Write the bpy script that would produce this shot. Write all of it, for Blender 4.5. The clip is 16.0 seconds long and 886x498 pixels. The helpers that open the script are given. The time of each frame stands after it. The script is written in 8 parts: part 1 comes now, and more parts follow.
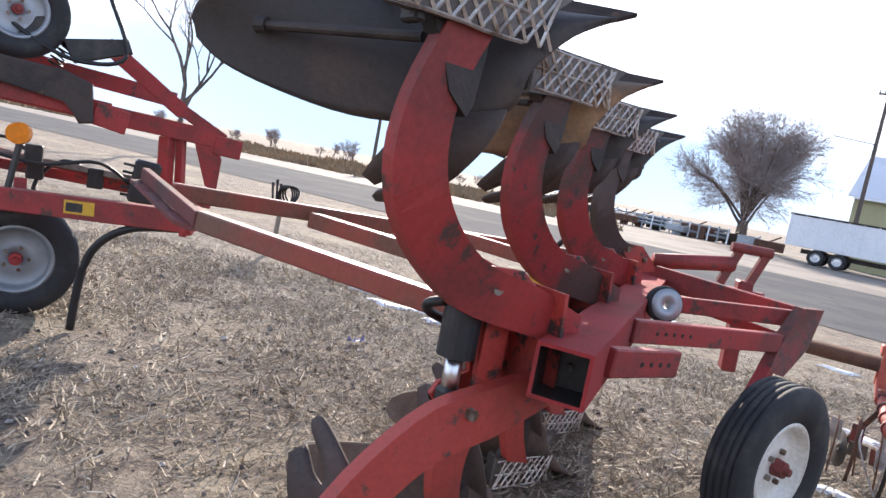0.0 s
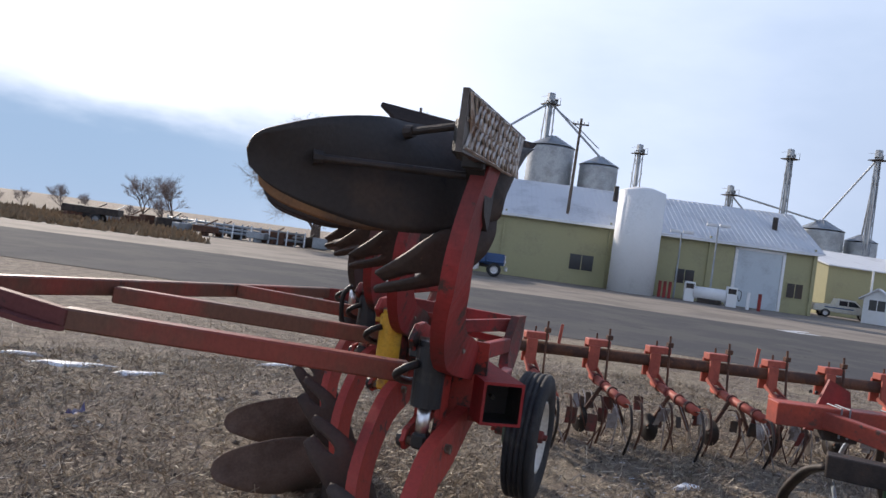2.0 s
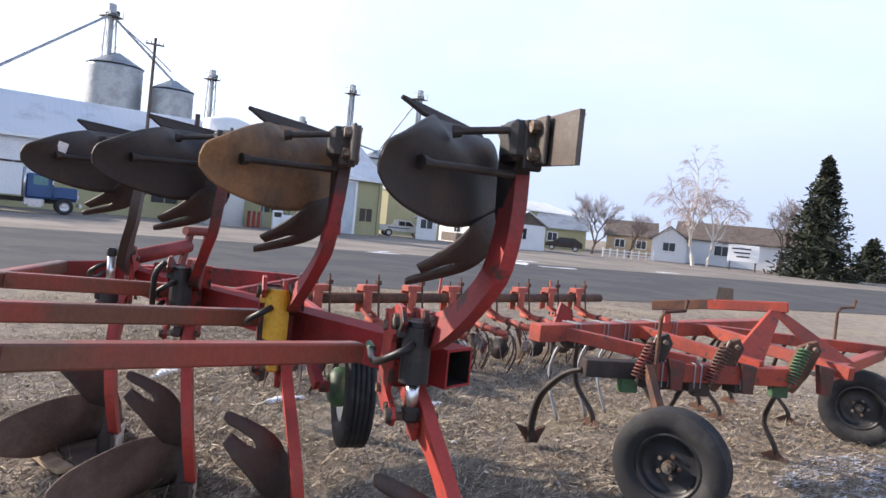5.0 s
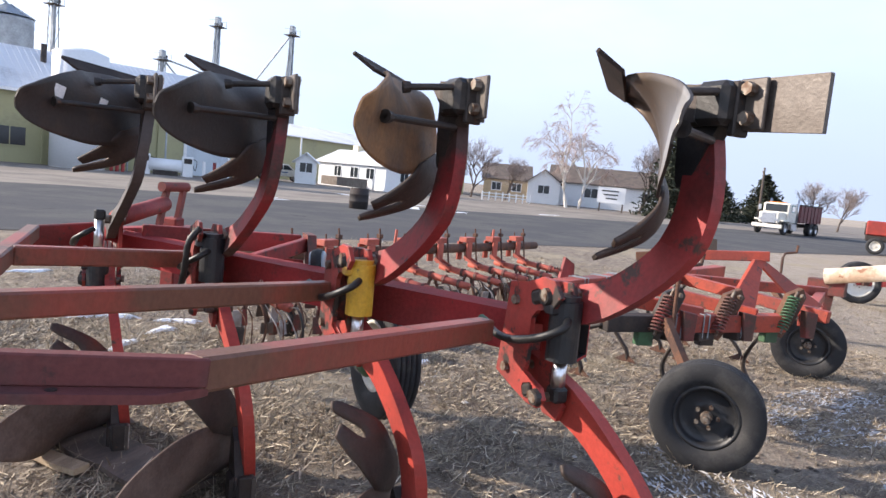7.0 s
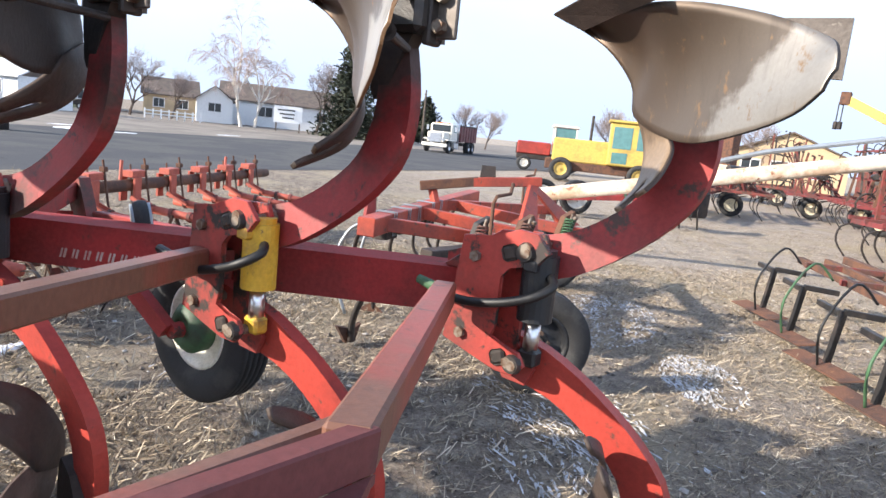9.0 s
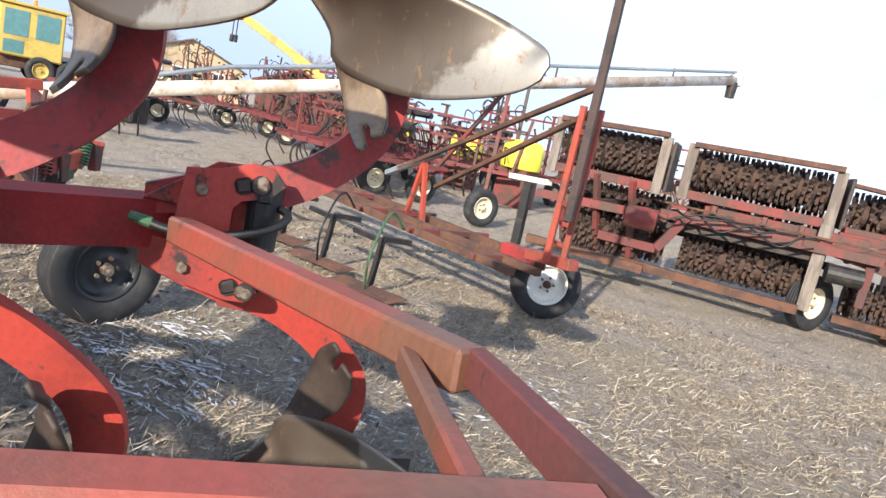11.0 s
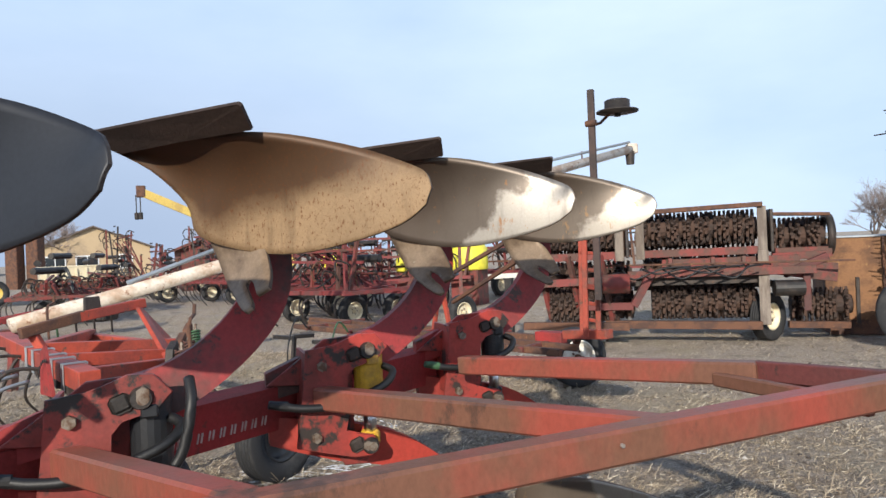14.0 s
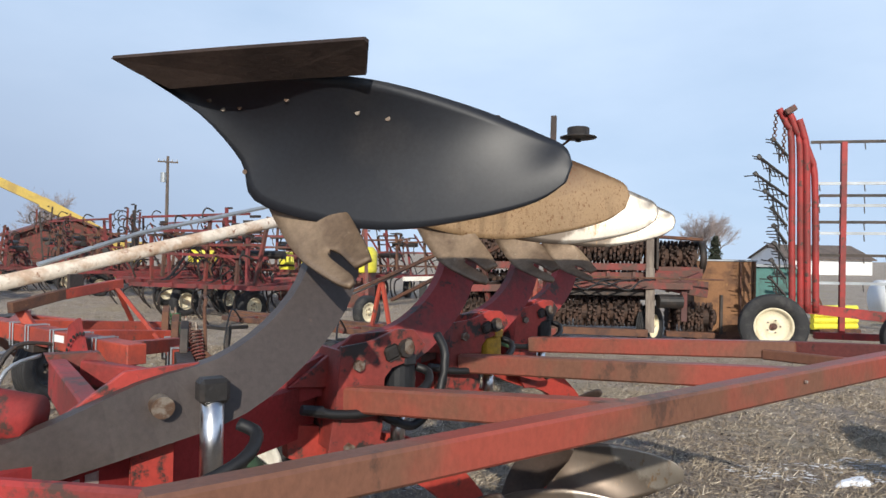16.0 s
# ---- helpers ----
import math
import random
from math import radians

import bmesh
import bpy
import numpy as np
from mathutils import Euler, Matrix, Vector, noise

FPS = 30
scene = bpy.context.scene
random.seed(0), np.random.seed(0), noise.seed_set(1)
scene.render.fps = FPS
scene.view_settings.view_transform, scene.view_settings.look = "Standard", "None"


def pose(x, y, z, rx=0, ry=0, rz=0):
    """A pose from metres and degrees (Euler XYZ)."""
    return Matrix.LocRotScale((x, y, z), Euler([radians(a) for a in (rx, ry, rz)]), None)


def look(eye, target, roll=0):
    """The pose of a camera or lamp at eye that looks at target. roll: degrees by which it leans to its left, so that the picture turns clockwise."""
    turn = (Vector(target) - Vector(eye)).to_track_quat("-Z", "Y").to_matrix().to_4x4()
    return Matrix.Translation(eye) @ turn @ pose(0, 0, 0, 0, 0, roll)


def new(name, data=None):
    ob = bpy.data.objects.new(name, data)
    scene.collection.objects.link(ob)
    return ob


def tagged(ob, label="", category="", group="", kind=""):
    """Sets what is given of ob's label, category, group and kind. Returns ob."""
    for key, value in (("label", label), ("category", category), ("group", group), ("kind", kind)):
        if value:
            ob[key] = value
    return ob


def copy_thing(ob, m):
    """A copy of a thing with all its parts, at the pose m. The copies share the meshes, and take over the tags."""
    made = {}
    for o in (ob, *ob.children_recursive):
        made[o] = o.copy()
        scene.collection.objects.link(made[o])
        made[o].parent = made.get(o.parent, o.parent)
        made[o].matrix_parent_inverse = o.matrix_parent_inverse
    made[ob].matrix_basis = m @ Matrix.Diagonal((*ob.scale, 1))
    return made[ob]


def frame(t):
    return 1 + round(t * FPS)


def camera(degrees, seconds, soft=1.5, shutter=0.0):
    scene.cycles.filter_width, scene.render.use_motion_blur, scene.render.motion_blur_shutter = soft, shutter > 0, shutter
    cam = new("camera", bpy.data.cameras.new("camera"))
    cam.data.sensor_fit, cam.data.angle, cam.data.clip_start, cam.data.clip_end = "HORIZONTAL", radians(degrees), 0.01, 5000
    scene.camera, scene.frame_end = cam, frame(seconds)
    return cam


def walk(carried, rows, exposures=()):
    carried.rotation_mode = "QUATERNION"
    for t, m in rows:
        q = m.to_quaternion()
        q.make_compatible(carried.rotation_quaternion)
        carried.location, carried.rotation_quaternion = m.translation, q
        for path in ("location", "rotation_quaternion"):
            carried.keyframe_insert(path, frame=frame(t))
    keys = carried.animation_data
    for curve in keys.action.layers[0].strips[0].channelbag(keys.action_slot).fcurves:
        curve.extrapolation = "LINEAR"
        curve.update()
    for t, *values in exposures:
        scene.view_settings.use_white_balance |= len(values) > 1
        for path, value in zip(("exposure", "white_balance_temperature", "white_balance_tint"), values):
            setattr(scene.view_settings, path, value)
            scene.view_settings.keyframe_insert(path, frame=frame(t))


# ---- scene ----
cam = camera(66.1, 16.0)
PATH = [
    (0, (1.02, 1.003, 1.569), (0.719, 2.967, 1.341), 10.8),
    (0.5, (0.618, 0.917, 1.559), (0.625, 2.912, 1.416), 14.2),
    (1, (0.249, 0.759, 1.605), (0.442, 2.748, 1.533), 10.0),
    (1.5, (-0.046, 0.638, 1.61), (0.469, 2.571, 1.584), 9.7),
    (2, (-0.327, 0.699, 1.632), (0.552, 2.495, 1.626), 7.7),
    (2.5, (-0.642, 0.67, 1.654), (0.462, 2.337, 1.635), 3.8),
    (3, (-0.865, 0.832, 1.608), (0.402, 2.375, 1.497), 7.2),
    (3.5, (-1.062, 1.063, 1.657), (0.364, 2.46, 1.537), 5.6),
    (4, (-1.281, 1.179, 1.677), (0.284, 2.421, 1.586), 3.0),
    (4.2, (-1.343, 1.252, 1.664), (0.278, 2.42, 1.579), 3.9),
    (6.3, (-1.668, 2.345, 1.668), (0.185, 3.089, 1.547), 5.1),
    (6.5, (-1.651, 2.434, 1.666), (0.216, 3.134, 1.523), 5.6),
    (7, (-1.709, 2.713, 1.653), (0.191, 3.304, 1.453), 5.5),
    (7.5, (-1.647, 2.942, 1.63), (0.242, 3.54, 1.363), 3.0),
    (8, (-1.464, 3.183, 1.623), (0.455, 3.638, 1.295), 2.5),
    (8.2, (-1.434, 3.267, 1.628), (0.521, 3.528, 1.291), 2.9),
    (10.3, (-1.026, 4.46, 1.546), (0.564, 3.31, 1.159), 13.6),
    (10.5, (-0.977, 4.514, 1.535), (0.472, 3.191, 1.146), 14.5),
    (11, (-0.951, 4.727, 1.573), (0.043, 3.025, 1.238), 12.0),
    (11.5, (-0.812, 5.084, 1.566), (-0.015, 3.261, 1.358), 9.6),
    (12, (-0.632, 5.291, 1.554), (0.046, 3.428, 1.291), 6.7),
    (12.5, (-0.673, 5.575, 1.598), (-0.059, 3.689, 1.337), 3.7),
    (13, (-0.673, 5.87, 1.65), (0.171, 4.064, 1.492), 2.4),
    (13.5, (-0.51, 6.003, 1.662), (0.331, 4.192, 1.552), 3.5),
    (14, (-0.431, 6.342, 1.661), (0.389, 4.518, 1.658), -2.4),
    (14.5, (-0.204, 6.548, 1.632), (0.714, 4.771, 1.665), -0.4),
    (15, (0.096, 6.736, 1.645), (0.868, 4.893, 1.724), -1.2),
    (15.5, (0.325, 7.033, 1.648), (0.974, 5.145, 1.766), -0.2),
    (16, (0.588, 7.239, 1.602), (0.982, 5.278, 1.615), 1.1),
]
EXPOSE = [(0, 0.97, 14), (0.5, 0.66, 14), (1, 0.3, 14), (1.5, -0.03, 14), (2, -0.08, 14), (3, 0.09, 14), (4, 0.39, 15), (6.5, 0.63, 15), (7, 0.67, 14), (8, 0.95, 12), (10.5, 0.95, 9), (11, 0.69, 9), (12, 0.26, 9), (12.5, 0.16, 9), (13, 0.13, 9), (13.5, 0.14, 9), (14, 0.07, 8), (16, -0.12, 8)]
walk(cam, [(t, look(eye, target, roll)) for t, eye, target, roll in PATH], [(t, e, 6350 if t < 9 else 6150, m) for t, e, m in EXPOSE])

# ---------------------------------------------------------------- light
SUN = Vector((-0.174, 0.897, 0.407)).normalized()
sun_data = bpy.data.lights.new("sun", "SUN")
sun_data.energy, sun_data.angle, sun_data.color = 5.0, radians(0.8), (1.0, 0.89, 0.74)
sun = new("sun", sun_data)
sun.matrix_world = look(SUN * 60, (0, 0, 0))

world = bpy.data.worlds.new("sky")
scene.world = world
world.use_nodes = True
wn, wl = world.node_tree.nodes, world.node_tree.links
wn.clear()
sky = wn.new("ShaderNodeTexSky")
sky.sky_type, sky.sun_disc = "NISHITA", False
sky.sun_elevation, sky.sun_rotation = math.asin(SUN.z), math.atan2(SUN.x, SUN.y)
sky.air_density, sky.dust_density, sky.ozone_density = 1.0, 0.2, 1.5
tc = wn.new("ShaderNodeTexCoord")
mp = wn.new("ShaderNodeMapping")
mp.inputs["Scale"].default_value = (1.0, 1.0, 2.6)
wl.new(tc.outputs["Generated"], mp.inputs["Vector"])
cn = wn.new("ShaderNodeTexNoise")
cn.inputs["Scale"].default_value, cn.inputs["Detail"].default_value, cn.inputs["Roughness"].default_value = 1.7, 6, 0.52
wl.new(mp.outputs[0], cn.inputs["Vector"])
cr = wn.new("ShaderNodeValToRGB")
cr.color_ramp.elements[0].position, cr.color_ramp.elements[1].position = 0.36, 0.72
cr.color_ramp.elements[0].color, cr.color_ramp.elements[1].color = (0.36, 0.36, 0.36, 1), (0.86, 0.86, 0.86, 1)
wl.new(cn.outputs["Fac"], cr.inputs[0])
cm = wn.new("ShaderNodeMix")
cm.data_type = "RGBA"
# thin cloud scatters most light round the sun
dp = wn.new("ShaderNodeVectorMath")
dp.operation = "DOT_PRODUCT"
dp.inputs[1].default_value = tuple(SUN)
wl.new(tc.outputs["Generated"], dp.inputs[0])
dm = wn.new("ShaderNodeMapRange")
dm.inputs["From Min"].default_value, dm.inputs["From Max"].default_value = -0.5, 0.75
dm.inputs["To Min"].default_value, dm.inputs["To Max"].default_value = 0.74, 1.0
wl.new(dp.outputs["Value"], dm.inputs["Value"])
mu = wn.new("ShaderNodeMath")
mu.operation = "MULTIPLY"
wl.new(cr.outputs[0], mu.inputs[0])
wl.new(dm.outputs[0], mu.inputs[1])
haze = wn.new("ShaderNodeMix")
haze.data_type = "RGBA"
haze.inputs[0].default_value = 0.93
haze.inputs[7].default_value = (4.0, 5.4, 7.4, 1)
wl.new(sky.outputs[0], haze.inputs[6])
wl.new(haze.outputs[2], cm.inputs[6])
cm.inputs[7].default_value = (8.6, 9.6, 11.2, 1)
bg = wn.new("ShaderNodeBackground")
bg.inputs["Strength"].default_value = 0.115
# grey blue cloud bank low in the east
ed = wn.new("ShaderNodeVectorMath")
ed.operation = "DOT_PRODUCT"
ed.inputs[1].default_value = (0.96, -0.28, 0.0)
wl.new(tc.outputs["Generated"], ed.inputs[0])
em = wn.new("ShaderNodeMapRange")
em.interpolation_type = "SMOOTHSTEP"
em.inputs["From Min"].default_value, em.inputs["From Max"].default_value = 0.42, 0.95
em.inputs["To Min"].default_value, em.inputs["To Max"].default_value = 0.0, 0.88
wl.new(ed.outputs["Value"], em.inputs["Value"])
sz = wn.new("ShaderNodeSeparateXYZ")
wl.new(tc.outputs["Generated"], sz.inputs[0])
hm = wn.new("ShaderNodeMapRange")
hm.interpolation_type = "SMOOTHSTEP"
hm.inputs["From Min"].default_value, hm.inputs["From Max"].default_value = 0.02, 0.42
hm.inputs["To Min"].default_value, hm.inputs["To Max"].default_value = 1.0, 0.0
wl.new(sz.outputs["Z"], hm.inputs["Value"])
bk_ = wn.new("ShaderNodeMath")
bk_.operation = "MULTIPLY"
wl.new(em.outputs[0], bk_.inputs[0])
wl.new(hm.outputs[0], bk_.inputs[1])
bm_ = wn.new("ShaderNodeMix")
bm_.data_type = "RGBA"
wl.new(bk_.outputs[0], bm_.inputs[0])
wl.new(cm.outputs[2], bm_.inputs[6])
bm_.inputs[7].default_value = (3.5, 4.2, 5.6, 1)
# bright veil of cloud round the sun, broken off above the horizon
gm = wn.new("ShaderNodeMapRange")
gm.interpolation_type = "SMOOTHSTEP"
gm.inputs["From Min"].default_value, gm.inputs["From Max"].default_value = 0.68, 0.96
wl.new(dp.outputs["Value"], gm.inputs["Value"])
gz = wn.new("ShaderNodeMath")
gz.operation = "MULTIPLY_ADD"
wl.new(cn.outputs["Fac"], gz.inputs[0])
gz.inputs[1].default_value = 0.45
wl.new(sz.outputs["Z"], gz.inputs[2])
gh = wn.new("ShaderNodeMapRange")
gh.interpolation_type = "SMOOTHSTEP"
gh.inputs["From Min"].default_value, gh.inputs["From Max"].default_value = 0.33, 0.45
wl.new(gz.outputs[0], gh.inputs["Value"])
gap = wn.new("ShaderNodeMath")                          # blue gap low beside the sun
gap.operation = "MULTIPLY_ADD"
gap.inputs[1].default_value, gap.inputs[2].default_value = -0.8, 0.8
wl.new(gh.outputs[0], gap.inputs[0])
gk = wn.new("ShaderNodeMath")
gk.operation = "MULTIPLY"
wl.new(gap.outputs[0], gk.inputs[0])
wl.new(gm.outputs[0], gk.inputs[1])
gi = wn.new("ShaderNodeMath")
gi.operation = "SUBTRACT"
gi.inputs[0].default_value = 1.0
wl.new(gk.outputs[0], gi.inputs[1])
cf = wn.new("ShaderNodeMath")
cf.operation = "MULTIPLY"
wl.new(mu.outputs[0], cf.inputs[0])
wl.new(gi.outputs[0], cf.inputs[1])
wl.new(cf.outputs[0], cm.inputs[0])
gf = wn.new("ShaderNodeMath")
gf.operation = "MULTIPLY"
wl.new(gm.outputs[0], gf.inputs[0])
wl.new(gh.outputs[0], gf.inputs[1])
gb = wn.new("ShaderNodeMix")
gb.data_type = "RGBA"
wl.new(gk.outputs[0], gb.inputs[0])
wl.new(bm_.outputs[2], gb.inputs[6])
gb.inputs[7].default_value = (3.1, 4.6, 6.5, 1)
gx = wn.new("ShaderNodeMix")
gx.data_type = "RGBA"
wl.new(gf.outputs[0], gx.inputs[0])
wl.new(gb.outputs[2], gx.inputs[6])
gx.inputs[7].default_value = (10.6, 11.2, 12.2, 1)
# overhead the veil thins out to deep blue
zm = wn.new("ShaderNodeMapRange")
zm.interpolation_type = "SMOOTHSTEP"
zm.inputs["From Min"].default_value, zm.inputs["From Max"].default_value = 0.42, 0.80
wl.new(sz.outputs["Z"], zm.inputs["Value"])
zx = wn.new("ShaderNodeMix")
zx.data_type = "RGBA"
wl.new(zm.outputs[0], zx.inputs[0])
wl.new(gx.outputs[2], zx.inputs[6])
zx.inputs[7].default_value = (1.3, 2.0, 3.6, 1)
wl.new(zx.outputs[2], bg.inputs["Color"])
wo = wn.new("ShaderNodeOutputWorld")
wl.new(bg.outputs[0], wo.inputs["Surface"])


# ---------------------------------------------------------------- materials
def material(name, base, second=None, third=None, scale=3.0, fine=40.0, cover=0.5, cover3=0.62, rough=0.6, metal=0.0,
             bump=0.15, vary=0.0, metal2=None, rough2=None, stretch=(1, 1, 1), shine=0.5, mottle=0.14):
    """Base paint or stuff, patches of a second colour, specks of a third, fine grain and relief."""
    m = bpy.data.materials.new(name)
    m.use_nodes = True
    n, l = m.node_tree.nodes, m.node_tree.links
    bsdf = n["Principled BSDF"]
    co = n.new("ShaderNodeTexCoord")
    ma = n.new("ShaderNodeMapping")
    ma.inputs["Scale"].default_value = stretch
    l.new(co.outputs["Object"], ma.inputs["Vector"])

    def tex(s, d, r):
        t = n.new("ShaderNodeTexNoise")
        t.inputs["Scale"].default_value, t.inputs["Detail"].default_value, t.inputs["Roughness"].default_value = s, d, r
        l.new(ma.outputs[0], t.inputs["Vector"])
        return t.outputs["Fac"]

    def ramp(src, lo, hi):
        r = n.new("ShaderNodeMapRange")
        r.inputs["From Min"].default_value, r.inputs["From Max"].default_value = lo, hi
        l.new(src, r.inputs["Value"])
        return r.outputs[0]

    def mix(fac, a, b):
        x = n.new("ShaderNodeMix")
        x.data_type = "RGBA"
        for v, i in ((a, 6), (b, 7)):
            if isinstance(v, tuple):
                x.inputs[i].default_value = (*v, 1)
            else:
                l.new(v, x.inputs[i])
        l.new(fac, x.inputs[0])
        return x.outputs[2]

    grain = tex(fine, 5, 0.65)
    dark = tuple(c * (1 - mottle) for c in base)
    lite = tuple(min(1, c * (1 + mottle)) for c in base)
    col = mix(ramp(grain, 0.3, 0.7), dark, lite)
    patch = None
    if second:
        big = tex(scale, 7, 0.62)
        patch = ramp(big, cover - 0.05, cover + 0.08)
        col = mix(patch, col, mix(ramp(grain, 0.3, 0.7), tuple(c * 0.82 for c in second), tuple(min(1, c * 1.15) for c in second)))
    if third:
        sp = tex(scale * 3.7, 8, 0.7)
        col = mix(ramp(sp, cover3, cover3 + 0.06), col, third)
    if vary:
        oi = n.new("ShaderNodeObjectInfo")
        hs = n.new("ShaderNodeHueSaturation")
        hs.inputs["Saturation"].default_value = 1
        l.new(ramp2(n, l, oi.outputs["Random"], 1 - vary, 1 + vary), hs.inputs["Value"])
        l.new(col, hs.inputs["Color"])
        col = hs.outputs[0]
    l.new(col, bsdf.inputs["Base Color"])
    bsdf.inputs["Roughness"].default_value = rough
    bsdf.inputs["Metallic"].default_value = metal
    bsdf.inputs["Specular IOR Level"].default_value = shine
    if patch is not None and metal2 is not None:
        l.new(ramp2(n, l, patch, metal, metal2), bsdf.inputs["Metallic"])
    if patch is not None and rough2 is not None:
        l.new(ramp2(n, l, patch, rough, rough2), bsdf.inputs["Roughness"])
    if bump:
        b = n.new("ShaderNodeBump")
        b.inputs["Strength"].default_value, b.inputs["Distance"].default_value = bump, 0.01
        l.new(grain, b.inputs["Height"])
        l.new(b.outputs[0], bsdf.inputs["Normal"])
    return m


def ramp2(n, l, src, lo, hi):
    r = n.new("ShaderNodeMapRange")
    r.inputs["To Min"].default_value, r.inputs["To Max"].default_value = lo, hi
    l.new(src, r.inputs["Value"])
    return r.outputs[0]


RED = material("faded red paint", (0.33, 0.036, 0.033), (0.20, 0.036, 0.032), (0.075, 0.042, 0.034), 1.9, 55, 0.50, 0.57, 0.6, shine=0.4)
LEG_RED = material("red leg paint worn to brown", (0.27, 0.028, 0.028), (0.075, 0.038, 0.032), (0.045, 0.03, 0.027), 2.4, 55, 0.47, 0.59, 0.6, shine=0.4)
# the red again in a sunlit tone: sunlight put into the colour
RED_LIT = material("sunlit tone of red paint", (0.40, 0.048, 0.033), (0.29, 0.04, 0.03), (0.09, 0.046, 0.036), 1.9, 50, 0.51, 0.59, 0.56)
BEAM_RED = material("weathered red beam paint", (0.285, 0.060, 0.040), (0.165, 0.075, 0.047), (0.08, 0.042, 0.03), 1.2, 60, 0.45, 0.59, 0.5, stretch=(1, 1, 0.6), shine=0.5)
CHALKY = material("chalky sun bleached red paint", (0.31, 0.036, 0.036), (0.22, 0.036, 0.034), (0.10, 0.045, 0.035), 2.2, 60, 0.52, 0.62, 0.8, 0.0, 0.2, shine=0.2)
REDGREASE = material("red paint smeared with grease", (0.37, 0.042, 0.031), (0.20, 0.036, 0.029), (0.032, 0.024, 0.021), 2.0, 50, 0.50, 0.525, 0.55)
ORANGE = material("faded orange red paint", (0.40, 0.062, 0.033), (0.26, 0.05, 0.034), (0.10, 0.055, 0.042), 2.6, 45, 0.50, 0.58, 0.55)
RUST = material("brown rust", (0.13, 0.06, 0.035), (0.075, 0.04, 0.03), (0.21, 0.10, 0.05), 5, 70, 0.5, 0.6, 0.85, 0.0, 0.4)
RUSTRED = material("rusty red paint", (0.20, 0.040, 0.033), (0.10, 0.048, 0.036), (0.07, 0.04, 0.032), 4, 60, 0.47, 0.57, 0.7, 0.0, 0.3)
GREASE = material("black grease and dirt", (0.018, 0.016, 0.015), (0.045, 0.035, 0.03), None, 9, 60, 0.55, 0.6, 0.5, 0.0, 0.3)
RUBBER = material("worn black rubber", (0.022, 0.022, 0.024), (0.045, 0.043, 0.042), None, 6, 80, 0.55, 0.6, 0.78, 0.0, 0.2)
HOSE = material("hose rubber", (0.012, 0.012, 0.013), None, None, 5, 80, 0.5, 0.6, 0.5, 0.0, 0.1)
BLACK = material("black wheel paint", (0.018, 0.019, 0.022), (0.05, 0.045, 0.04), None, 7, 60, 0.6, 0.6, 0.45)
YELLOW = material("yellow cylinder paint", (0.62, 0.36, 0.03), (0.30, 0.17, 0.04), (0.10, 0.07, 0.04), 7, 60, 0.6, 0.63, 0.5)
CHROME = material("steel rod", (0.62, 0.62, 0.64), (0.35, 0.33, 0.31), None, 8, 40, 0.6, 0.6, 0.28, 1.0, 0.05)
BOLT = material("dull bolt steel", (0.26, 0.22, 0.18), (0.12, 0.07, 0.045), None, 30, 60, 0.5, 0.6, 0.6, 0.5, 0.2)
def board_steel(name, neck, mid, tail, slope, edge, soft, spots, metals, roughs, pit=0.02, speck=(21, 0.60), shine=0.5):
    """Steel that the soil has scoured: a brown film from the neck, bare towards the tail, a ragged line between."""
    m = bpy.data.materials.new(name)
    m.use_nodes = True
    n, l = m.node_tree.nodes, m.node_tree.links
    bsdf = n["Principled BSDF"]
    uv = n.new("ShaderNodeUVMap")
    uv.uv_map = "board"
    xy = n.new("ShaderNodeSeparateXYZ")
    l.new(uv.outputs[0], xy.inputs[0])
    co = n.new("ShaderNodeTexCoord")

    def tex(s_, d, r, scale=(1, 1, 1)):
        mp_ = n.new("ShaderNodeMapping")
        mp_.inputs["Scale"].default_value = scale
        l.new(co.outputs["Object"], mp_.inputs["Vector"])
        t = n.new("ShaderNodeTexNoise")
        t.inputs["Scale"].default_value, t.inputs["Detail"].default_value, t.inputs["Roughness"].default_value = s_, d, r
        l.new(mp_.outputs[0], t.inputs["Vector"])
        return t.outputs["Fac"]

    def op(kind, a, b, c=None):
        x = n.new("ShaderNodeMath")
        x.operation = kind
        for i_, v in enumerate((a, b, c)):
            if v is None:
                continue
            if isinstance(v, float):
                x.inputs[i_].default_value = v
            else:
                l.new(v, x.inputs[i_])
        return x.outputs[0]

    def ramp(src, lo, hi, a=0.0, b=1.0):
        r = n.new("ShaderNodeMapRange")
        r.inputs["From Min"].default_value, r.inputs["From Max"].default_value = lo, hi
        r.inputs["To Min"].default_value, r.inputs["To Max"].default_value = a, b
        l.new(src, r.inputs["Value"])
        return r.outputs[0]

    def mix(fac, a, b):
        x = n.new("ShaderNodeMix")
        x.data_type = "RGBA"
        for v, i_ in ((a, 6), (b, 7)):
            if isinstance(v, tuple):
                x.inputs[i_].default_value = (*v, 1)
            else:
                l.new(v, x.inputs[i_])
        l.new(fac, x.inputs[0])
        return x.outputs[2]

    rag = tex(5.5, 6, 0.62)
    grain = tex(95, 5, 0.7)
    runs = tex(16, 5, 0.65, (1, 1, 0.12))
    along = op("MULTIPLY_ADD", xy.outputs["Y"], slope, xy.outputs["X"])
    line = op("MULTIPLY_ADD", op("SUBTRACT", rag, 0.5), 0.34, along)
    bare = ramp(line, edge - soft, edge + soft)
    film = ramp(line, edge * 0.25, edge * 0.95)
    col = mix(film, neck, mid)
    col = mix(bare, col, mix(ramp(tex(2.6, 5, 0.6), 0.38, 0.66), tail, tuple(c * 0.8 for c in tail)))
    col = mix(ramp(runs, 0.55, 0.72, 0.0, 0.5), col, tuple(c * 0.62 for c in mid))
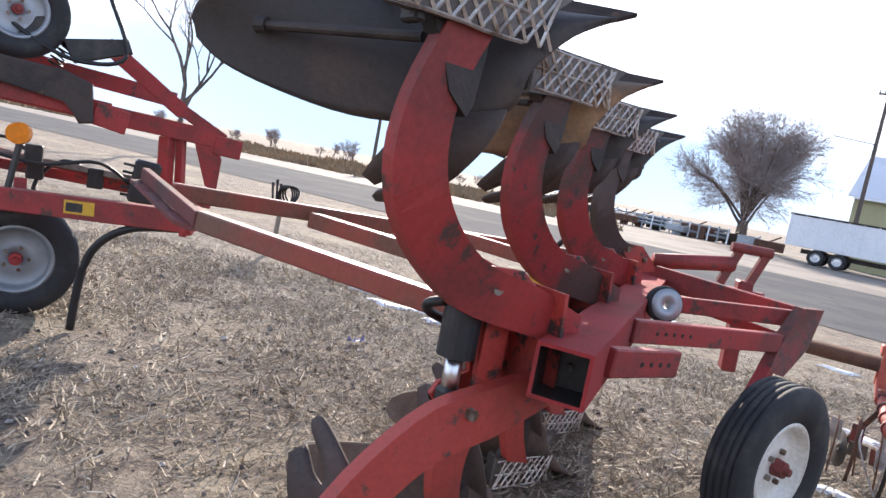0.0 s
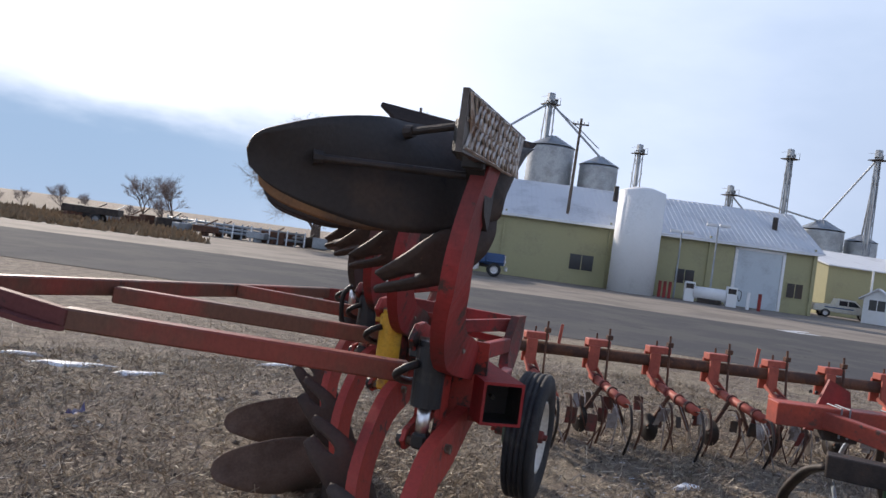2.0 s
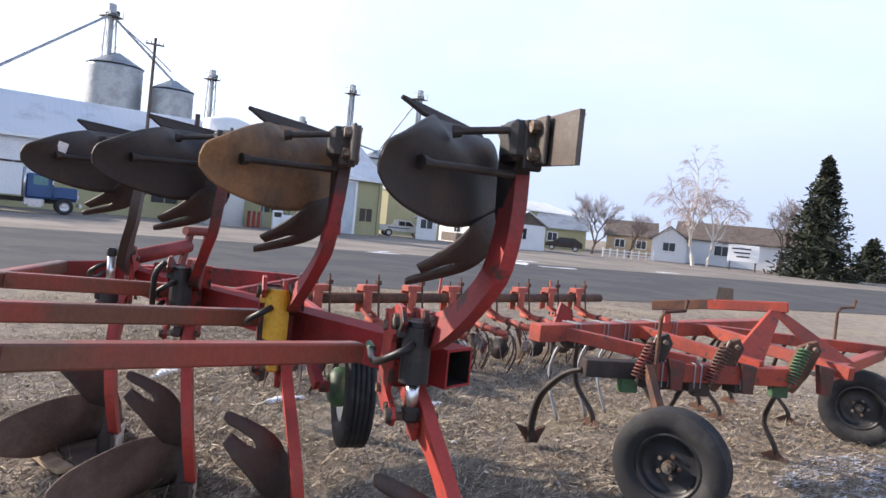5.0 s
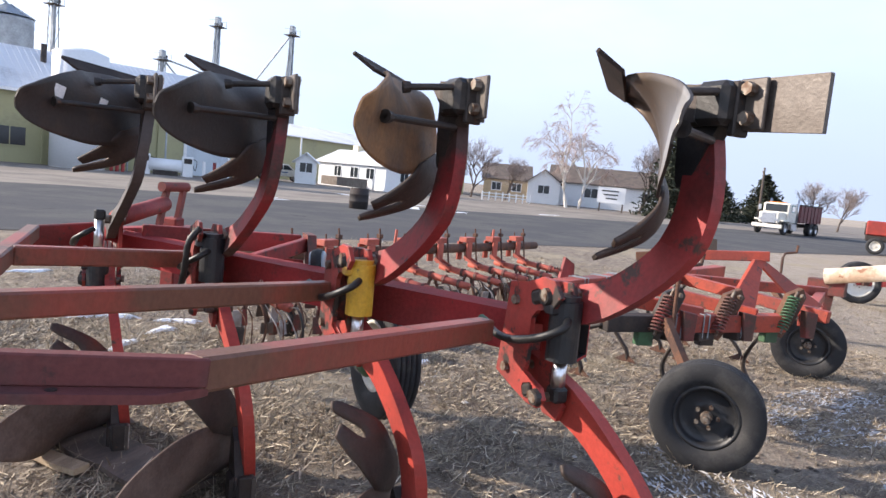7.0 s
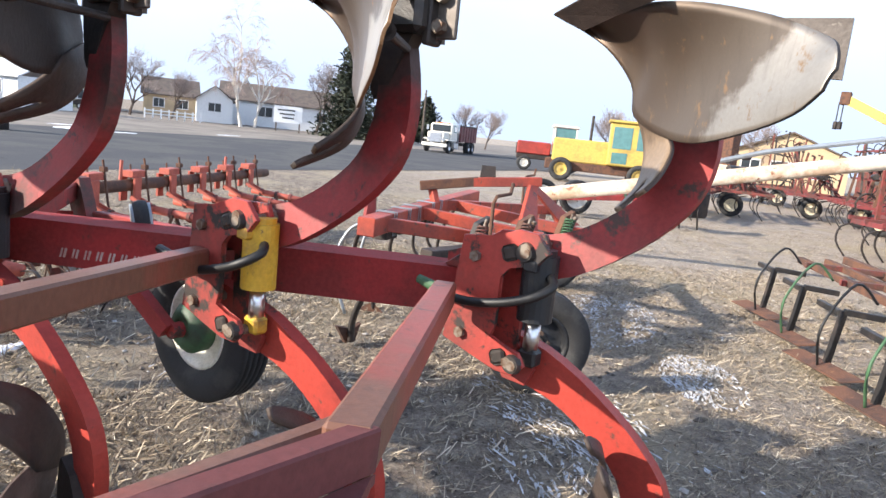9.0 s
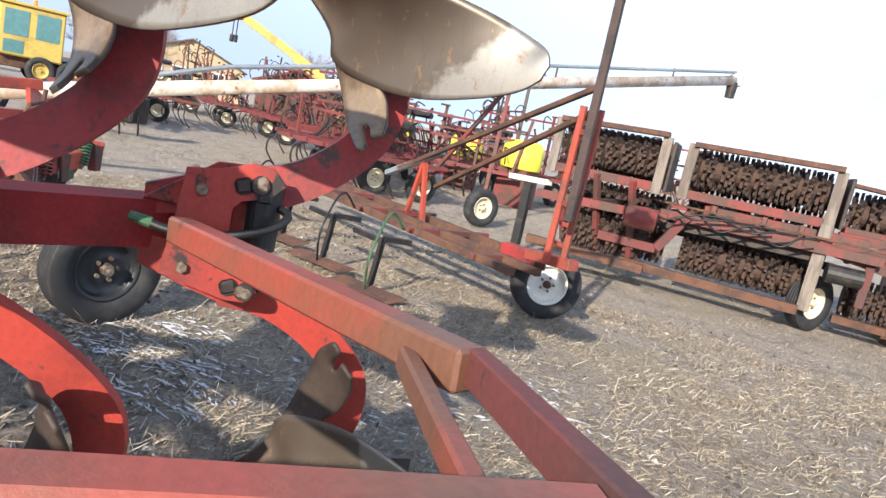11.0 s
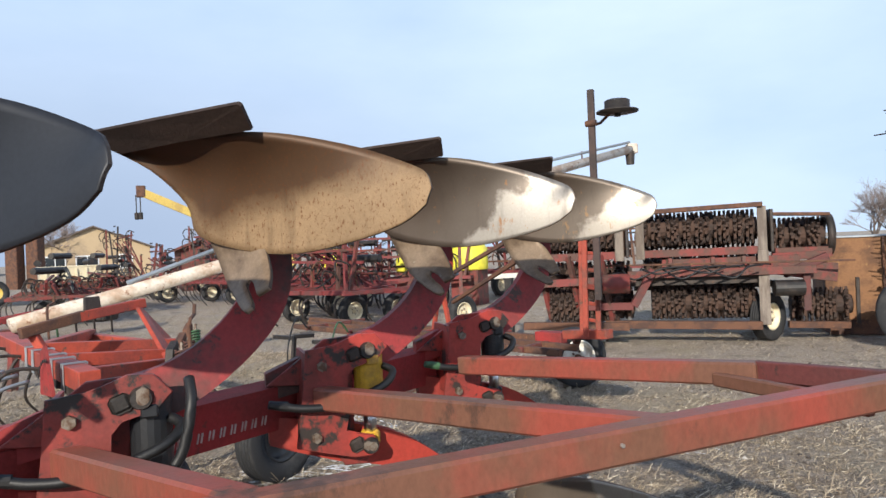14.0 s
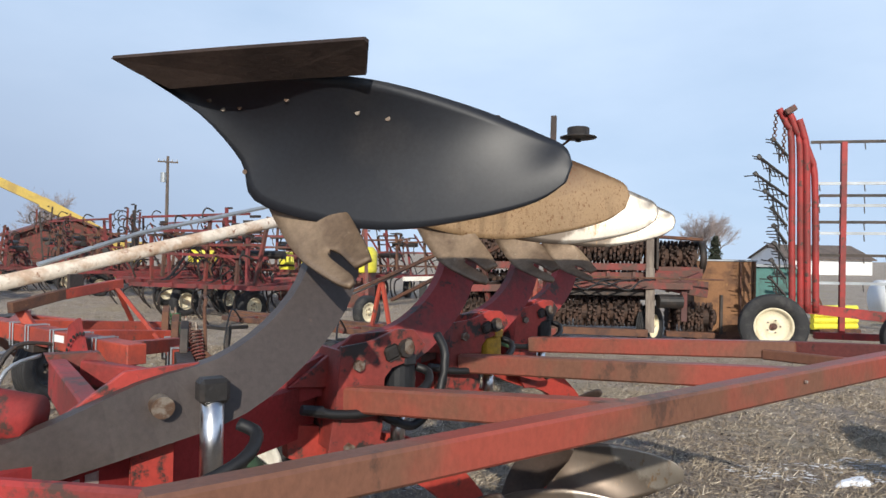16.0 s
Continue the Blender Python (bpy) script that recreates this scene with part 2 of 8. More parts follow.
    col = mix(op("MULTIPLY", ramp(tex(speck[0], 7, 0.72, (1, 1, 0.55)), speck[1], speck[1] + 0.07), ramp(film, 0.0, 1.0, 0.15, 0.9)), col, spots)
    col = mix(ramp(grain, 0.3, 0.7, 0.0, 0.16), col, tuple(c * 0.5 for c in mid))
    l.new(col, bsdf.inputs["Base Color"])
    l.new(ramp(bare, 0, 1, *metals), bsdf.inputs["Metallic"])
    l.new(op("MULTIPLY_ADD", op("SUBTRACT", rag, 0.5), 0.25, ramp(bare, 0, 1, *roughs)), bsdf.inputs["Roughness"])
    bsdf.inputs["Specular IOR Level"].default_value = shine
    b = n.new("ShaderNodeBump")
    b.inputs["Distance"].default_value = 0.006
    l.new(ramp(bare, 0, 1, 0.05, pit), b.inputs["Strength"])
    l.new(tex(60, 6, 0.7, (1, 1, 0.6)), b.inputs["Height"])
    l.new(b.outputs[0], bsdf.inputs["Normal"])
    return m


STEEL = board_steel("scoured steel", (0.085, 0.052, 0.033), (0.155, 0.125, 0.10), (0.41, 0.37, 0.32), 0.28, 0.86, 0.022, (0.30, 0.18, 0.09), (0.55, 0.7), (0.46, 0.42), 0.06)
STEEL_TAN = board_steel("scoured steel with brown film", (0.082, 0.051, 0.033), (0.15, 0.122, 0.10), (0.41, 0.375, 0.33), 0.28, 0.84, 0.018, (0.34, 0.16, 0.06), (0.55, 0.6), (0.46, 0.45), 0.06)
STEEL_RUST = board_steel("pitted rusty steel", (0.050, 0.024, 0.012), (0.095, 0.053, 0.029), (0.33, 0.22, 0.122), 0.78, 0.97, 0.10, (0.13, 0.048, 0.016), (0.2, 0.1), (0.5, 0.6), 0.5, (130, 0.555), 0.3)
STEEL_DARK = material("smooth black steel", (0.020, 0.022, 0.028), (0.033, 0.033, 0.037), (0.10, 0.06, 0.04), 2.0, 90, 0.60, 0.71, 0.44, 0.1, 0.02, shine=0.35)
BACK = material("dark moldboard back", (0.040, 0.033, 0.030), (0.065, 0.045, 0.034), (0.02, 0.018, 0.018), 3.0, 60, 0.55, 0.64, 0.6, 0.2, 0.25)
BACK_BROWN = material("brown rusted moldboard back", (0.085, 0.060, 0.045), (0.27, 0.145, 0.065), (0.045, 0.034, 0.028), 1.3, 60, 0.50, 0.70, 0.7, 0.1, 0.3)
BACK_LOW = material("soil dulled grey brown board back", (0.165, 0.120, 0.100), (0.105, 0.074, 0.062), (0.16, 0.075, 0.05), 2.2, 60, 0.52, 0.66, 0.85, 0.0, 0.25, shine=0.25)
FROG = material("dark brown cast iron", (0.055, 0.042, 0.036), (0.03, 0.026, 0.024), (0.12, 0.06, 0.035), 4, 60, 0.5, 0.62, 0.6, 0.3, 0.3)
DIRTSTEEL = material("soil coated share steel", (0.05, 0.034, 0.028), (0.032, 0.022, 0.019), (0.09, 0.05, 0.034), 4, 60, 0.5, 0.65, 0.85, 0.0, 0.25, shine=0.25)
PLATE = material("grey brown landside steel", (0.13, 0.110, 0.096), (0.09, 0.073, 0.062), (0.19, 0.165, 0.145), 4, 80, 0.5, 0.64, 0.5, 0.35, 0.12)
LEGGREY = material("grey brown worn leg paint", (0.080, 0.063, 0.057), (0.055, 0.043, 0.040), (0.105, 0.075, 0.06), 1.8, 60, 0.52, 0.66, 0.55, 0.1, 0.15)
WELD = material("bright hard facing weld", (0.55, 0.50, 0.45), (0.30, 0.23, 0.18), None, 12, 90, 0.55, 0.6, 0.4, 0.7, 0.3)
WHITE = material("white rim paint", (0.74, 0.71, 0.64), (0.60, 0.55, 0.46), (0.22, 0.11, 0.06), 5, 60, 0.56, 0.68, 0.5)
CREAM = material("cream paint", (0.72, 0.64, 0.46), (0.55, 0.46, 0.30), None, 5, 60, 0.6, 0.66, 0.5)
GREEN = material("faded green paint", (0.05, 0.12, 0.055), (0.04, 0.06, 0.04), None, 6, 60, 0.55, 0.6, 0.55)
MARK = material("pale lettering paint", (0.44, 0.33, 0.30), (0.36, 0.16, 0.14), None, 25, 90, 0.55, 0.6, 0.6)
STICKER = material("white paper sticker", (0.8, 0.79, 0.78), None, None, 5, 60, 0.5, 0.6, 0.6, 0, 0)
GALV = material("galvanised steel", (0.36, 0.39, 0.42), (0.28, 0.30, 0.32), None, 0.6, 6, 0.5, 0.6, 0.5, 0.5, 0.0)
ROOF = material("white metal roof", (0.70, 0.71, 0.73), (0.58, 0.59, 0.61), None, 0.3, 5, 0.55, 0.6, 0.5, 0.1, 0.05, mottle=0.03)
WALLPAINT = material("olive yellow metal siding", (0.36, 0.34, 0.19), (0.33, 0.31, 0.18), None, 0.4, 4, 0.55, 0.6, 0.6, 0, 0.05, mottle=0.03)
WHITEWALL = material("white painted wall", (0.78, 0.79, 0.80), (0.74, 0.75, 0.76), None, 0.3, 6, 0.55, 0.6, 0.6, 0, 0.0, mottle=0.03)
TAN = material("tan siding", (0.48, 0.36, 0.22), (0.40, 0.30, 0.19), None, 0.6, 6, 0.55, 0.6, 0.7, 0, 0.05, mottle=0.03)
SHINGLE = material("brown roof shingle", (0.14, 0.11, 0.09), (0.10, 0.08, 0.07), None, 1.5, 12, 0.5, 0.6, 0.9, 0, 0.1)
DOORGREY = material("pale grey blue door", (0.52, 0.58, 0.63), (0.45, 0.50, 0.55), None, 0.7, 8, 0.55, 0.6, 0.5, 0, 0.05, mottle=0.03)
GLASS = material("dark window glass", (0.03, 0.035, 0.04), None, None, 1, 5, 0.5, 0.6, 0.1, 0.0, 0.0)
TINT = material("green tinted cab glass", (0.10, 0.22, 0.22), None, None, 1, 5, 0.5, 0.6, 0.08, 0.0, 0.0)
BLUE = material("blue truck paint", (0.03, 0.08, 0.20), (0.025, 0.06, 0.15), None, 1, 8, 0.55, 0.6, 0.35)
BARREL = material("blue plastic barrel", (0.03, 0.16, 0.35), None, None, 1, 8, 0.55, 0.6, 0.45)
MAROON = material("maroon box paint", (0.16, 0.05, 0.05), (0.11, 0.05, 0.05), None, 1, 8, 0.55, 0.6, 0.6)
MACHINE = material("construction yellow paint", (0.54, 0.39, 0.09), (0.42, 0.29, 0.08), (0.2, 0.12, 0.06), 1.2, 12, 0.56, 0.68, 0.5)
TANKYEL = material("bright yellow plastic", (0.75, 0.68, 0.06), (0.65, 0.58, 0.07), None, 1.2, 12, 0.56, 0.68, 0.5)
TEAL = material("teal painted tin", (0.065, 0.175, 0.16), (0.055, 0.11, 0.10), None, 2, 20, 0.55, 0.62, 0.6)
POLE = material("weathered pole wood", (0.13, 0.10, 0.08), (0.09, 0.075, 0.065), None, 2, 30, 0.5, 0.6, 0.9, 0, 0.2, stretch=(4, 4, 0.4))
GREYWOOD = material("weathered grey post", (0.24, 0.20, 0.165), (0.15, 0.12, 0.10), None, 3, 40, 0.5, 0.6, 0.85, 0, 0.25, stretch=(3, 3, 0.5))
BARK = material("grey brown bark", (0.14, 0.105, 0.085), (0.10, 0.08, 0.07), None, 2, 20, 0.5, 0.6, 0.95, 0, 0.2)
TWIG = material("bare twigs", (0.30, 0.25, 0.235), (0.24, 0.195, 0.18), None, 1, 10, 0.5, 0.6, 0.95, 0, 0)
BIRCH = material("pale birch bark", (0.62, 0.58, 0.53), (0.30, 0.27, 0.25), None, 2, 14, 0.58, 0.6, 0.8, 0, 0.1)
BIRCHTWIG = material("pinkish birch twigs", (0.42, 0.33, 0.29), (0.34, 0.25, 0.22), None, 1, 10, 0.5, 0.6, 0.95, 0, 0)
NEEDLE = material("dark spruce needles", (0.033, 0.043, 0.027), (0.048, 0.052, 0.033), None, 1.2, 12, 0.5, 0.6, 0.9, 0, 0.1)
CHARRED = material("dark charred drum steel", (0.03, 0.025, 0.025), (0.05, 0.035, 0.03), None, 2, 30, 0.5, 0.6, 0.8, 0, 0.2)
FROST = material("thin frost", (0.60, 0.60, 0.62), (0.42, 0.40, 0.38), None, 6, 40, 0.5, 0.66, 0.7, 0, 0.2)
SNOW = material("old snow", (0.82, 0.84, 0.88), (0.60, 0.58, 0.55), None, 4, 30, 0.6, 0.66, 0.6, 0, 0.3)
AMBER = material("amber lens", (0.75, 0.22, 0.01), None, None, 4, 30, 0.6, 0.66, 0.25, 0, 0.0)


# ---------------------------------------------------------------- helpers
def link(name, bm, mats, parent=None, smooth=False, m=None):
    if isinstance(bm, bpy.types.Mesh):
        me = bm
    else:
        me = bpy.data.meshes.new(name)
        bmesh.ops.recalc_face_normals(bm, faces=bm.faces)
        if smooth:
            for f in bm.faces:
                f.smooth = True
        bm.to_mesh(me)
        bm.free()
        for x in mats if isinstance(mats, (list, tuple)) else [mats]:
            me.materials.append(x)
    ob = new(name, me)
    if parent is not None:
        ob.parent = parent
    if m is not None:
        ob.matrix_basis = m
    return ob


def part(name, bm, mat, parent, label="", smooth=False, m=None):
    ob = link(name, bm, mat, parent, smooth, m)
    return tagged(ob, label) if label else ob


def thing(name, label, category, at=(0, 0, 0), turn=0.0, group="", kind=""):
    ob = new(name)
    ob.empty_display_size = 0.2
    ob.matrix_basis = pose(*at, 0, 0, turn)
    return tagged(ob, label, category, group, kind)


def solid(name, bm, mat, label, category, at=(0, 0, 0), turn=0.0, group="", kind="", smooth=False):
    return tagged(link(name, bm, mat, None, smooth, pose(*at, 0, 0, turn)), label, category, group, kind)


def B():
    return bmesh.new()


def box(bm, c, s, rot=None, bevel=0.0):
    r = bmesh.ops.create_cube(bm, size=1)
    m = Matrix.Translation(c) @ (rot or Matrix()) @ Matrix.Diagonal((*s, 1))
    bmesh.ops.transform(bm, matrix=m, verts=r["verts"])
    if bevel:
        es = list({e for v in r["verts"] for e in v.link_edges})
        bmesh.ops.bevel(bm, geom=es, offset=bevel, segments=1, affect="EDGES")
    return bm


def axes(p0, p1, up=(0, 0, 1)):
    p0, p1 = Vector(p0), Vector(p1)
    x = (p1 - p0).normalized()
    u = Vector(up)
    if abs(x.dot(u)) > 0.98:
        u = Vector((0, 1, 0))
    y = u.cross(x).normalized()
    z = x.cross(y)
    return x, y, z


def beam(bm, p0, p1, w, h, up=(0, 0, 1), bevel=0.0):
    """A bar of section w x h (h along up) between two points."""
    x, y, z = axes(p0, p1, up)
    p0, p1 = Vector(p0), Vector(p1)
    rot = Matrix((x, y, z)).transposed().to_4x4()
    return box(bm, (p0 + p1) / 2, ((p1 - p0).length, w, h), rot, bevel)


def cyl(bm, p0, p1, r, r1=None, seg=16, caps=True):
    p0, p1 = Vector(p0), Vector(p1)
    x, y, z = axes(p0, p1)
    rot = Matrix((y, z, x)).transposed().to_4x4()
    res = bmesh.ops.create_cone(bm, cap_ends=caps, segments=seg, radius1=r, radius2=r if r1 is None else r1, depth=(p1 - p0).length)
    bmesh.ops.transform(bm, matrix=Matrix.Translation((p0 + p1) / 2) @ rot, verts=res["verts"])
    return bm


def sweep(bm, pts, r, seg=8, r1=None):
    """A round bar along points."""
    pts = [Vector(p) for p in pts]
    rings, n = [], len(pts)
    for i, p in enumerate(pts):
        d = (pts[min(i + 1, n - 1)] - pts[max(i - 1, 0)]).normalized()
        _, y, z = axes((0, 0, 0), d)
        rad = r if r1 is None else r + (r1 - r) * i / (n - 1)
        rings.append([bm.verts.new(p + rad * (math.cos(a) * y + math.sin(a) * z)) for a in (2 * math.pi * k / seg for k in range(seg))])
    for a, b in zip(rings, rings[1:]):
        for k in range(seg):
            bm.faces.new((a[k], a[(k + 1) % seg], b[(k + 1) % seg], b[k]))
    bm.faces.new(rings[0][::-1])
    bm.faces.new(rings[-1])
    return bm


def strap(bm, pts, w, t, side):
    """A flat bar along points: width w across `side`, thickness t in the plane."""
    pts, side = [Vector(p) for p in pts], Vector(side).normalized()
    n, rings = len(pts), []
    for i, p in enumerate(pts):
        d = (pts[min(i + 1, n - 1)] - pts[max(i - 1, 0)]).normalized()
        o = side.cross(d).normalized()
        rings.append([bm.verts.new(p + side * w / 2 * a + o * t / 2 * b) for a, b in ((-1, -1), (1, -1), (1, 1), (-1, 1))])
    for a, b in zip(rings, rings[1:]):
        for k in range(4):
            bm.faces.new((a[k], a[(k + 1) % 4], b[(k + 1) % 4], b[k]))
    bm.faces.new(rings[0][::-1])
    bm.faces.new(rings[-1])
    return bm


def prism(bm, pts, d, bevel=0.0):
    """A flat polygon (3D points) pushed out along vector d."""
    d = Vector(d)
    a = [bm.verts.new(Vector(p)) for p in pts]
    b = [bm.verts.new(Vector(p) + d) for p in pts]
    n = len(pts)
    fs = [bm.faces.new(a[::-1]), bm.faces.new(b)]
    fs += [bm.faces.new((a[i], a[(i + 1) % n], b[(i + 1) % n], b[i])) for i in range(n)]
    if bevel:
        es = list({e for f in fs[:2] for e in f.edges})
        bmesh.ops.bevel(bm, geom=es, offset=bevel, segments=1, affect="EDGES")
    return bm


def lathe(bm, prof, c=(0, 0, 0), axis=(0, 1, 0), seg=32):
    """Turn (radius, along) pairs round an axis; the profile is closed."""
    ax = Vector(axis).normalized()
    _, y, z = axes((0, 0, 0), ax)
    c = Vector(c)
    rings = []
    for k in range(seg):
        a = 2 * math.pi * k / seg
        d = math.cos(a) * y + math.sin(a) * z
        rings.append([bm.verts.new(c + d * r + ax * h) for r, h in prof])
    n = len(prof)
    for k in range(seg):
        p, q = rings[k], rings[(k + 1) % seg]
        for i in range(n):
            bm.faces.new((p[i], p[(i + 1) % n], q[(i + 1) % n], q[i]))
    return bm


def bolt(bm, p, n, r=0.018, h=0.014):
    p, n = Vector(p), Vector(n).normalized()
    cyl(bm, p, p + n * h, r, r, 6)
    return bm


def spring(bm, p0, p1, r, wire, turns, seg=6):
    p0, p1 = Vector(p0), Vector(p1)
    x, y, z = axes(p0, p1)
    k = turns * 10
    pts = [p0 + (p1 - p0) * i / k + r * (math.cos(i * 0.628) * y + math.sin(i * 0.628) * z) for i in range(k + 1)]
    return sweep(bm, pts, wire, seg)


def wheel(parent, c, axis, r, w, rim_r, rim_mat, name="wheel", label="", ribs=True, hub_mat=None, dish=0.35, lugs=False):
    """Tyre with shoulders and ribs, dished rim, hub and nuts; axis points to the outer side."""
    c, ax = Vector(c), Vector(axis).normalized()
    h = w / 2
    prof = [(rim_r, -h * 0.72), (rim_r + (r - rim_r) * 0.45, -h), (r * 0.965, -h * 0.86)]
    if ribs:
        for k in range(-2, 3):
            x = k * h * 0.33
            prof += [(r, x - h * 0.11), (r, x + h * 0.11), (r - 0.012, x + h * 0.13), (r - 0.012, x + h * 0.20)]
        prof = prof[:-2]
    else:
        prof += [(r, -h * 0.5), (r, h * 0.5)]
    prof += [(r * 0.965, h * 0.86), (rim_r + (r - rim_r) * 0.45, h), (rim_r, h * 0.72), (rim_r - 0.006, h * 0.4), (rim_r - 0.006, -h * 0.4)]
    tyre = part(name, lathe(B(), prof, c, ax, 40), RUBBER, parent, label, True)
    d = h * dish
    rp = [(rim_r + 0.004, h * 0.74), (rim_r - 0.014, h * 0.76), (rim_r * 0.86, h * 0.35), (rim_r * 0.80, d * 0.2), (rim_r * 0.45, d), (0.02, d),
          (0.02, d - 0.012), (rim_r * 0.45, d - 0.012), (rim_r * 0.8, d * 0.2 - 0.012), (rim_r * 0.86, -h * 0.35), (rim_r - 0.014, -h * 0.76), (rim_r + 0.004, -h * 0.74)]
    part("rim", lathe(B(), rp, c, ax, 32), rim_mat, tyre, "", True)
    hb = B()
    cyl(hb, c + ax * (d - 0.03), c + ax * (d + 0.05), rim_r * 0.2, rim_r * 0.17, 16)
    cyl(hb, c + ax * (d + 0.05), c + ax * (d + 0.075), rim_r * 0.1, rim_r * 0.08, 12)
    part("hub", hb, hub_mat or rim_mat, tyre)
    _, y, z = axes((0, 0, 0), ax)
    for k in range(5):
        a = 2 * math.pi * k / 5
        part("wheel_nut", bolt(B(), c + (y * math.cos(a) + z * math.sin(a)) * rim_r * 0.34 + ax * d, ax, 0.014, 0.02), BOLT, tyre)
    return tyre


def plane_grid(name, x0, x1, y0, y1, nx, ny, zf, mat, kind="structure", label="", category=""):
    xs, ys = np.linspace(x0, x1, nx), np.linspace(y0, y1, ny)
    vs = [(x, y, zf(x, y)) for y in ys for x in xs]
    fs = [(j * nx + i, j * nx + i + 1, (j + 1) * nx + i + 1, (j + 1) * nx + i) for j in range(ny - 1) for i in range(nx - 1)]
    me = bpy.data.meshes.new(name)
    me.from_pydata(vs, [], fs)
    me.materials.append(mat)
    for f in me.polygons:
        f.use_smooth = True
    return tagged(new(name, me), label, category, "", kind)


# ---------------------------------------------------------------- ground and road
def ground_material():
    m = bpy.data.materials.new("dry grass and dirt")
    m.use_nodes = True
    n, l = m.node_tree.nodes, m.node_tree.links
    bs = n["Principled BSDF"]
    co = n.new("ShaderNodeTexCoord")

    def tex(s, d, r, dist=0.0):
        t = n.new("ShaderNodeTexNoise")
        t.inputs["Scale"].default_value, t.inputs["Detail"].default_value = s, d
        t.inputs["Roughness"].default_value, t.inputs["Distortion"].default_value = r, dist
        l.new(co.outputs["Object"], t.inputs["Vector"])
        return t.outputs["Fac"]

    def rng(src, lo, hi):
        r = n.new("ShaderNodeMapRange")
        r.inputs["From Min"].default_value, r.inputs["From Max"].default_value = lo, hi
        l.new(src, r.inputs["Value"])
        return r.outputs[0]

    def mix(fac, a, b):
        x = n.new("ShaderNodeMix")
        x.data_type = "RGBA"
        for v, i in ((a, 6), (b, 7)):
            if isinstance(v, tuple):
                x.inputs[i].default_value = (*v, 1)
            else:
                l.new(v, x.inputs[i])
        l.new(fac, x.inputs[0])
        return x.outputs[2]

    fine, mid, big = tex(38, 8, 0.75, 0.6), tex(5, 6, 0.65), tex(0.45, 5, 0.6)
    soil = mix(rng(fine, 0.35, 0.65), (0.080, 0.060, 0.048), (0.235, 0.18, 0.143))
    grass = mix(rng(fine, 0.35, 0.68), (0.195, 0.155, 0.115), (0.50, 0.42, 0.32))
    far = mix(rng(mid, 0.3, 0.7), (0.30, 0.245, 0.165), (0.42, 0.35, 0.24))
    near = mix(rng(mid, 0.36, 0.66), soil, grass)
    # paler matted straw on the landward side of the plow
    pale = mix(rng(fine, 0.34, 0.66), (0.22, 0.178, 0.138), (0.56, 0.468, 0.378))
    pale = mix(rng(tex(2.1, 6, 0.7), 0.50, 0.66), pale, mix(rng(fine, 0.35, 0.65), (0.115, 0.094, 0.074), (0.34, 0.285, 0.225)))
    sp = n.new("ShaderNodeSeparateXYZ")
    l.new(co.outputs["Object"], sp.inputs[0])
    ad = n.new("ShaderNodeMath")
    ad.operation = "MULTIPLY_ADD"
    ad.inputs[1].default_value = 7.0
    l.new(mid, ad.inputs[0])
    sb = n.new("ShaderNodeMath")
    sb.operation = "SUBTRACT"
    l.new(ad.outputs[0], sb.inputs[0])
    l.new(sp.outputs["Y"], sb.inputs[1])
    near = mix(rng(sb.outputs[0], 0.6, 5.6), near, pale)
    l.new(mix(rng(big, 0.50, 0.68), near, far), bs.inputs["Base Color"])
    bs.inputs["Roughness"].default_value = 0.95
    b = n.new("ShaderNodeBump")
    b.inputs["Strength"].default_value, b.inputs["Distance"].default_value = 0.9, 0.03
    l.new(fine, b.inputs["Height"])
    b2 = n.new("ShaderNodeBump")
    b2.inputs["Strength"].default_value, b2.inputs["Distance"].default_value = 0.8, 0.07
    l.new(tex(13, 5, 0.6, 0.4), b2.inputs["Height"])
    l.new(b2.outputs[0], b.inputs["Normal"])
    l.new(b.outputs[0], bs.inputs["Normal"])
    return m


GROUND = ground_material()
ASPHALT = material("worn asphalt", (0.085, 0.085, 0.09), (0.11, 0.108, 0.106), (0.06, 0.06, 0.062), 0.35, 30, 0.5, 0.6, 1.0, 0, 0.1, shine=0.1)
GRAVEL = material("pale gravel yard", (0.24, 0.205, 0.17), (0.17, 0.145, 0.12), (0.33, 0.29, 0.24), 0.25, 22, 0.5, 0.62, 0.9, 0, 0.3)


def rise(x, y):
    """Flat yard; the ground lifts a little with small clods near the plow."""
    e = min(1, max(0, min(x + 14, 22 - x, y + 14, 14 - y, 0.78 * (31 - x) - (y + 3.2) if x > 5 else 9) / 2.0))
    return -0.034 * (1 - e) + e * 0.03 * noise.noise(Vector((x * 0.35, y * 0.35, 2.0))) + e * 0.018 * noise.noise(Vector((x * 2.1, y * 2.1, 5.0)))


plane_grid("ground", -2200, 2200, -2200, 2200, 30, 30, lambda x, y: -0.03, GROUND, label="dry winter grass and bare soil", category="ground")
plane_grid("yard_ground", -14, 22, -14, 14, 200, 160, rise, GROUND, label="trampled dry grass and brown soil", category="ground")

ROAD_NEAR = [(150, -95), (60, -25), (31, -3.2), (18, 6.6), (5, 16.2), (-8, 23), (-30, 31), (-110, 58)]
ROAD_FAR = [(170, -90), (76, -20), (50, 3.9), (38, 13), (20, 26), (6, 32), (-26, 42), (-106, 70)]
YARD_FAR = [(200, -60), (120, 10), (95, 35), (75, 60), (40, 78), (15, 82), (-10, 62), (-60, 62)]


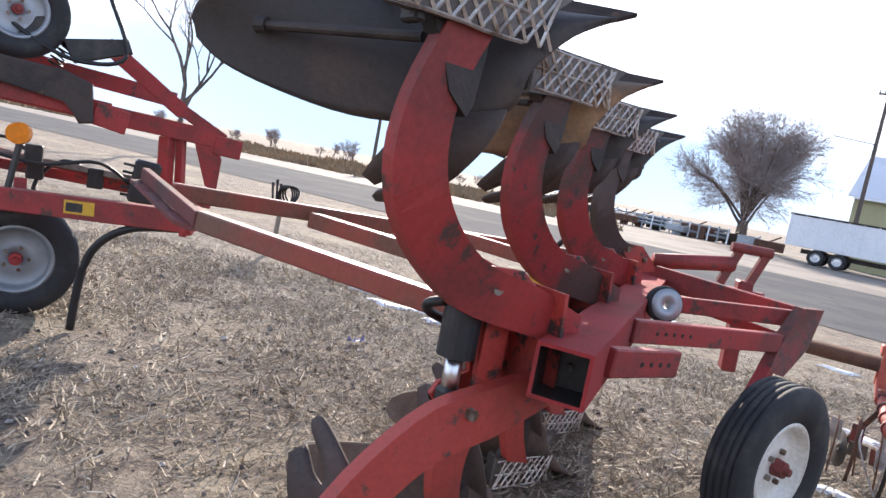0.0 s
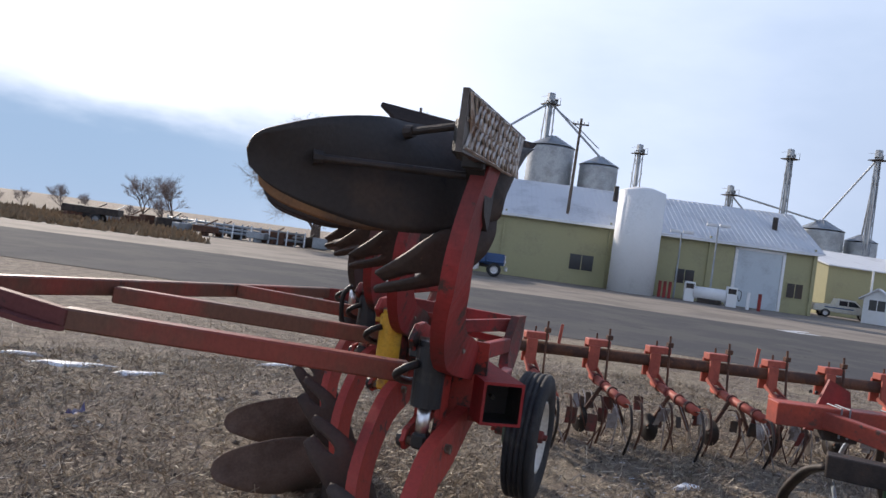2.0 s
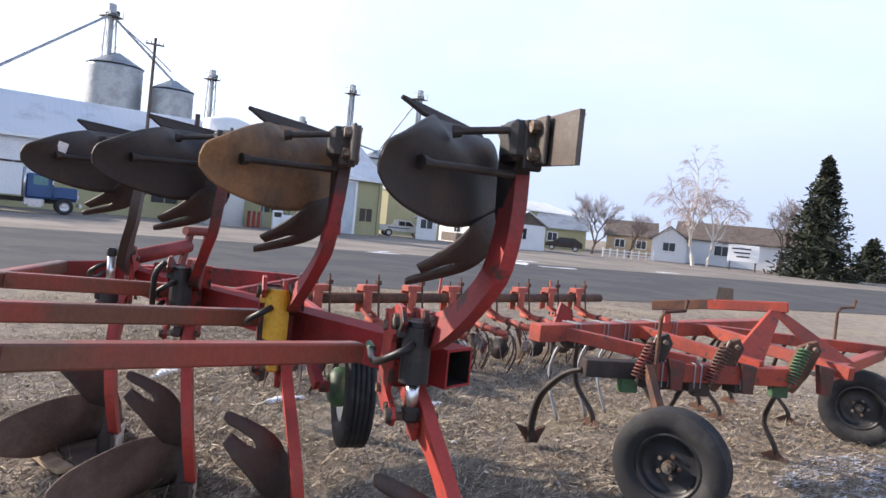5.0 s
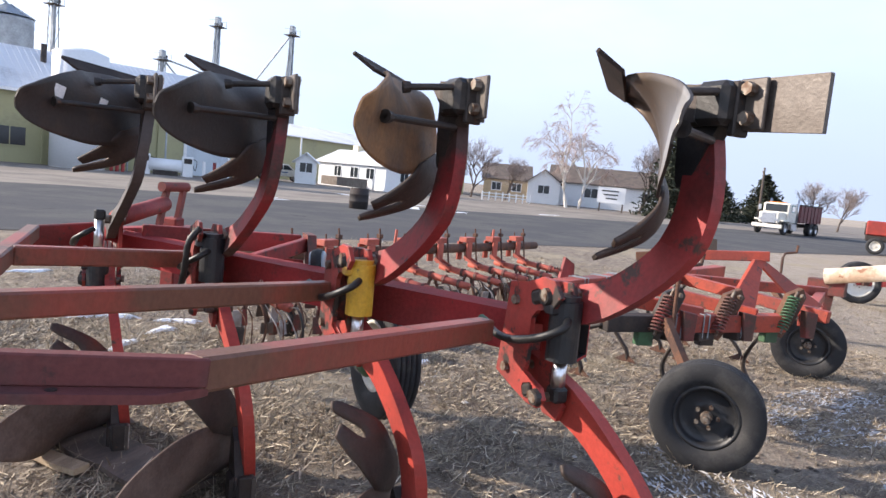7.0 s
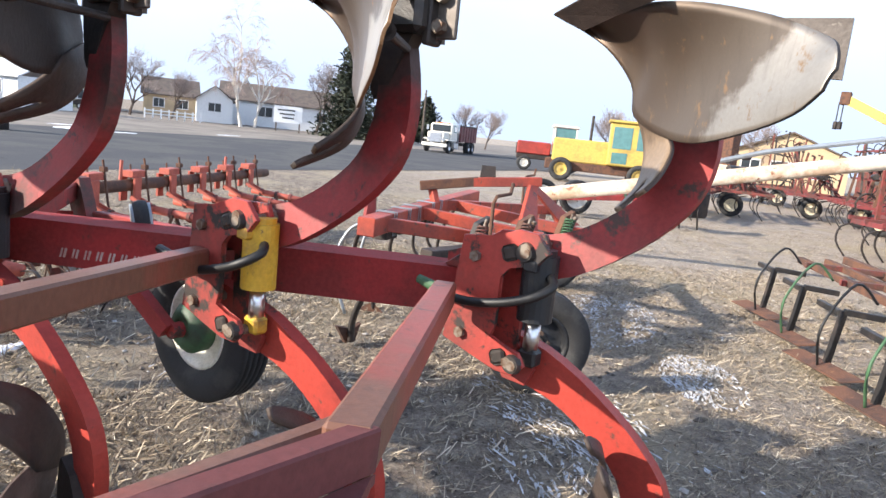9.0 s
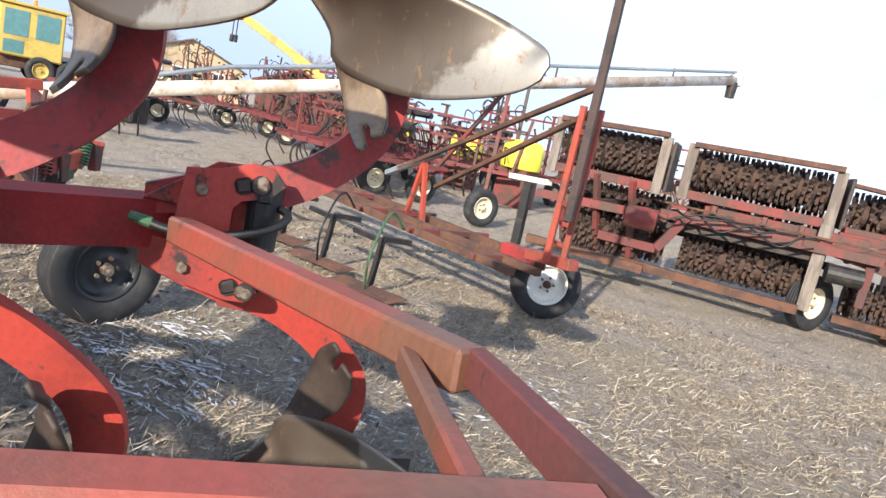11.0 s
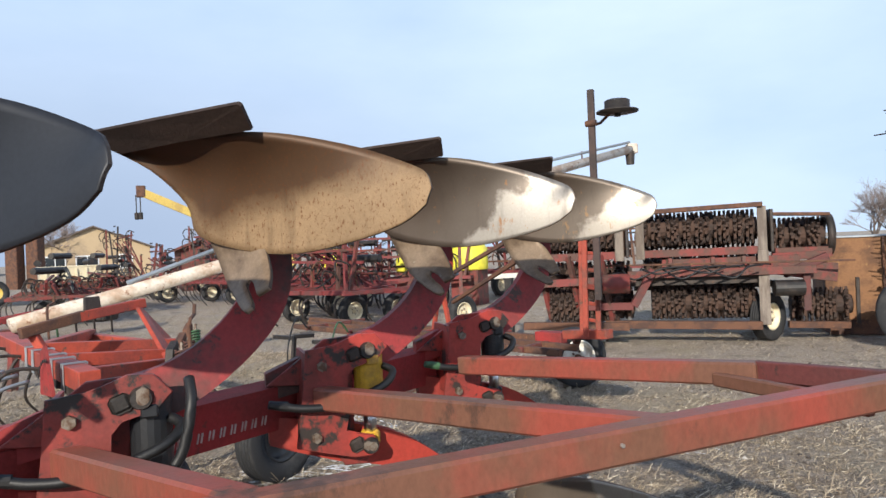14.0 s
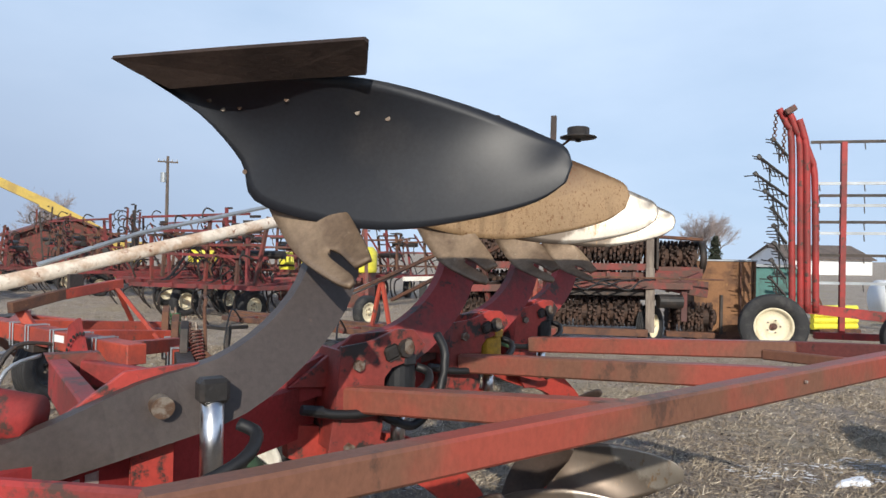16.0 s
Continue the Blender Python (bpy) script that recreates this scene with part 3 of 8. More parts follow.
def strip(name, a, b, z, mat, label, category):
    vs = [(x, y, z) for x, y in a] + [(x, y, z) for x, y in b]
    n = len(a)
    me = bpy.data.meshes.new(name)
    me.from_pydata(vs, [], [(i, i + 1, n + i + 1, n + i) for i in range(n - 1)])
    me.materials.append(mat)
    return tagged(new(name, me), label, category, "", "structure")


strip("road", ROAD_NEAR, ROAD_FAR, -0.018, ASPHALT, "grey worn asphalt road without kerbs", "road")
strip("gravel_yard", ROAD_FAR, YARD_FAR, -0.022, GRAVEL, "pale gravel yard across the road", "ground")


def straw_field():
    """Loose dry stalks lying on the soil, densest where the camera walks."""
    r = np.random.default_rng(4)
    n1, n2 = 300000, 240000
    px = np.concatenate([r.uniform(-4.5, 8, n1), r.uniform(-9, 15, n2)])
    py = np.concatenate([r.uniform(-3, 9, n1), r.uniform(-13, 12, n2)])
    keep = np.array([0.7 * noise.noise(Vector((x * 0.9, y * 0.9, 9))) + 0.6 * noise.noise(Vector((x * 3, y * 3, 3))) + 0.75 * noise.noise(Vector((x * 9, y * 9, 5))) > r.uniform(-0.62, 0.42) for x, y in zip(px, py)])
    keep &= (0.77 * (px - 18) + (py - 6.6)) < -0.5
    px, py = px[keep], py[keep]
    n = len(px)
    coarse = 1 + 0.35 * np.clip((py - 1.5) / 2.5, 0, 1)
    L, w = (r.gamma(2.2, 0.015, n) + 0.010) * coarse, r.uniform(0.0011, 0.0034, n) * coarse
    a, tilt = r.uniform(0, 2 * np.pi, n), np.abs(r.normal(0, 0.5, n))
    z = np.array([rise(x, y) for x, y in zip(px, py)]) + 0.004
    dx, dy, dz = np.cos(a) * np.cos(tilt) * L, np.sin(a) * np.cos(tilt) * L, np.sin(tilt) * L
    nx, ny = -np.sin(a) * w, np.cos(a) * w
    v = np.empty((n, 4, 3))
    for k, (e, s) in enumerate(((0, -1), (0, 1), (1, 0.5), (1, -0.5))):
        v[:, k, 0], v[:, k, 1], v[:, k, 2] = px + dx * e + nx * s, py + dy * e + ny * s, z + dz * e + (0.003 if s > 0 else 0)
    me = bpy.data.meshes.new("straw")
    me.from_pydata(v.reshape(-1, 3).tolist(), [], np.arange(4 * n).reshape(n, 4).tolist())
    me.materials.append(STRAW_MIX)
    return tagged(new("straw", me), "scattered dry straw and grass stalks on the soil", "straw", "", "stuff")


def straw_material():
    m = bpy.data.materials.new("mixed straw")
    m.use_nodes = True
    n, l = m.node_tree.nodes, m.node_tree.links
    g = n.new("ShaderNodeNewGeometry")
    c = n.new("ShaderNodeValToRGB")
    e = c.color_ramp.elements
    e[0].color, e[1].color = (0.13, 0.10, 0.073, 1), (0.68, 0.585, 0.455, 1)
    e.new(0.45).color = (0.31, 0.245, 0.172, 1)
    e.new(0.8).color = (0.42, 0.345, 0.24, 1)
    l.new(g.outputs["Random Per Island"], c.inputs[0])
    l.new(c.outputs[0], n["Principled BSDF"].inputs["Base Color"])
    n["Principled BSDF"].inputs["Roughness"].default_value = 0.7
    return m


STRAW_MIX = straw_material()
straw_field()


def clods():
    """Small clods, stones and chips lying loose on the soil."""
    r = random.Random(12)
    vs, fs = [], []
    for k in range(9000):
        x, y = r.uniform(-4.5, 8), r.uniform(-3.5, 9)
        s, z = (r.gammavariate(1.6, 0.0042) + 0.003 if k % 4 else r.uniform(0.010, 0.028)), rise(x, y)
        b0 = len(vs)
        for dx, dy, dz in ((1, 0, 0), (0, 1, 0), (-1, 0, 0), (0, -1, 0), (0, 0, 0.8 if k % 4 else 0.5), (0, 0, -0.8)):
            vs.append((x + dx * s * r.uniform(0.6, 1.4), y + dy * s * r.uniform(0.6, 1.4), z + 0.3 * s + dz * s * r.uniform(0.6, 1.2)))
        for k in range(4):
            j = (k + 1) % 4
            fs += [(b0 + k, b0 + j, b0 + 4), (b0 + j, b0 + k, b0 + 5)]
    me = bpy.data.meshes.new("clods")
    me.from_pydata(vs, [], fs)
    m = STRAW_MIX.copy()
    m.name = "mixed soil clods"
    e = [q for q in m.node_tree.nodes if q.type == "VALTORGB"][0].color_ramp.elements
    for q, col in zip(e, ((0.06, 0.047, 0.038, 1), (0.13, 0.105, 0.085, 1), (0.24, 0.20, 0.165, 1), (0.55, 0.52, 0.48, 1))):
        q.color = col
    me.materials.append(m)
    return tagged(new("clods", me), "small soil clods and pale chips on the ground", "clods", "", "stuff")


clods()


def snow_patch(x, y, rx, ry, turn, seed):
    """A thin torn sheet of old snow."""
    r = random.Random(seed)
    vs, fs, n = [(0, 0, 0.03)], [], 26
    for ring in (0.55, 1.0):
        for k in range(n):
            a = 2 * math.pi * k / n
            q = ring * (0.65 + 0.35 * r.random() + 0.25 * math.sin(3 * a + seed))
            vs.append((rx * q * math.cos(a), ry * q * math.sin(a), 0.024 if ring < 1 else -0.02))
    for k in range(n):
        j = (k + 1) % n
        fs += [(0, 1 + k, 1 + j), (1 + k, 1 + n + k, 1 + n + j, 1 + j)]
    me = bpy.data.meshes.new("snow_patch")
    me.from_pydata(vs, [], fs)
    me.materials.append(SNOW)
    ob = tagged(new("snow_patch", me), "thin patch of old snow on the ground", "snow", "snow patches", "stuff")
    ob.matrix_basis = pose(x, y, rise(x, y), 0, 0, turn)


for k, (x, y, rx, ry, tn) in enumerate(((-0.5, 8.2, 0.5, 0.12, -10), (0.1, 7.9, 0.35, 0.1, 0), (-1.0, 8.6, 0.25, 0.07, -10), (1.6, 8.6, 0.3, 0.08, 0), (2.9, 6.9, 0.22, 0.1, 10),
                                        (3.5, 7.0, 0.25, 0.1, 0), (-4.3, -1.9, 0.25, 0.1, 30), (-2.2, 1.0, 0.3, 0.12, 40), (-2.9, 0.2, 0.3, 0.1, 30), (-1.4, 1.8, 0.25, 0.1, 40),
                                        (3.6, 7.75, 0.4, 0.12, -50), (3.9, 7.1, 0.3, 0.1, -60), (4.9, 10.2, 0.35, 0.1, -30), (2.0, 12.0, 0.5, 0.15, 0), (3.0, 11.3, 0.4, 0.15, -40), (33.6, 15.7, 2.4, 0.8, 16), (42.5, 23.7, 3.0, 0.4, 66), (27.9, 21.2, 1.9, 0.22, 11), (34, 13.5, 2.2, 0.5, -35), (27, 20.5, 1.5, 0.4, -35), (37, 17, 1.6, 0.5, -30), (45, 10, 1.8, 0.4, -35), (3.1, 5.6, 0.3, 0.09, -20), (4.0, 4.6, 0.22, 0.1, 0))):
    snow_patch(x, y, rx, ry, tn, k)


def frost(x, y, rx, ry, turn, n, seed):
    """Many thin torn flecks of frost and blown snow between the stalks."""
    r = random.Random(seed)
    vs, fs = [], []
    for _ in range(n):
        q, a = math.sqrt(r.random()), r.uniform(0, 6.283)
        u, v = rx * q * math.cos(a), ry * q * math.sin(a)
        if noise.noise(Vector((u * 2.2 + seed, v * 4.0, 1.0))) < r.uniform(-0.45, 0.15):
            continue
        L, w, t = r.gammavariate(2.0, 0.016) + 0.008, r.uniform(0.003, 0.012), r.uniform(-0.5, 0.5)
        c, s_ = math.cos(t), math.sin(t)
        wx, wy = x + u * math.cos(radians(turn)) - v * math.sin(radians(turn)), y + u * math.sin(radians(turn)) + v * math.cos(radians(turn))
        z = rise(wx, wy) + r.uniform(0.006, 0.014)
        b0 = len(vs)
        for k in range(6):
            g = 6.283 * k / 6
            du, dv = L * math.cos(g) * r.uniform(0.6, 1.1), w * math.sin(g) * r.uniform(0.5, 1.1)
            vs.append((u + du * c - dv * s_, v + du * s_ + dv * c, z + r.uniform(-.004, .004)))
        fs.append(tuple(range(b0, b0 + 6)))
    me = bpy.data.meshes.new("frost_patch")
    me.from_pydata(vs, [], fs)
    me.materials.append(FROST)
    ob = tagged(new("frost_patch", me), "streaky frost and thin snow among dry stalks", "snow", "frost patches", "stuff")
    ob.matrix_basis = pose(x, y, 0, 0, 0, turn)


for k, (x, y, rx, ry, tn, n) in enumerate(((4.7, 1.0, 1.1, 0.55, -30, 1500), (3.1, 0.85, 0.6, 0.3, -20, 900), (2.5, 2.2, 0.7, 0.45, 20, 500), (1.8, 2.5, 0.4, 0.3, 0, 160), (-1.2, 1.65, 0.7, 0.25, 10, 260), (-1.9, 1.25, 0.5, 0.2, 10, 150), (0.6, 0.6, 0.8, 0.3, 0, 120),
                                           (-2.4, 3.0, 0.6, 0.3, 30, 60), (1.2, 1.6, 0.8, 0.4, 20, 120), (3.4, 4.6, 0.6, 0.3, 0, 60))):
    frost(x, y, rx, ry, tn, n, k + 3)
# ---------------------------------------------------------------- the reversible plow
STEP = Vector((0.206, 0.924, 0))      # from one pair of bodies to the next
O1 = Vector((0.9, 3.2, 0))
TD, ND = Vector((0.7071, 0.7071, 0)), Vector((-0.7071, 0.7071, 0))
AX = 1.05                              # height of the main beam's axis
TU = Vector((0.2176, 0.976, 0))        # along the main beam
TN = Vector((0.976, -0.2176, 0))


def W(i, X, Y, z):
    return O1 + STEP * i + TD * X + ND * Y + Vector((0, 0, z))


plow = thing("reversible_plow", "red four bottom reversible plow standing on its lower shares", "plow")


def flip(p, low, dy=0.035):
    """Mirror a point of an upper body to the lower one, which sits a little lower and nearer the tongue."""
    if not low:
        return Vector(p)
    k = min(1, max(0, (p[2] - 1.15) / 0.35))
    return Vector((p[0] - 0.075 * k, p[1] + dy * k, 2 * AX - p[2] - 0.03 * k))


def catmull(pts, n):
    pts = [Vector(p) for p in pts]
    out = []
    for i in range(len(pts) - 1):
        p0, p1, p2, p3 = pts[max(i - 1, 0)], pts[i], pts[i + 1], pts[min(i + 2, len(pts) - 1)]
        for k in range(n):
            t = k / n
            out.append(0.5 * ((2 * p1) + (p2 - p0) * t + (2 * p0 - 5 * p1 + 4 * p2 - p3) * t * t + (3 * p1 - p0 - 3 * p2 + p3) * t ** 3))
    out.append(pts[-1])
    return out


OUTER = [(0.20, 0, 1.08), (-0.10, 0, 1.14), (-0.30, 0, 1.195), (-0.47, 0, 1.31), (-0.585, 0, 1.44), (-0.635, 0, 1.58), (-0.63, 0, 1.73), (-0.58, 0, 1.90)]
INNER = [(0.20, 0, 1.19), (-0.05, 0, 1.285), (-0.23, 0, 1.33), (-0.36, 0, 1.41), (-0.455, 0, 1.52), (-0.495, 0, 1.65), (-0.485, 0, 1.79), (-0.44, 0, 1.92)]


def standard(i, low):
    """Curved plough leg: a thick bent plate that leans to the landside."""
    bm = B()
    long_end = [(0.50, 0, 1.055)] if i == 3 and not low else []
    a, b = catmull(long_end + OUTER, 3), catmull([(0.50, 0, 1.13)] * len(long_end) + INNER, 3)
    th, rings = 0.026, []
    for p, q in zip(a, b):
        ring = []
        for v, s in ((p, -1), (q, -1), (q, 1), (p, 1)):
            y = -0.15 - 0.12 * min(1, max(0, v.z - 1.2) / 0.3) - 0.05 * max(0, v.z - 1.5) / 0.4
            ring.append(bm.verts.new(flip(W(i, v.x, y + s * th, v.z) - Vector((0.035 * min(1, max(0, v.z - 1.2) / 0.3), 0, 0)), low, 0.0)))
        rings.append(ring)
    for r, s in zip(rings, rings[1:]):
        for k in range(4):
            bm.faces.new((r[k], r[(k + 1) % 4], s[(k + 1) % 4], s[k]))
    bm.faces.new(rings[0][::-1])
    bm.faces.new(rings[-1])
    return bm


# the board's two edges, from the share point to the tail: along, out and up from the point
TOP = [(0.03, 0.012, -0.03), (0.19, -0.030, -0.044), (0.38, -0.042, -0.038), (0.565, -0.058, -0.046), (0.70, -0.131, -0.059), (0.89, -0.208, -0.108), (1.044, -0.242, -0.169), (1.102, -0.229, -0.203), (1.12, -0.221, -0.247)]
LOW = [(0.04, 0.002, -0.042), (0.142, -0.104, -0.124), (0.225, -0.175, -0.24), (0.262, -0.184, -0.346), (0.445, -0.193, -0.404), (0.657, -0.189, -0.421), (0.876, -0.193, -0.389), (1.029, -0.203, -0.345), (1.106, -0.209, -0.293)]
POINT = Vector((1.112, 2.92, 2.084))   # share point of the rear upper body


def board_grid(nv=14):
    """Rows from the upper to the lower edge; the face falls back fast below the share, then runs almost upright."""
    rows = []
    for p, q in zip(catmull(TOP, 4), catmull(LOW, 4)):
        row = []
        for k in range(nv + 1):
            v = k / nv
            g = (1 - math.exp(-3.1 * v ** 1.2)) / (1 - math.exp(-3.1))
            y = p.y + (q.y - p.y) * g - 0.022 * math.sin(math.pi * v) * max(0, 1 - p.x / 1.1)
            row.append(Vector((-(p.x + (q.x - p.x) * v), y, p.z + (q.z - p.z) * v)))
        rows.append(row)
    return rows


GRID = board_grid()


def on_board(a, h):
    """The point of the board's face nearest to a along and h below the share point."""
    return min((v for row in GRID for v in row), key=lambda v: (v.x + a) ** 2 + (v.z + h) ** 2)


def moldboard(i, low):
    """Curved share-to-tail plate with two faces."""
    sp = POINT + STEP * i
    bm = B()
    sheets = []
    for off in (0.0, -0.008):
        sheets.append([[bm.verts.new(flip(sp + v + Vector((0, off, off * 0.2)), low)) for v in row] for row in GRID])
    f, bk = sheets
    n, nv = len(GRID), len(GRID[0]) - 1
    uv = bm.loops.layers.uv.new("board")
    for g, mi in ((f, 0), (bk, 1)):
        for i2 in range(n - 1):
            for k in range(nv):
                at = ((i2, k), (i2 + 1, k), (i2 + 1, k + 1), (i2, k + 1))
                fa = bm.faces.new([g[a][b] for a, b in at])
                fa.material_index, fa.smooth = mi, True
                for lp, (a, b) in zip(fa.loops, at):
                    lp[uv].uv = (-GRID[a][b].x / 1.12, b / nv)
    for i2 in range(n - 1):
        for k in (0, nv):
            bm.faces.new((f[i2][k], f[i2 + 1][k], bk[i2 + 1][k], bk[i2][k])).material_index = 1
    for k in range(nv):
        for i2 in (0, n - 1):
            bm.faces.new((f[i2][k], f[i2][k + 1], bk[i2][k + 1], bk[i2][k])).material_index = 1
    return bm


def share(i, low):
    """The long blade along the cutting edge, drawn out to a point and tilted forward."""
    sp = POINT + STEP * i
    pts = [(0.012, 0.050, -0.012), (-0.30, 0.046, 0.0), (-0.643, 0.041, 0.010), (-0.650, 0.034, 0.004), (-0.622, -0.042, -0.050), (-0.35, -0.036, -0.058), (-0.10, -0.030, -0.072), (-0.03, 0.015, -0.038)]
    bm = B()
    prism(bm, [flip(sp + Vector(p), low) for p in pts], (0, -0.009, -0.010 if low else 0.010))
    return bm


def landside(i, low, end):
    bm = B()
    z0, z1 = 1.885, 2.055
    pts = [flip(W(i, X, -0.335, z), low) for X, z in ((-0.24, 2.06), (end, z1), (end, z0), (-0.44, z0 + 0.02), (-0.34, 1.97))]
    prism(bm, pts, ND * 0.018)
    return bm


def facing(i, low, end):
    """Criss-cross hard facing weld beads on the outer side of the landside."""
    bm = B()
    rnd = random.Random(i + 7)
    for k in range(15):
        x = end + 0.02 + k * 0.045
        for s in (1, -1):
            xa, xb = x, x + s * 0.10
            xa, xb = (min(max(v, end + 0.01), -0.30) for v in (xa, xb))
            if abs(xa - xb) > 0.02:
                pts = [flip(W(i, xa + (xb - xa) * q, -0.337 + rnd.uniform(-.002, .002), 1.905 + 0.14 * q + rnd.uniform(-.004, .004)), low) for q in (0, .25, .5, .75, 1)]
                sweep(bm, pts, 0.0055, 4)
    for k in range(3):
        pts = [flip(W(i, end + 0.01 + q * 0.06, -0.337, 1.90 + 0.145 * (k / 2) + rnd.uniform(-.003, .003)), low) for q in range(int((-0.30 - end) / 0.06))]
        sweep(bm, pts, 0.005, 4)
    return bm


def frog(i, low):
    """Block, stay bars and bracket behind the moldboard."""
    bm = B()
    prism(bm, [flip(W(i, X, -0.31, z), low) for X, z in ((-0.60, 1.84), (-0.655, 1.93), (-0.66, 2.03), (-0.46, 2.05), (-0.47, 1.95), (-0.475, 1.84), (-0.485, 1.73), (-0.50, 1.70), (-0.56, 1.75))], ND * 0.06)
    box(bm, flip(W(i, -0.57, -0.275, 1.97), low), (0.12, 0.09, 0.13), pose(0, 0, 0, 0, 0, 45), 0.012)
    box(bm, flip(W(i, -0.68, -0.29, 1.96), low), (0.03, 0.07, 0.17), pose(0, 0, 0, 0, 0, 45), 0.006)
    return bm


def stay(i, low, k):
    bm = B()
    sp = POINT + STEP * i
    if k == 0:
        a, b = W(i, -0.62, -0.25, 1.86), sp + Vector((-0.93, -0.236, -0.24))
    else:
        a, b = W(i, -0.66, -0.24, 2.01), sp + Vector((-0.62, -0.165, -0.10))
    cyl(bm, flip(a, low), flip(b, low), 0.013, 0.013, 10)
    cyl(bm, flip(b, low), flip(b + (a - b).normalized() * 0.03, low), 0.024, 0.02, 10)
    return bm


def fork(i, low):
    """Notched heel plate that sweeps down and forward from the moldboard's lower edge."""
    sp = Vector((1.112, 2.92, 2.084 + 0.022 * i)) + STEP * i
    left = catmull([(0.262, -0.192, -0.345), (0.275, -0.215, -0.40), (0.315, -0.215, -0.475), (0.405, -0.160, -0.565), (0.592, -0.010, -0.635)], 8)
    right = catmull([(0.47, -0.200, -0.398), (0.525, -0.195, -0.44), (0.565, -0.165, -0.485), (0.605, -0.120, -0.53), (0.642, -0.060, -0.575)], 8)
    bm, n, nh = B(), len(left), 3
    grow = 0.55 if low else 0.0
    for half in (0, 1):
        g = []
        for r in range(n):
            u = r / (n - 1)
            if half and u > 0.91:                        # the upper prong is the shorter
                break
            w = 0.0 if u < 0.74 else 0.10 * math.sqrt(max(0, 1 - ((0.80 - min(u, 0.80)) / 0.06) ** 2))
            lo, hi = (0.0, 0.5 - w) if half == 0 else (0.5 + w, 1.0)
            if u > 0.93:                                # blunt rounded prong tips
                c = (lo + hi) / 2
                k = 1 - 0.45 * ((u - 0.93) / 0.07) ** 2
                lo, hi = c + (lo - c) * k, c + (hi - c) * k
            g.append([bm.verts.new(flip(sp + Vector((-q.x - grow * 0.05 * u, q.y, q.z + grow * (q.z + 0.37))), low)) for q in (left[r].lerp(right[r], lo + (hi - lo) * k / nh) for k in range(nh + 1))])
        for r in range(len(g) - 1):
            for k in range(nh):
                fa = bm.faces.new((g[r][k], g[r + 1][k], g[r + 1][k + 1], g[r][k + 1]))
                fa.material_index = 1 if low else 0
    bmesh.ops.remove_doubles(bm, verts=list(bm.verts), dist=1e-4)
    bmesh.ops.recalc_face_normals(bm, faces=bm.faces)
    bmesh.ops.solidify(bm, geom=list(bm.faces), thickness=0.014)
    bm.normal_update()
    # faces turned to the back take the copy with shade in its colour
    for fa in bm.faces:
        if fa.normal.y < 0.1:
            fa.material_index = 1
    return bm


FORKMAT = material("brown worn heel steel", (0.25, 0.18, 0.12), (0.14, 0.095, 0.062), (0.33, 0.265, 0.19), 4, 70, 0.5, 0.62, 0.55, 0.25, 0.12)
# darker copy of the heel steel, the back's shade put into the colour
FORKSHADE = material("shade-dark brown heel steel", (0.075, 0.052, 0.042), (0.05, 0.037, 0.032), (0.12, 0.08, 0.055), 4, 60, 0.5, 0.63, 0.65, 0.2, 0.3)
FRONTS = [STEEL, STEEL_TAN, STEEL_RUST, STEEL_DARK]
for i in range(4):
    end = -0.945 if i == 0 else -0.70
    for low in (False, True):
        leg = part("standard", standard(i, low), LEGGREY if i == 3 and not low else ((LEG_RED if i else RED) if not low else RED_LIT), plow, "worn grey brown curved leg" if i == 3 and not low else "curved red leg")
        face = FRONTS[i] if not low else STEEL
        part("moldboard", moldboard(i, low), [face, BACK_LOW if low else (BACK_BROWN if i == 1 else BACK)], leg, ["bright scoured moldboard", "silver moldboard with brown film", "pitted rusty moldboard", "smooth black moldboard"][i] if not low else "soil streaked lower moldboard")
        part("share", share(i, low), DIRTSTEEL, leg, "brown plough share blade")
        part("landside", landside(i, low, end), PLATE, leg, "flat steel landside plate")
        part("hard_facing", facing(i, low, end), WELD, leg, "criss-cross weld beads")["kind"] = "stuff"
        part("frog", frog(i, low), FROG, leg)
        for k in () if low else (0, 1):
            part("stay_bar", stay(i, low, k), FROG, leg)
        part("heel_fork", fork(i, low), [FORKMAT, FORKSHADE], leg, "notched brown heel plate", True)
        sp = POINT + STEP * i
        for a, h in ((0.17, 0.09), (0.21, 0.11), (0.245, 0.10), (0.40, 0.09), (0.57, 0.12), (0.66, 0.14), (0.24, 0.26)) if i == 3 and not low else ():
            p = flip(sp + on_board(a, h), low)
            part("plough_bolt", cyl(B(), p + Vector((0, -0.006, 0)), p + Vector((0, 0.0015, 0)), 0.007, 0.007, 10), BOLT, leg, "worn bolt head")

# clamp plate with two bolts and a dark block at each upper landside
for i in range(4):
    cpl = part("clamp_plate", box(B(), W(i, -0.715, -0.30, 1.975), (0.10, 0.016, 0.16), pose(0, 0, 0, 0, 0, 45), 0.004), PLATE, plow, "flat steel clamp plate")
    for z in (1.93, 2.02):
        part("bolt", bolt(B(), W(i, -0.715, -0.292, z), ND, 0.022, 0.03), BOLT, cpl)
    part("spacer_block", box(B(), W(i, -0.62, -0.255, 1.975), (0.13, 0.09, 0.14), pose(0, 0, 0, 0, 0, 45), 0.02), GREASE, plow, "dark round edged spacer block")

# sticker on the black moldboard's back
for k, (a, h, s) in enumerate(((0.90, 0.19, 0.06), (0.60, 0.20, 0.05))):
    bm = B()
    p = POINT + STEP * 3 + on_board(a, h) + Vector((0, -0.012, 0))
    box(bm, p, (s, 0.002, s * 0.95), pose(0, 0, 0, 8, 12, 0))
    tagged(link("sticker", bm, STICKER, plow), "white paper sticker")

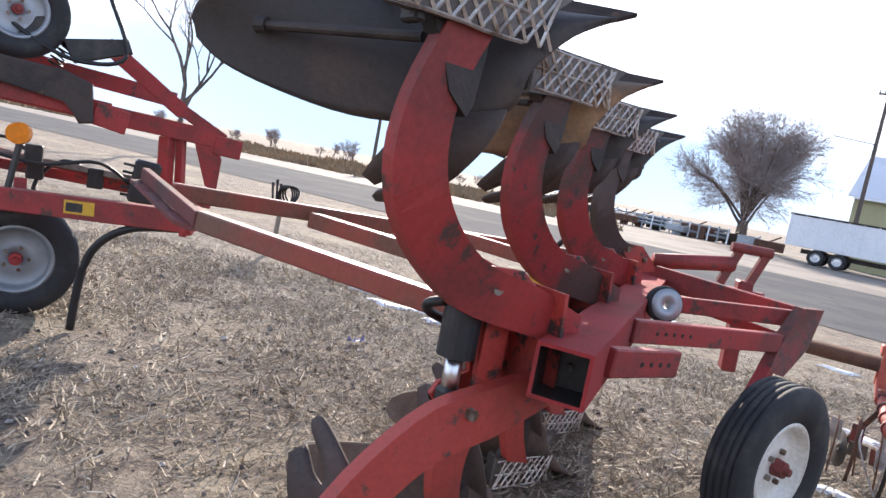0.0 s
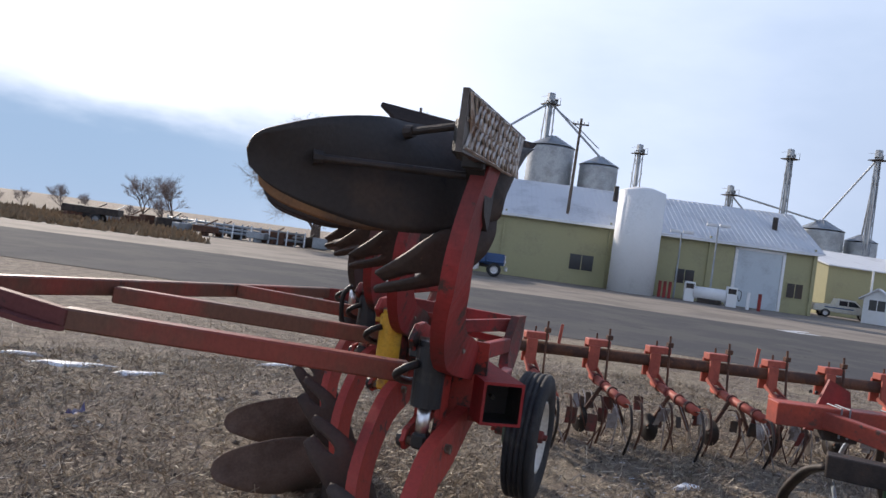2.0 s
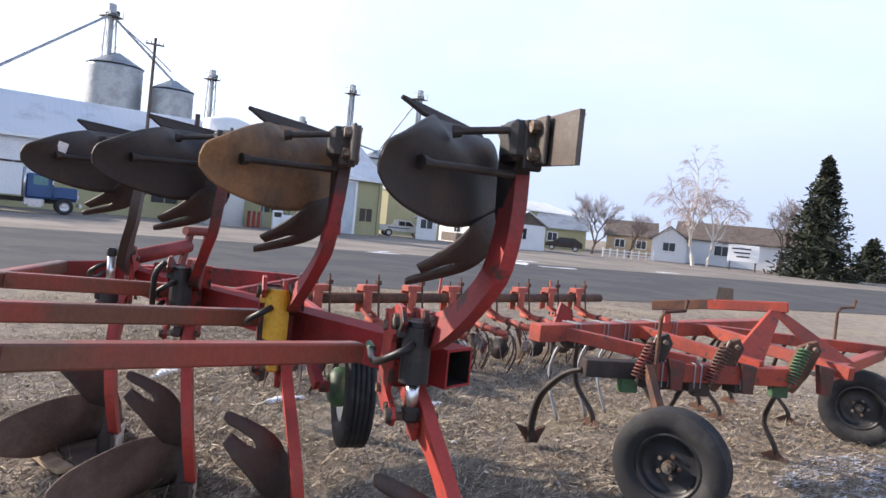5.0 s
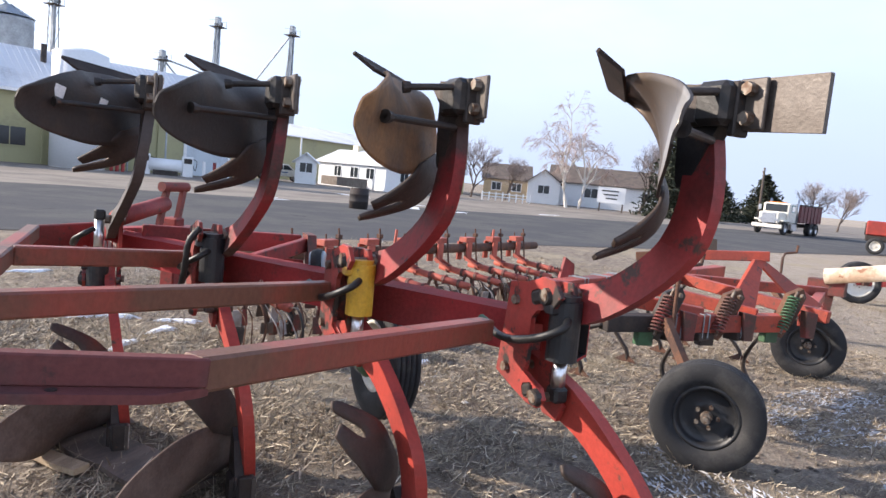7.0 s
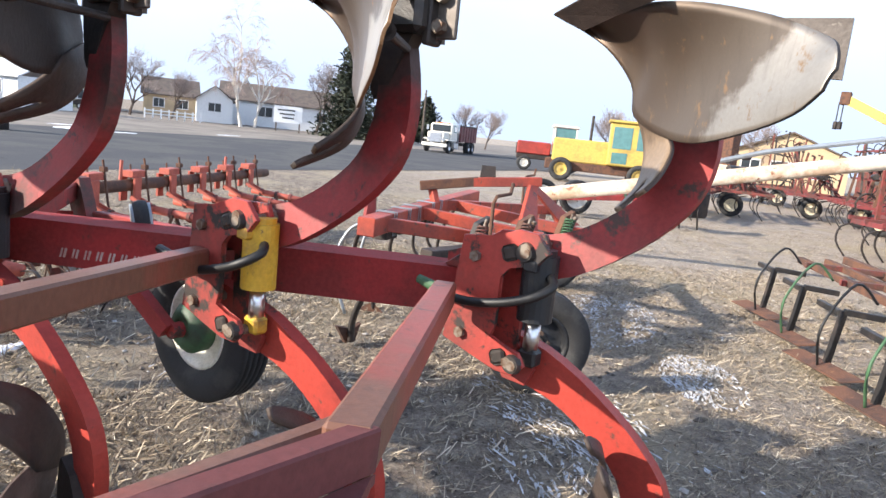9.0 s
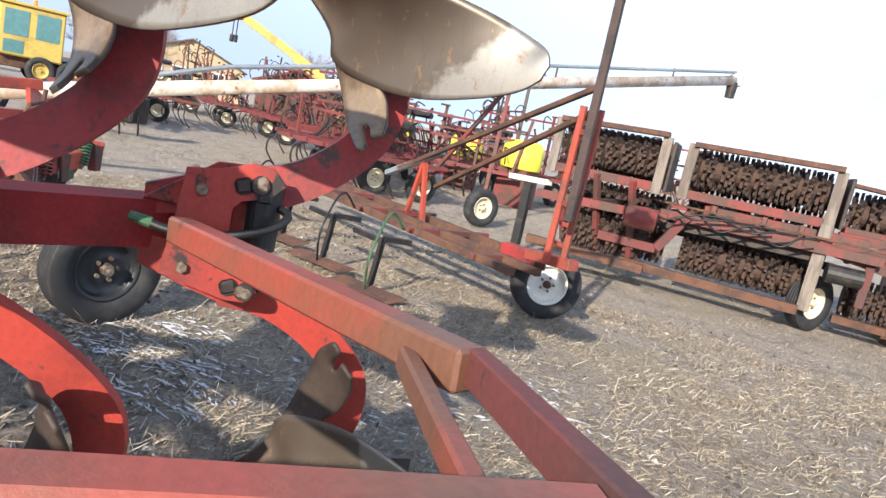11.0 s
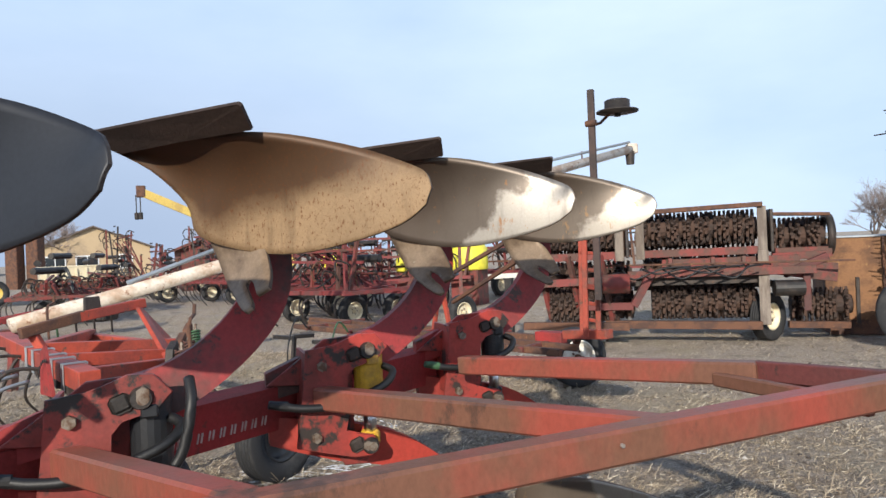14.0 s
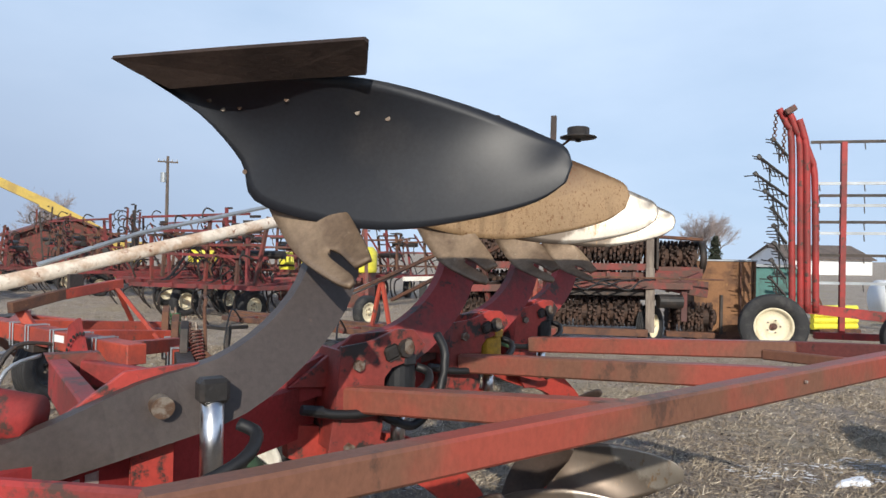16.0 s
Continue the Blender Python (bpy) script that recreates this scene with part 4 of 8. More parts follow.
# ---- main beam: square tube, open at its rear end
p0, p1 = Vector((1.125, 2.955, AX)), Vector((1.125, 2.955, AX)) + TU * 3.35
bm = B()
rings = []
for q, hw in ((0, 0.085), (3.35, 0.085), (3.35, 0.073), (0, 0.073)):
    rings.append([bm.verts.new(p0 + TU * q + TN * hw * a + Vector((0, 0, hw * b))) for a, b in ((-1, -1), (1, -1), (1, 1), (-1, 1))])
# inner walls near black: the hollow's shade painted in together with grease
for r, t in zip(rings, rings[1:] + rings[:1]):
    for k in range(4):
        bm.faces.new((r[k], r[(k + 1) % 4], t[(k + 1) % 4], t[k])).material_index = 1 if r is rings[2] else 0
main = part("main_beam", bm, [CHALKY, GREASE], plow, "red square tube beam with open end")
bm = B()
cyl(bm, p0 + TU * 0.12, p0 + TU * 0.125, 0.012, 0.012, 8)
box(bm, p0 + TU * 0.16, (0.15, 0.01, 0.15), pose(0, 0, 0, 0, 0, -12.5))
part("end_plate", bm, GREASE, main, "dark plate inside the tube")
bm = B()
cyl(bm, p0 + TU * 0.12, p0 + TU * 0.155, 0.010, 0.009, 8)
part("bolt", bm, BOLT, main)
# pale worn lettering as plain bars on the tube's side, between second and fourth brackets
bm = B()
for k in range(11):
    q = p0 + TU * (1.28 + k * 0.047) - TN * 0.0865 + Vector((0, 0, -0.02))
    for d, w_ in ((-0.011, 0.008), (0.004, 0.006)):
        box(bm, q + TU * d + Vector((0, 0, -0.012)), (0.003, w_, 0.036), pose(0, 0, 0, 14, 0, -12.57))
part("lettering", bm, MARK, main, "worn pale lettering bars")
bm = B()
for k in range(4):
    q = p0 + TU * (2.95 + k * 0.05) - TN * 0.0865
    box(bm, q, (0.003, 0.035, 0.06 - 0.01 * (k % 2)), pose(0, 0, 0, 0, 0, -12.57))
part("lettering", bm, MARK, main, "worn pale lettering bars")

# ---- brackets, cylinders and hoses at each pair of bodies
SIDE = [(-0.20, 1.32), (-0.03, 1.31), (0.20, 1.145), (-0.05, 1.13), (-0.05, 0.86), (-0.10, 0.79), (-0.19, 0.785), (-0.22, 0.85), (-0.14, 0.93), (-0.14, 1.20), (-0.23, 1.25)]
FRONT = [(0.105, 0.91), (0.075, 1.12), (0.06, 1.285), (-0.05, 1.295), (-0.15, 1.335), (-0.22, 1.33), (-0.27, 1.275), (-0.225, 1.225), (-0.13, 1.205), (-0.10, 1.17), (-0.10, 1.0),
         (-0.085, 0.955), (-0.14, 0.935), (-0.20, 0.925), (-0.225, 0.885), (-0.19, 0.845), (-0.12, 0.845), (-0.02, 0.875)]
for i in range(4):
    for Y, d in ((0.0, 0.022), (-0.10 if i < 3 else -0.185, 0.022)):
        bm = B()
        if Y == 0:
            prism(bm, [W(i, X, Y, z) for X, z in (FRONT if i < 3 else [(0.105, 0.91), (0.09, 1.05), (-0.10, 1.05)] + FRONT[10:])], -ND * d, 0.003)
            if i < 3:
                prism(bm, [W(i, X, -0.02, z) for X, z in ((0.085, 0.94), (0.06, 1.27), (0.045, 1.27), (0.07, 0.94))], -ND * 0.215)
        else:
            prism(bm, [W(i, X, Y, z) for X, z in SIDE], -ND * d, 0.003)
        br = part("bracket_plate", bm, REDGREASE, plow, "red bracket plate blackened with grease")
        for X, z in ((0.0, 1.22), (0.03, 0.945), (-0.17, 0.89), (-0.19, 1.28)):
            if i == 3 and Y == 0 and z > 1.1:
                continue
            n = ND if Y == 0 else -ND
            part("bolt", bolt(B(), W(i, X, Y + (0 if Y == 0 else -0.022), z), n, 0.02, 0.018), BOLT, br)
    if i == 3:
        part("pivot_pin", cyl(B(), W(i, -0.10, -0.10, 1.235), W(i, -0.10, -0.20, 1.235), 0.026, 0.026, 14), BOLT, plow, "greasy pivot pin")
    for z in (0.885,) if i == 3 else (1.265, 0.885):
        part("pivot_pin", cyl(B(), W(i, -0.19, 0.020, z), W(i, -0.19, -0.20, z), 0.018, 0.018, 14), BOLT, plow, "greasy pivot pin")
        part("pivot_boss", cyl(B(), W(i, -0.185, 0.016, z), W(i, -0.185, -0.004, z), 0.029, 0.036, 14), GREASE, plow, "greasy black pivot boss")
        part("pivot_block", box(B(), W(i, -0.13, 0.004, z - (0.01 if z > 1 else -0.012)), (0.06, 0.016, 0.055), pose(0, 0, 0, 0, 20, 45), 0.012), FROG, plow, "grease caked block")
    zt = (1.0, 0.80, 1.0, 1.27) if i == 3 else (1.255, 1.03, 1.03, 0.90)
    bm = B()
    cyl(bm, W(i, -0.205, -0.08, zt[0]), W(i, -0.205, -0.08, zt[1]), 0.06, 0.06, 20)
    cyl(bm, W(i, -0.205, -0.08, zt[0] + 0.02), W(i, -0.205, -0.08, zt[0] - 0.01), 0.05, 0.05, 16)
    box(bm, W(i, -0.205, -0.02, zt[0] - 0.03), (0.05, 0.05, 0.04), pose(0, 0, 0, 0, 0, 45), 0.006)
    cy = part("hydraulic_cylinder", bm, YELLOW if i == 1 else BLACK, plow, "yellow hydraulic cylinder" if i == 1 else "black hydraulic cylinder", False)
    part("rod", cyl(B(), W(i, -0.205, -0.08, zt[2]), W(i, -0.205, -0.08, zt[3]), 0.027, 0.027, 14), CHROME, cy, "bright cylinder rod", True)
    part("clevis", box(B(), W(i, -0.205, -0.08, zt[3]), (0.07, 0.06, 0.06), pose(0, 0, 0, 0, 0, 45), 0.01), YELLOW if i == 1 else GREASE, cy)
    bm = B()
    h = [W(i, -0.26, -0.05, 1.19), W(i, -0.29, -0.01, 1.17), W(i, -0.24, 0.04, 1.13), W(i, -0.12, 0.055, 1.09), W(i, 0.0, 0.05, 1.07), W(i, 0.10, 0.04, 1.075), W(i, 0.16, 0.03, 1.09)]
    sweep(bm, catmull(h, 4), 0.016, 8)
    part("hydraulic_hose", bm, HOSE, cy, "black rubber hose", True)
    if i == 2:
        h = [W(i, -0.08, 0.02, 1.05), W(i, -0.14, 0.05, 1.02), W(i, -0.20, 0.06, 1.015), W(i, -0.285, 0.06, 1.10), W(i, -0.318, 0.05, 1.24), W(i, -0.315, 0.0, 1.31)]
        part("hydraulic_hose", sweep(B(), catmull(h, 5), 0.016, 8), HOSE, cy, "black rubber hose loop", True)

def bm_beam(*a, **k):
    return beam(B(), *a, **k)


# ---- frame of box bars on the landward side
C = Vector((-0.845, 4.062, 1.215))
BEND = Vector((-0.425, 3.668, 1.168))
END = Vector((-1.12, 4.33, 1.245))


DULL_RED = material("dull dark red paint with dust", (0.15, 0.046, 0.042), (0.10, 0.05, 0.046), (0.06, 0.036, 0.031), 2.0, 60, 0.5, 0.6, 0.7, shine=0.3)


def bar(name, a, b, w=0.075, h=0.105, mat=BEAM_RED, label="faded red box bar", bev=0.008):
    bm = B()
    beam(bm, a, b, w, h, (0, 0, 1), bev)
    return part(name, bm, mat, plow, label)


bar("frame_bar", (0.86, 3.305, 1.092), BEND + Vector((-0.02, 0.006, 0)), 0.075, 0.084)
bar("frame_bar", (1.12, 4.123, 1.097), (-0.265, 4.544, 1.168), 0.075, 0.084)
bar("frame_bar", (1.36, 5.042, 1.107), (0.47, 5.305, 1.165), 0.075, 0.084)
bar("frame_bar", (1.34, 6.165, 1.128), C + Vector((0.02, 0.02, 0.004)), 0.07, 0.084)
bar("end_plate", (1.31, 6.14, 1.09), (1.80, 6.17, 1.09), 0.03, 0.16, RED, "red end plate of the frame")
TD_ = (END - BEND).normalized()
TS_ = Vector((0, 0, 1)).cross(TD_).normalized()
if TS_.x > 0:
    TS_ = -TS_
bar("tongue_bar", BEND + TS_ * 0.020 - TD_ * 0.02 + Vector((0, 0, 0.006)), END + TS_ * 0.020 + Vector((0, 0, 0.006)), 0.040, 0.068, DULL_RED, "dull red channel bar", 0.004)
fl = part("flange", prism(B(), [BEND + TS_ * a_ + TD_ * q + Vector((0, 0, -0.048)) for a_, q in ((0.036, -0.02), (0.044, 0.0), (0.070, 0.05), (0.088, 0.09), (0.091, 0.12))] + [END + TS_ * 0.091 + Vector((0, 0, -0.048)), END + TS_ * 0.036 + Vector((0, 0, -0.048))], (0, 0, 0.021), 0.003), DULL_RED, plow, "bottom flange with bolt holes")
for k in range(4):
    p = BEND.lerp(END, 0.30 + 0.2 * k) + TS_ * 0.062 + Vector((0, 0, -0.0275))
    part("bolt_hole", cyl(B(), p, p + Vector((0, 0, 0.0022)), 0.012, 0.012, 10), GREASE, fl)
part("brace_tube", bm_beam((-0.30, 3.665, 1.140), (-0.73, 4.10, 1.158), 0.035, 0.05, bevel=0.006), BEAM_RED, plow, "slanting brace behind the bend")
part("bolt", bolt(B(), (-0.152, 4.786, 1.200), (-0.70, 0.71, 0), 0.005, 0.008), WELD, plow)
# green connector
for i in range(3):
    part("hose_coupling", cyl(B(), W(i, 0.14, 0.03, 1.085), W(i, 0.21, 0.03, 1.10), 0.02, 0.016, 10), GREEN if i == 0 else HOSE, plow, "hose coupling")

# ---- gauge wheel arms, wheel and head frame at the far end
part("hole_bar", bm_beam(Vector((1.28, 3.25, 1.055)), Vector((1.56, 3.63, 1.02)), 0.05, 0.10, bevel=0.006), RED, plow, "red bar with holes")
part("hole_bar", bm_beam(Vector((1.42, 3.90, 1.06)), Vector((2.30, 4.83, 1.0)), 0.05, 0.10, bevel=0.006), RED, plow, "red bar with holes")
for k in range(9):
    p = Vector((1.42, 3.90, 1.06)).lerp(Vector((2.30, 4.83, 1.0)), 0.12 + 0.05 * k) if k < 5 else Vector((1.28, 3.25, 1.055)).lerp(Vector((1.56, 3.63, 1.02)), 0.4 + 0.14 * (k - 5))
    part("bolt_hole", cyl(B(), p - ND * 0.022, p - ND * 0.028, 0.010, 0.010, 8), GREASE, plow)
bm = B()
prism(bm, [Vector((2.56, 5.02, 1.20)), Vector((2.42, 4.90, 1.20)), Vector((2.33, 4.83, 1.02)), Vector((2.25, 4.72, 0.86)), Vector((2.36, 4.80, 0.83)), Vector((2.50, 4.95, 0.98))], ND * 0.06)
part("wheel_bracket", bm, RUSTRED, plow, "heavy red wheel bracket")
part("frame_bar", bm_beam(Vector((1.60, 4.95, 1.06)), Vector((2.42, 4.98, 1.13)), 0.05, 0.09, bevel=0.006), RED, plow)
part("frame_bar", bm_beam(Vector((1.75, 5.75, 1.14)), Vector((2.47, 5.05, 1.12)), 0.06, 0.13, bevel=0.006), RED, plow)
part("frame_bar", bm_beam(Vector((1.72, 5.62, 1.05)), Vector((2.40, 4.98, 1.0)), 0.03, 0.05), RED, plow)
bm = B()
lathe(bm, [(0.023, -0.039), (0.078, -0.039), (0.078, -0.023), (0.066, -0.016), (0.066, 0.016), (0.078, 0.023), (0.078, 0.039), (0.023, 0.039)], Vector((1.62, 4.45, 1.125)), (0.3, -0.93, 0.15), 28)
sp_ = part("roller", bm, GALV, plow, "small roller with a bright steel face", True)
part("roller_tyre", lathe(B(), [(0.066, -0.031), (0.087, -0.027), (0.092, 0.000), (0.087, 0.027), (0.066, 0.031)], Vector((1.62, 4.45, 1.125)), (0.3, -0.93, 0.15), 28), RUBBER, sp_, "", True)
bm = B()
cyl(bm, Vector((1.75, 5.95, 1.22)), Vector((2.30, 6.05, 1.30)), 0.055, 0.055, 16)
tc1 = part("hydraulic_cylinder", bm, RED, plow, "red turnover cylinder", True)
bm = B()
for s in (-0.09, 0.09):
    beam(bm, Vector((2.32 + s, 6.03, 1.15)), Vector((2.42 + s, 6.06, 1.42)), 0.03, 0.06)
cyl(bm, Vector((2.26, 6.05, 1.42)), Vector((2.54, 6.06, 1.42)), 0.035, 0.035, 12)
part("lug", bm, RUSTRED, tc1, "rusty top lugs")
part("head_post", bm_beam(Vector((2.40, 6.05, 1.2)), Vector((2.42, 6.06, 0.55)), 0.10, 0.12, bevel=0.01), RED, plow)
part("head_bar", bm_beam(Vector((1.80, 6.25, 1.06)), Vector((2.52, 5.96, 1.08)), 0.13, 0.13, bevel=0.01), RED, plow)
wheel(plow, (2.19, 4.25, 0.53), -ND, 0.39, 0.20, 0.22, WHITE, "gauge_wheel", "black tyre on a rusty white rim", True, RUSTRED)
bm = B()
cyl(bm, Vector((2.19, 4.25, 0.53)), Vector((2.19, 4.25, 0.53)) + ND * 0.22, 0.04, 0.04, 12)
beam(bm, Vector((2.04, 4.42, 0.53)), Vector((2.30, 4.84, 0.92)), 0.06, 0.08)
part("wheel_arm", bm, RED, plow)
bm = B()
lathe(bm, [(0.03, 0.05), (0.13, 0.05), (0.13, 0.12), (0.09, 0.16), (0.03, 0.16)], Vector((2.19, 4.25, 0.53)), ND, 20)
part("hub_drum", bm, GREEN, plow, "green hub drum", True)
# ---------------------------------------------------------------- other implements in the yard
def shank(parent, top, tip, back, mat=RUST, sweep_w=0.16, w=0.045, t=0.022, label=""):
    """Spring C-shank from a bar down to a pointed sweep on the soil; back is the way it bulges."""
    top, tip, back = Vector(top), Vector(tip), Vector(back).normalized()
    up = Vector((0, 0, 1))
    h = top.z - tip.z
    pts = [top, top + back * h * 0.32 + up * 0.02, top + back * h * 0.50 - up * h * 0.25, top.lerp(tip, 0.62) + back * h * 0.34, tip + up * h * 0.12 + back * 0.02, tip]
    side = back.cross(up)
    ob = part("shank", strap(B(), catmull(pts, 5), w, t, side), mat, parent, label, True)
    if sweep_w:
        d = -back
        bm = B()
        for s in (-1, 1):
            a = tip + d * 0.10 - up * 0.01
            b = tip + side * s * sweep_w / 2 - d * 0.07 + up * 0.0
            prism(bm, [a, b, b + up * 0.012 - d * 0.03, tip + up * 0.07 - d * 0.01], up * 0.006)
        part("sweep", bm, RUST, ob, "rusty sweep point")
    return ob


def coil(parent, a, b, r=0.035, mat=RUSTRED, turns=9):
    return part("coil_spring", spring(B(), a, b, r, 0.008, turns), mat, parent, "", True)


# ---- chisel plow with two gauge wheels, beside the plow
chisel = thing("chisel_plow", "orange red chisel plow with spring shanks and black gauge wheels", "chisel plow")


def cbar(a, b, w=0.10, h=0.10, mat=ORANGE, name="frame_bar", par=None, bev=0.006):
    return part(name, beam(B(), a, b, w, h, bevel=bev), mat, par or chisel)


cbar((3.30, 3.42, 0.93), (6.3, 2.02, 0.95), 0.13, 0.13)
cbar((3.22, 3.00, 0.76), (3.50, 2.60, 0.77), 0.12, 0.12, FROG)
cbar((3.50, 2.60, 0.77), (4.20, 1.70, 0.79), 0.13, 0.13)
cbar((3.55, 3.30, 0.93), (3.72, 2.32, 0.84), 0.08, 0.10)
cbar((4.35, 2.92, 0.94), (4.05, 1.90, 0.84), 0.08, 0.10)
cbar((5.2, 2.54, 0.95), (4.50, 1.30, 0.84), 0.08, 0.10)
cbar((4.77, 2.87, 1.13), (4.71, 2.35, 1.22), 0.06, 0.085, RUST, "lift_bar")
cbar((4.715, 2.40, 1.21), (4.64, 1.78, 1.275), 0.06, 0.085, ORANGE, "lift_bar")
for e in ((4.08, 2.02, 0.84), (4.78, 1.38, 0.88)):      # flared legs of the lift frame
    a = Vector((4.60, 1.86, 1.24))
    e = Vector(e)
    w = (e - a).normalized().cross(Vector((0.5, -0.87, 0))).normalized()
    part("lift_leg", prism(B(), [a - Vector((0.03, -0.04, 0)), a + Vector((0.03, -0.04, 0)), e + Vector((0.09, -0.12, 0)), e - Vector((0.09, -0.12, 0))], Vector((0.035, 0.02, 0.0)), 0.004), ORANGE, chisel)
cbar((4.80, 2.75, 1.12), (4.72, 2.72, 0.98), 0.06, 0.07)
cbar((5.0, 2.62, 0.95), (6.4, 0.95, 0.86), 0.09, 0.10)
cbar((4.40, 1.50, 0.80), (6.4, 0.98, 0.82), 0.09, 0.10)
part("hitch_lug", prism(B(), [(4.68, 2.20, 1.25), (4.70, 2.34, 1.25), (4.71, 2.33, 1.37), (4.69, 2.21, 1.37)], (0.03, 0, 0)), FROG, chisel)
VR = Vector((0.5, -0.87, 0))
for k, p in enumerate(((3.40, 2.70, 0.80), (3.76, 2.26, 0.80), (4.18, 1.76, 0.82))):
    p = Vector(p)
    coil(chisel, p + Vector((-0.07, -0.05, -0.07)), p + VR * 0.13 + Vector((-0.05, -0.02, 0.19)), 0.042, GREEN if k == 2 else RUSTRED, 11)
    part("spring_rod", sweep(B(), [p + Vector((-0.07, -0.05, -0.10)), p + VR * 0.15 + Vector((-0.05, -0.02, 0.24))], 0.012, 8), BOLT, chisel)
    part("trip_arm", prism(B(), [p + VR * 0.06 + Vector((0, 0, 0.05)), p + VR * 0.12 + Vector((0, 0, 0.20)), p + VR * 0.24 + Vector((0, 0, 0.25)), p + VR * 0.28 + Vector((0, 0, 0.18)), p + VR * 0.20 + Vector((0, 0, -0.02)), p + VR * 0.10 + Vector((0, 0, -0.16)), p + VR * 0.04 + Vector((0, 0, -0.14))], (0.05, 0.03, 0), 0.005), RUST if k else FROG, chisel, "brown trip arm")
    part("pivot_bolt", bolt(B(), p + VR * 0.21 + Vector((-0.01, -0.01, 0.19)), Vector((-0.87, -0.5, 0)), 0.018, 0.03), BOLT, chisel)
    part("clamp", box(B(), p + Vector((0.0, 0.02, -0.12)), (0.07, 0.13, 0.15), pose(0, 0, 0, 0, 0, 37), 0.006), GREEN if k != 1 else FROG, chisel, "worn green clamp")
    part("hanger", prism(B(), [p + VR * a_ + Vector((-0.05, -0.03, z_)) for a_, z_ in ((0.24, 0.08), (0.36, 0.06), (0.35, -0.14), (0.27, -0.14))], (0.06, 0.035, 0), 0.006), RUSTRED, chisel, "rusty red hanger plate")
for a, b, qs in (((3.30, 3.42, 0.93), (6.3, 2.02, 0.95), (0.12, 0.22, 0.3, 0.42, 0.5)), ((3.50, 2.60, 0.77), (4.20, 1.70, 0.79), (0.08, 0.3, 0.62))):
    a, b = Vector(a), Vector(b)
    u = (b - a).normalized()
    w = u.cross(Vector((0, 0, 1)))
    for q in qs:
        for s in (-0.025, 0.025):
            c = a.lerp(b, q) + u * s
            part("u_bolt", sweep(B(), [c + w * 0.073 + Vector((0, 0, -0.10)), c + w * 0.073 + Vector((0, 0, 0.072)), c - w * 0.073 + Vector((0, 0, 0.072)), c - w * 0.073 + Vector((0, 0, -0.10))], 0.006, 6), GALV, chisel, "grey u-bolt")
        part("shank_clamp", box(B(), a.lerp(b, q) + Vector((0, 0, -0.095)), (0.12, 0.20, 0.06), pose(0, 0, 0, 0, 0, 60), 0.006), FROG, chisel)
part("shank", strap(B(), catmull([(3.24, 3.00, 0.74), (3.30, 3.16, 0.66), (3.42, 3.36, 0.45), (3.50, 3.44, 0.22), (3.52, 3.44, 0.04)], 6), 0.05, 0.03, (0.82, -0.57, 0)), FROG, chisel, "dark spring shank with a bright edge", True)
part("sweep", prism(B(), [(3.45, 3.55, 0.17), (3.54, 3.48, 0.02), (3.58, 3.40, 0.03), (3.55, 3.44, 0.13)], (0.02, 0.02, 0.005)), RUST, chisel, "rusty winged shovel point")
part("sweep", prism(B(), [(3.64, 3.37, 0.15), (3.58, 3.41, 0.02), (3.54, 3.46, 0.03), (3.57, 3.42, 0.13)], (0.02, 0.02, 0.005)), RUST, chisel, "rusty winged shovel point")
for top, tip in (((4.2, 3.02, 0.9), (4.45, 3.22, 0.03)), ((5.05, 2.6, 0.9), (5.3, 2.85, 0.03)), ((5.75, 2.28, 0.9), (6.0, 2.53, 0.03)), ((6.2, 2.06, 0.9), (6.6, 2.28, 0.03)),
                 ((3.9, 2.1, 0.78), (4.1, 2.45, 0.03)), ((4.4, 1.45, 0.78), (4.7, 1.75, 0.03)), ((5.4, 2.1, 0.86), (5.7, 2.3, 0.03)), ((5.9, 1.5, 0.86), (6.2, 1.7, 0.03)), ((6.3, 1.0, 0.82), (6.7, 1.2, 0.03))):
    shank(chisel, top, tip, (0.45, 0.9, 0), FROG, 0.11)
for c in ((2.80, 2.28, 0.345), (5.98, 1.12, 0.345)):
    c = Vector(c)
    wheel(chisel, c, (-0.93, 0.10, 0), 0.345, 0.19, 0.20, BLACK, "gauge_wheel", "black tyre on a black rim", True, BOLT)
    part("wheel_arm", beam(B(), c + Vector((0.14, 0.02, 0.0)), c + Vector((0.55, 0.30, 0.47)), 0.05, 0.07), RUST, chisel)
    part("axle", cyl(B(), c, c + Vector((0.18, 0, 0)), 0.03, 0.03, 12), FROG, chisel)
    bm = B()
    cr = c + Vector((0.55, 0.25, 0.42))
    sweep(bm, [cr, cr + Vector((0.02, 0.0, 0.40)), cr + Vector((0.02, -0.02, 0.45)), cr + Vector((0.10, -0.14, 0.47)), cr + Vector((0.10, -0.15, 0.55))], 0.014, 8)
    part("jack_crank", bm, RUST, chisel)
part("label_plate", box(B(), (4.14, 3.10, 0.955), (0.14, 0.004, 0.05), pose(0, 0, 0, 0, 0, -25)), STICKER, chisel)
bm = B()
prism(bm, [(3.62, 3.42, 0.82), (3.90, 3.30, 0.80), (3.86, 3.32, 1.08), (3.74, 3.38, 1.14)], (0.01, 0.02, 0))
qd = part("hole_plate", bm, RED, chisel, "red quadrant plate with holes")
